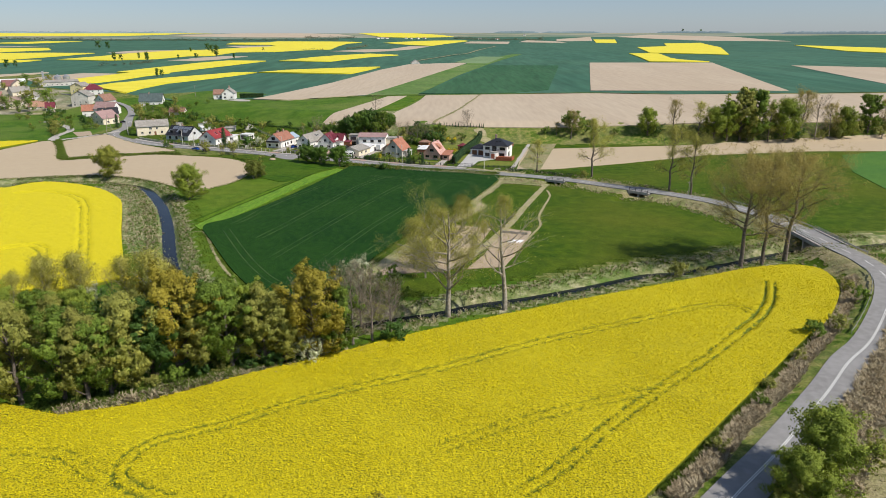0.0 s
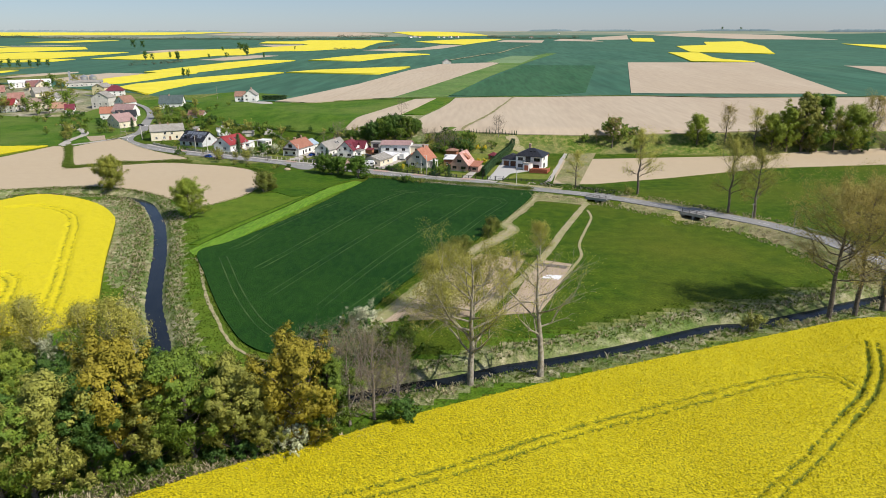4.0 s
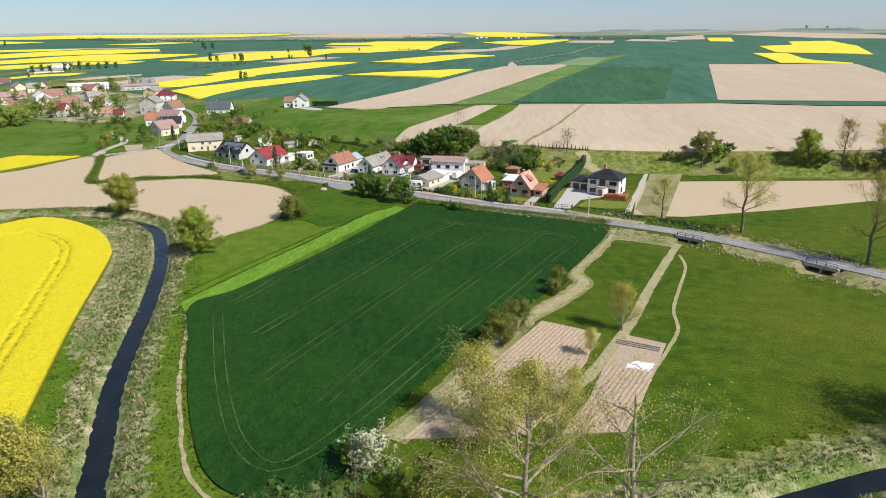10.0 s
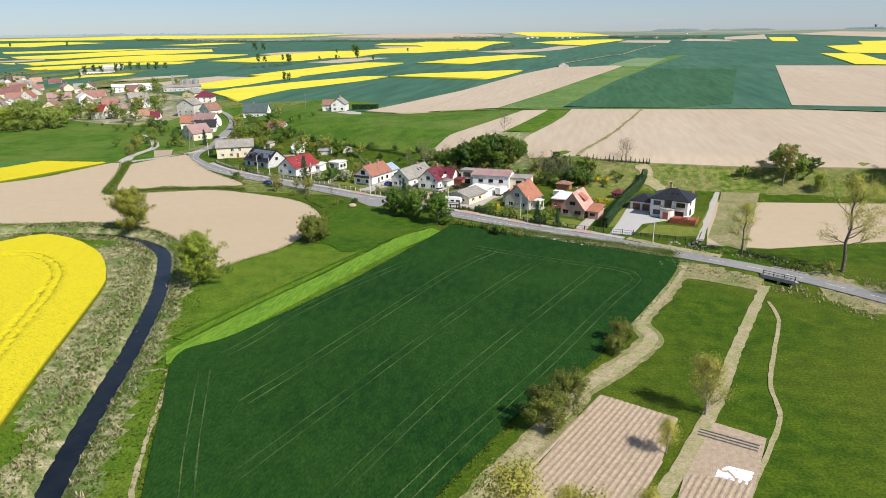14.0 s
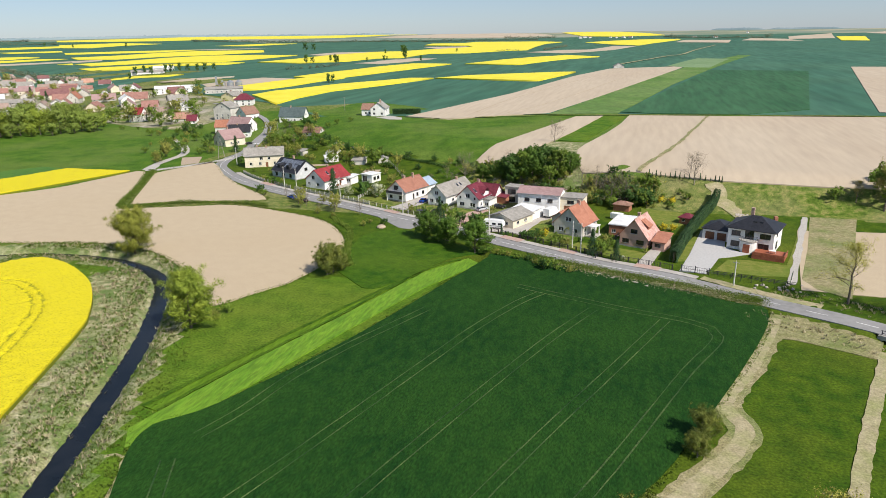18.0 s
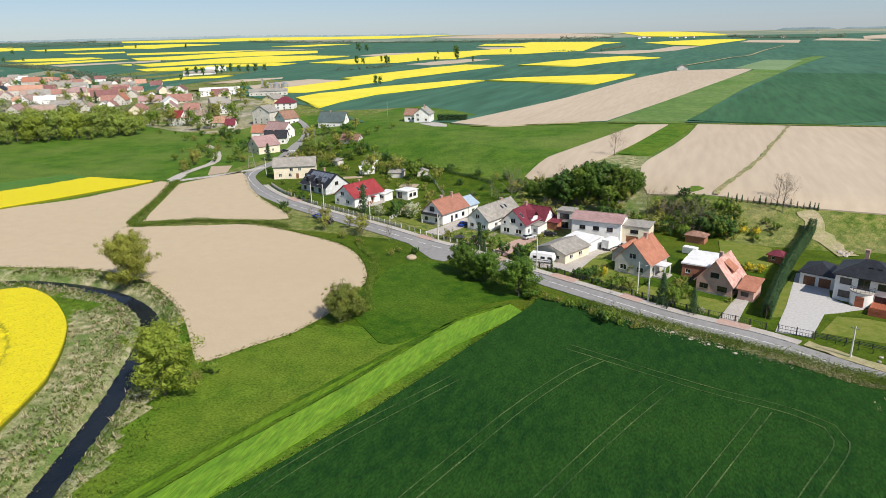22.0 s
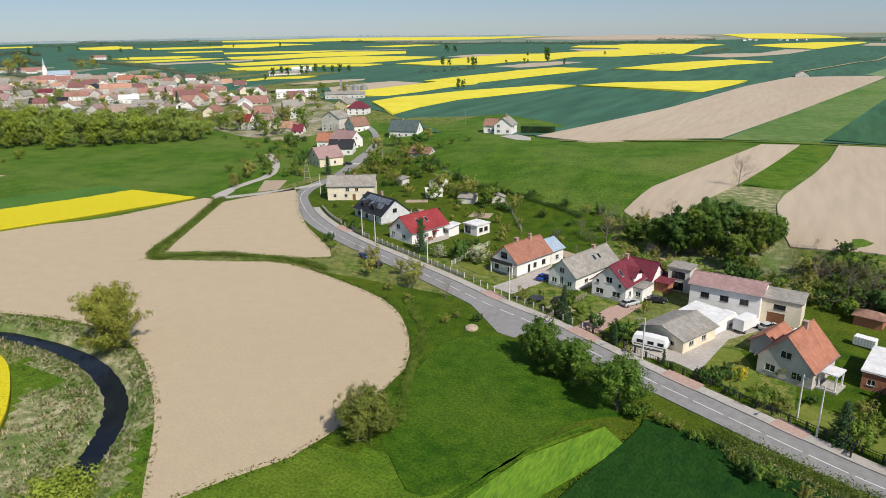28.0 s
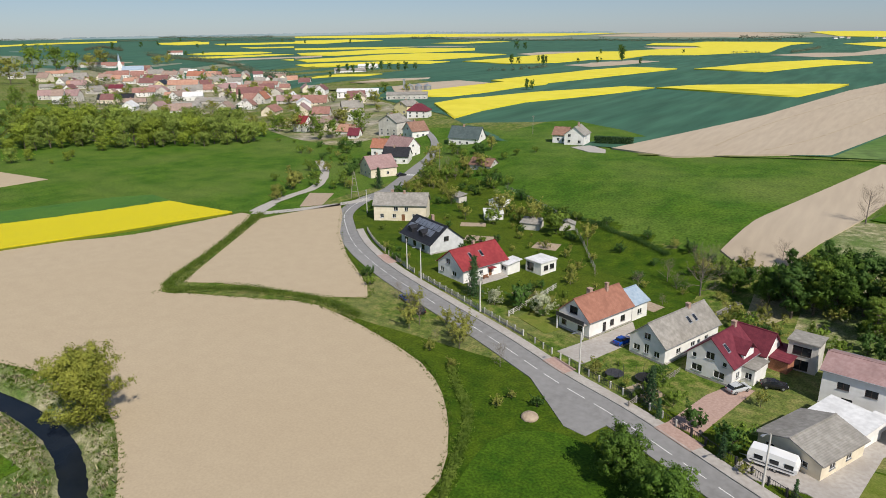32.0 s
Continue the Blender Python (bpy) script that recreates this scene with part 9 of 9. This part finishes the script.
caravan = tagged(new("caravan"), "white touring caravan parked beside the workshop", "caravan")
caravan.matrix_basis = pose(-42.0, 255.9, 0.07, 0, 0, -4)
bm = bmesh.new()
loft(bm, [[(px, -1.1, lo), (px, -1.15, 1.4), (px, -0.95, hi), (px, 0.95, hi), (px, 1.15, 1.4), (px, 1.1, lo)] for px, lo, hi in ((0, 0.9, 1.9), (0.25, 0.5, 2.5), (3, 0.45, 2.62), (5.9, 0.5, 2.5), (6.3, 0.9, 1.7))])
part("body", bm, WHITE_PAINT, caravan)
for x in (0.9, 2.9, 4.7):
    box_part("window", (x, -1.17, 1.25), (x + 1.1, -1.08, 1.85), GLASS, caravan)
box_part("end_window", (6.05, -0.6, 1.35), (6.2, 0.6, 1.85), GLASS, caravan)
box_part("stripe", (0.4, -1.165, 0.85), (5.9, -1.12, 0.98), DARK_METAL, caravan)
for y in (-1.0, 1.0):
    wheel(caravan, 2.8, y)
    wheel(caravan, 3.6, y)
box_part("drawbar", (-1.2, -0.06, 0.4), (0.2, 0.06, 0.5), METAL, caravan)


def box_van(label, x, y, turn, length, tall):
    ob = tagged(new("box_van"), label, "truck", "parked vans")
    ob.matrix_basis = pose(x, y, 0.07, 0, 0, turn)
    box_part("cargo_box", (0, -1.1, 0.7), (length, 1.1, tall), WHITE_PAINT, ob, bevel=0.05)
    bm = bmesh.new()
    loft(bm, [[(px, -0.95, 0.45), (px, -1.0, 1.2), (px, -0.85, hi), (px, 0.85, hi), (px, 1.0, 1.2), (px, 0.95, 0.45)] for px, hi in ((length + 0.05, 2.1), (length + 0.9, 2.05), (length + 1.5, 1.3), (length + 1.9, 1.1))])
    part("cab", bm, WHITE_PAINT, ob)
    box_part("windscreen", (length + 1.0, -0.75, 1.35), (length + 1.25, 0.75, 1.9), GLASS, ob)
    box_part("chassis", (0.1, -0.5, 0.45), (length + 1.5, 0.5, 0.7), DARK_METAL, ob)
    for wx in (0.9, length + 0.9):
        for wy in (-0.95, 0.95):
            wheel(ob, wx, wy, 0.4, 0.25)


box_van("white box van parked in the workshop yard", -25.4, 269.6, 66, 4.6, 3.0)
box_van("white box van standing beside the lean-to", -28.8, 271.0, 66, 3.6, 2.7)
trailer = tagged(new("flat_trailer"), "white covered trailer beside the annex", "trailer")
trailer.matrix_basis = pose(-16.0, 273.5, 0.07, 0, 0, -10)
box_part("load_box", (0, -0.9, 0.6), (5.2, 0.9, 1.3), WHITE_PAINT, trailer, bevel=0.05)
for y in (-0.85, 0.85):
    wheel(trailer, 2.4, y)

# ---- bridges ----


def bridge(label, x, y, turn, length, width, deck_z, deep, rails):
    ob = tagged(new("bridge"), label, "bridge")
    ob.matrix_basis = pose(x, y, 0, 0, 0, turn)
    for s in (-1, 1):
        box_part("edge_beam", (-length / 2, s * width / 2 - 0.25, deck_z - 0.75), (length / 2, s * width / 2 + 0.25, deck_z + 0.12), CONCRETE, ob)
        for k in range(int(length / 2) + 1):
            px = -length / 2 + 0.2 + k * (length - 0.4) / int(length / 2)
            box_part("rail_post", (px - 0.06, s * width / 2 - 0.06, deck_z + 0.1), (px + 0.06, s * width / 2 + 0.06, deck_z + 1.1), rails, ob)
        for z in (0.55, 1.05):
            box_part("rail", (-length / 2, s * width / 2 - 0.04, deck_z + z - 0.04), (length / 2, s * width / 2 + 0.04, deck_z + z + 0.04), rails, ob)
        box_part("abutment", (s * length / 2 - 0.4, -width / 2 - 0.15, -deep), (s * length / 2 + 0.4, width / 2 + 0.15, deck_z - 0.1), CONCRETE, ob)
    box_part("deck", (-length / 2, -width / 2 + 0.25, deck_z - 0.6), (length / 2, width / 2 - 0.25, deck_z - 0.05), CONCRETE, ob)
    box_part("pier", (-0.3, -width / 2 + 0.1, -deep), (0.3, width / 2 - 0.1, deck_z - 0.6), CONCRETE, ob)


x, y, a, z = along_road(run_at(106.2, 124.0))
q = RIVER_LINE[np.argmin(near_line(RIVER_LINE[:, 0], RIVER_LINE[:, 1], ROAD_LINE, 40)[0])]
x, y, a, z = along_road(run_at(*q))
bridge("concrete river bridge with pale metal railings", x, y, a, 15, 7.4, z, 3.0, METAL)
for cx_, cy_ in ((51.8, 200.7), (74.6, 174.6)):
    x, y, a, z = along_road(run_at(cx_, cy_))
    bridge("low concrete ditch bridge with dark railings", x, y, a, 7.4, 7.2, z, 1.6, DARK_METAL)


def guard_rail(r0, r1, off, label):
    ob = tagged(new("guard_rail"), label, "guard rail", "road guard rails")
    r = r0
    while r < r1:
        x, y, a, z = along_road(r, off)
        post = box_part("post", (-0.06, -0.05, -0.6), (0.06, 0.05, 0.75), METAL, ob)
        post.matrix_local = pose(x, y, z, 0, 0, a)
        beam = box_part("beam", (0, -0.07, 0.45), (4.05, -0.03, 0.75), METAL, ob)
        beam.matrix_local = pose(x, y, z, 0, 0, a)
        r += 4.0


guard_rail(run_at(86, 56), run_at(106, 86), 3.4, "pale metal guard rail before the bridge")
guard_rail(run_at(108, 100), run_at(99, 152), -3.5, "pale metal guard rail behind the bridge")

# ---- stones, rubble and litter ----


def boulder(x, y, s, material=STONE, name="stone", label="pale rough field stone beside the road"):
    bm = bmesh.new()
    bmesh.ops.create_icosphere(bm, subdivisions=2, radius=s)
    for v in bm.verts:
        v.co *= 0.75 + 0.5 * noise.noise(v.co * 2.1 / s + Vector((x, y, 0)))
        v.co.z *= 0.62
    ob = part(name, bm, material)
    ob.matrix_basis = pose(x, y, float(land(x, y)) + s * 0.2, 0, 0, 37 * x)
    return tagged(ob, label, "stone", "roadside stones")


stones = np.random.default_rng(3)
for k in range(46):
    t = stones.random()
    x, y = -8 + 14 * t, 223.2 - 5.2 * t
    boulder(x + stones.normal() * 0.7, y + stones.normal() * 0.6 - 0.4, 0.25 + 0.4 * stones.random())
for k in range(14):
    boulder(27 + 12 * stones.random(), 225.6 - 4.5 * stones.random(), 0.3 + 0.35 * stones.random(), label="rubble stone beside the new plot")
for k in range(10):
    boulder(30 + 5 * stones.random(), 283 + 5 * stones.random(), 0.5 + 0.5 * stones.random(), label="pale rubble heap behind the new house")
bm = bmesh.new()
bmesh.ops.create_icosphere(bm, subdivisions=3, radius=1.4)
for v in bm.verts:
    v.co.z = max(v.co.z * 0.5, -0.3) * (1 + 0.3 * noise.noise(v.co * 0.8))
heap = part("sand_mound", bm, GARDEN_SOIL)
heap.matrix_basis = pose(*SAND[0], 0.1)
tagged(heap, "heap of sandy soil beside the road", "sand heap")
digger = tagged(new("cement_mixer"), "small orange building machine on rough ground", "machine")
digger.matrix_basis = pose(41.5, 280.5, float(land(41.5, 280.5)), 0, 0, 10)
box_part("body", (-0.5, -0.6, 0.4), (0.5, 0.6, 1.9), ROOFS["orange"], digger, bevel=0.1)
for y in (-0.5, 0.5):
    wheel(digger, 0.0, y)
trampoline = tagged(new("trampoline"), "round dark trampoline with netting in a garden", "trampoline")
trampoline.matrix_basis = pose(-66.0, 268.2, 0)
bm = bmesh.new()
bmesh.ops.create_cone(bm, cap_ends=True, segments=24, radius1=1.6, radius2=1.6, depth=0.06, matrix=Matrix.Translation((0, 0, 0.75)))
part("mat", bm, DARK_METAL, trampoline)
for k in range(8):
    x, y = 1.6 * math.cos(k * math.pi / 4), 1.6 * math.sin(k * math.pi / 4)
    mesh_object("net_pole", *tube_mesh([([(x, y, 0), (x, y, 2.3)], [0.03, 0.03])], 5), DARK_METAL, trampoline)
bench = tagged(new("garden_bench"), "dark wooden bench beside a white house wall", "bench")
bench.matrix_basis = pose(-109.8, 297.0, 0.07, 0, 0, 72)
box_part("seat", (0, 0, 0.42), (1.6, 0.42, 0.48), DOOR_WOOD, bench)
box_part("backrest", (0, 0.4, 0.5), (1.6, 0.46, 0.95), DOOR_WOOD, bench)
for x in (0.1, 1.4):
    box_part("leg", (x, 0.02, 0), (x + 0.08, 0.4, 0.42), DOOR_WOOD, bench)
for k, (x, y, w, d, a) in enumerate(((-132, 322, 9, 5, 20), (-112, 326, 7, 6, 10), (-76, 302, 7, 4, -18), (-63, 265.5, 5, 4, -25), (-141, 334, 8, 4, 28), (-3, 295, 7, 4, -15), (-100, 293, 4, 5, -18))):
    c, n = Vector((math.cos(radians(a)), math.sin(radians(a)))), Vector((-math.sin(radians(a)), math.cos(radians(a))))
    o = Vector((x, y))
    field("vegetable_bed", [tuple(o), tuple(o + c * w), tuple(o + c * w + n * d), tuple(o + n * d)], 1.5, 0.07, GARDEN_SOIL, "small dug vegetable bed in a garden", "garden bed", jitter=0.06)
steps = tagged(new("garden_steps"), "wooden plank steps up the slope", "steps")
steps.matrix_basis = pose(-58.5, 304.0, float(land(-58.5, 304.0)), 0, 0, 70)
for k in range(14):
    x, y = -58.5 + 0.75 * k * math.cos(radians(70)), 304 + 0.75 * k * math.sin(radians(70))
    box_part("step", (0.75 * k, -0.8, float(land(x, y)) - float(land(-58.5, 304.0)) - 0.2), (0.75 * k + 0.55, 0.8, float(land(x, y)) - float(land(-58.5, 304.0)) + 0.12), GREY_WOOD, steps)
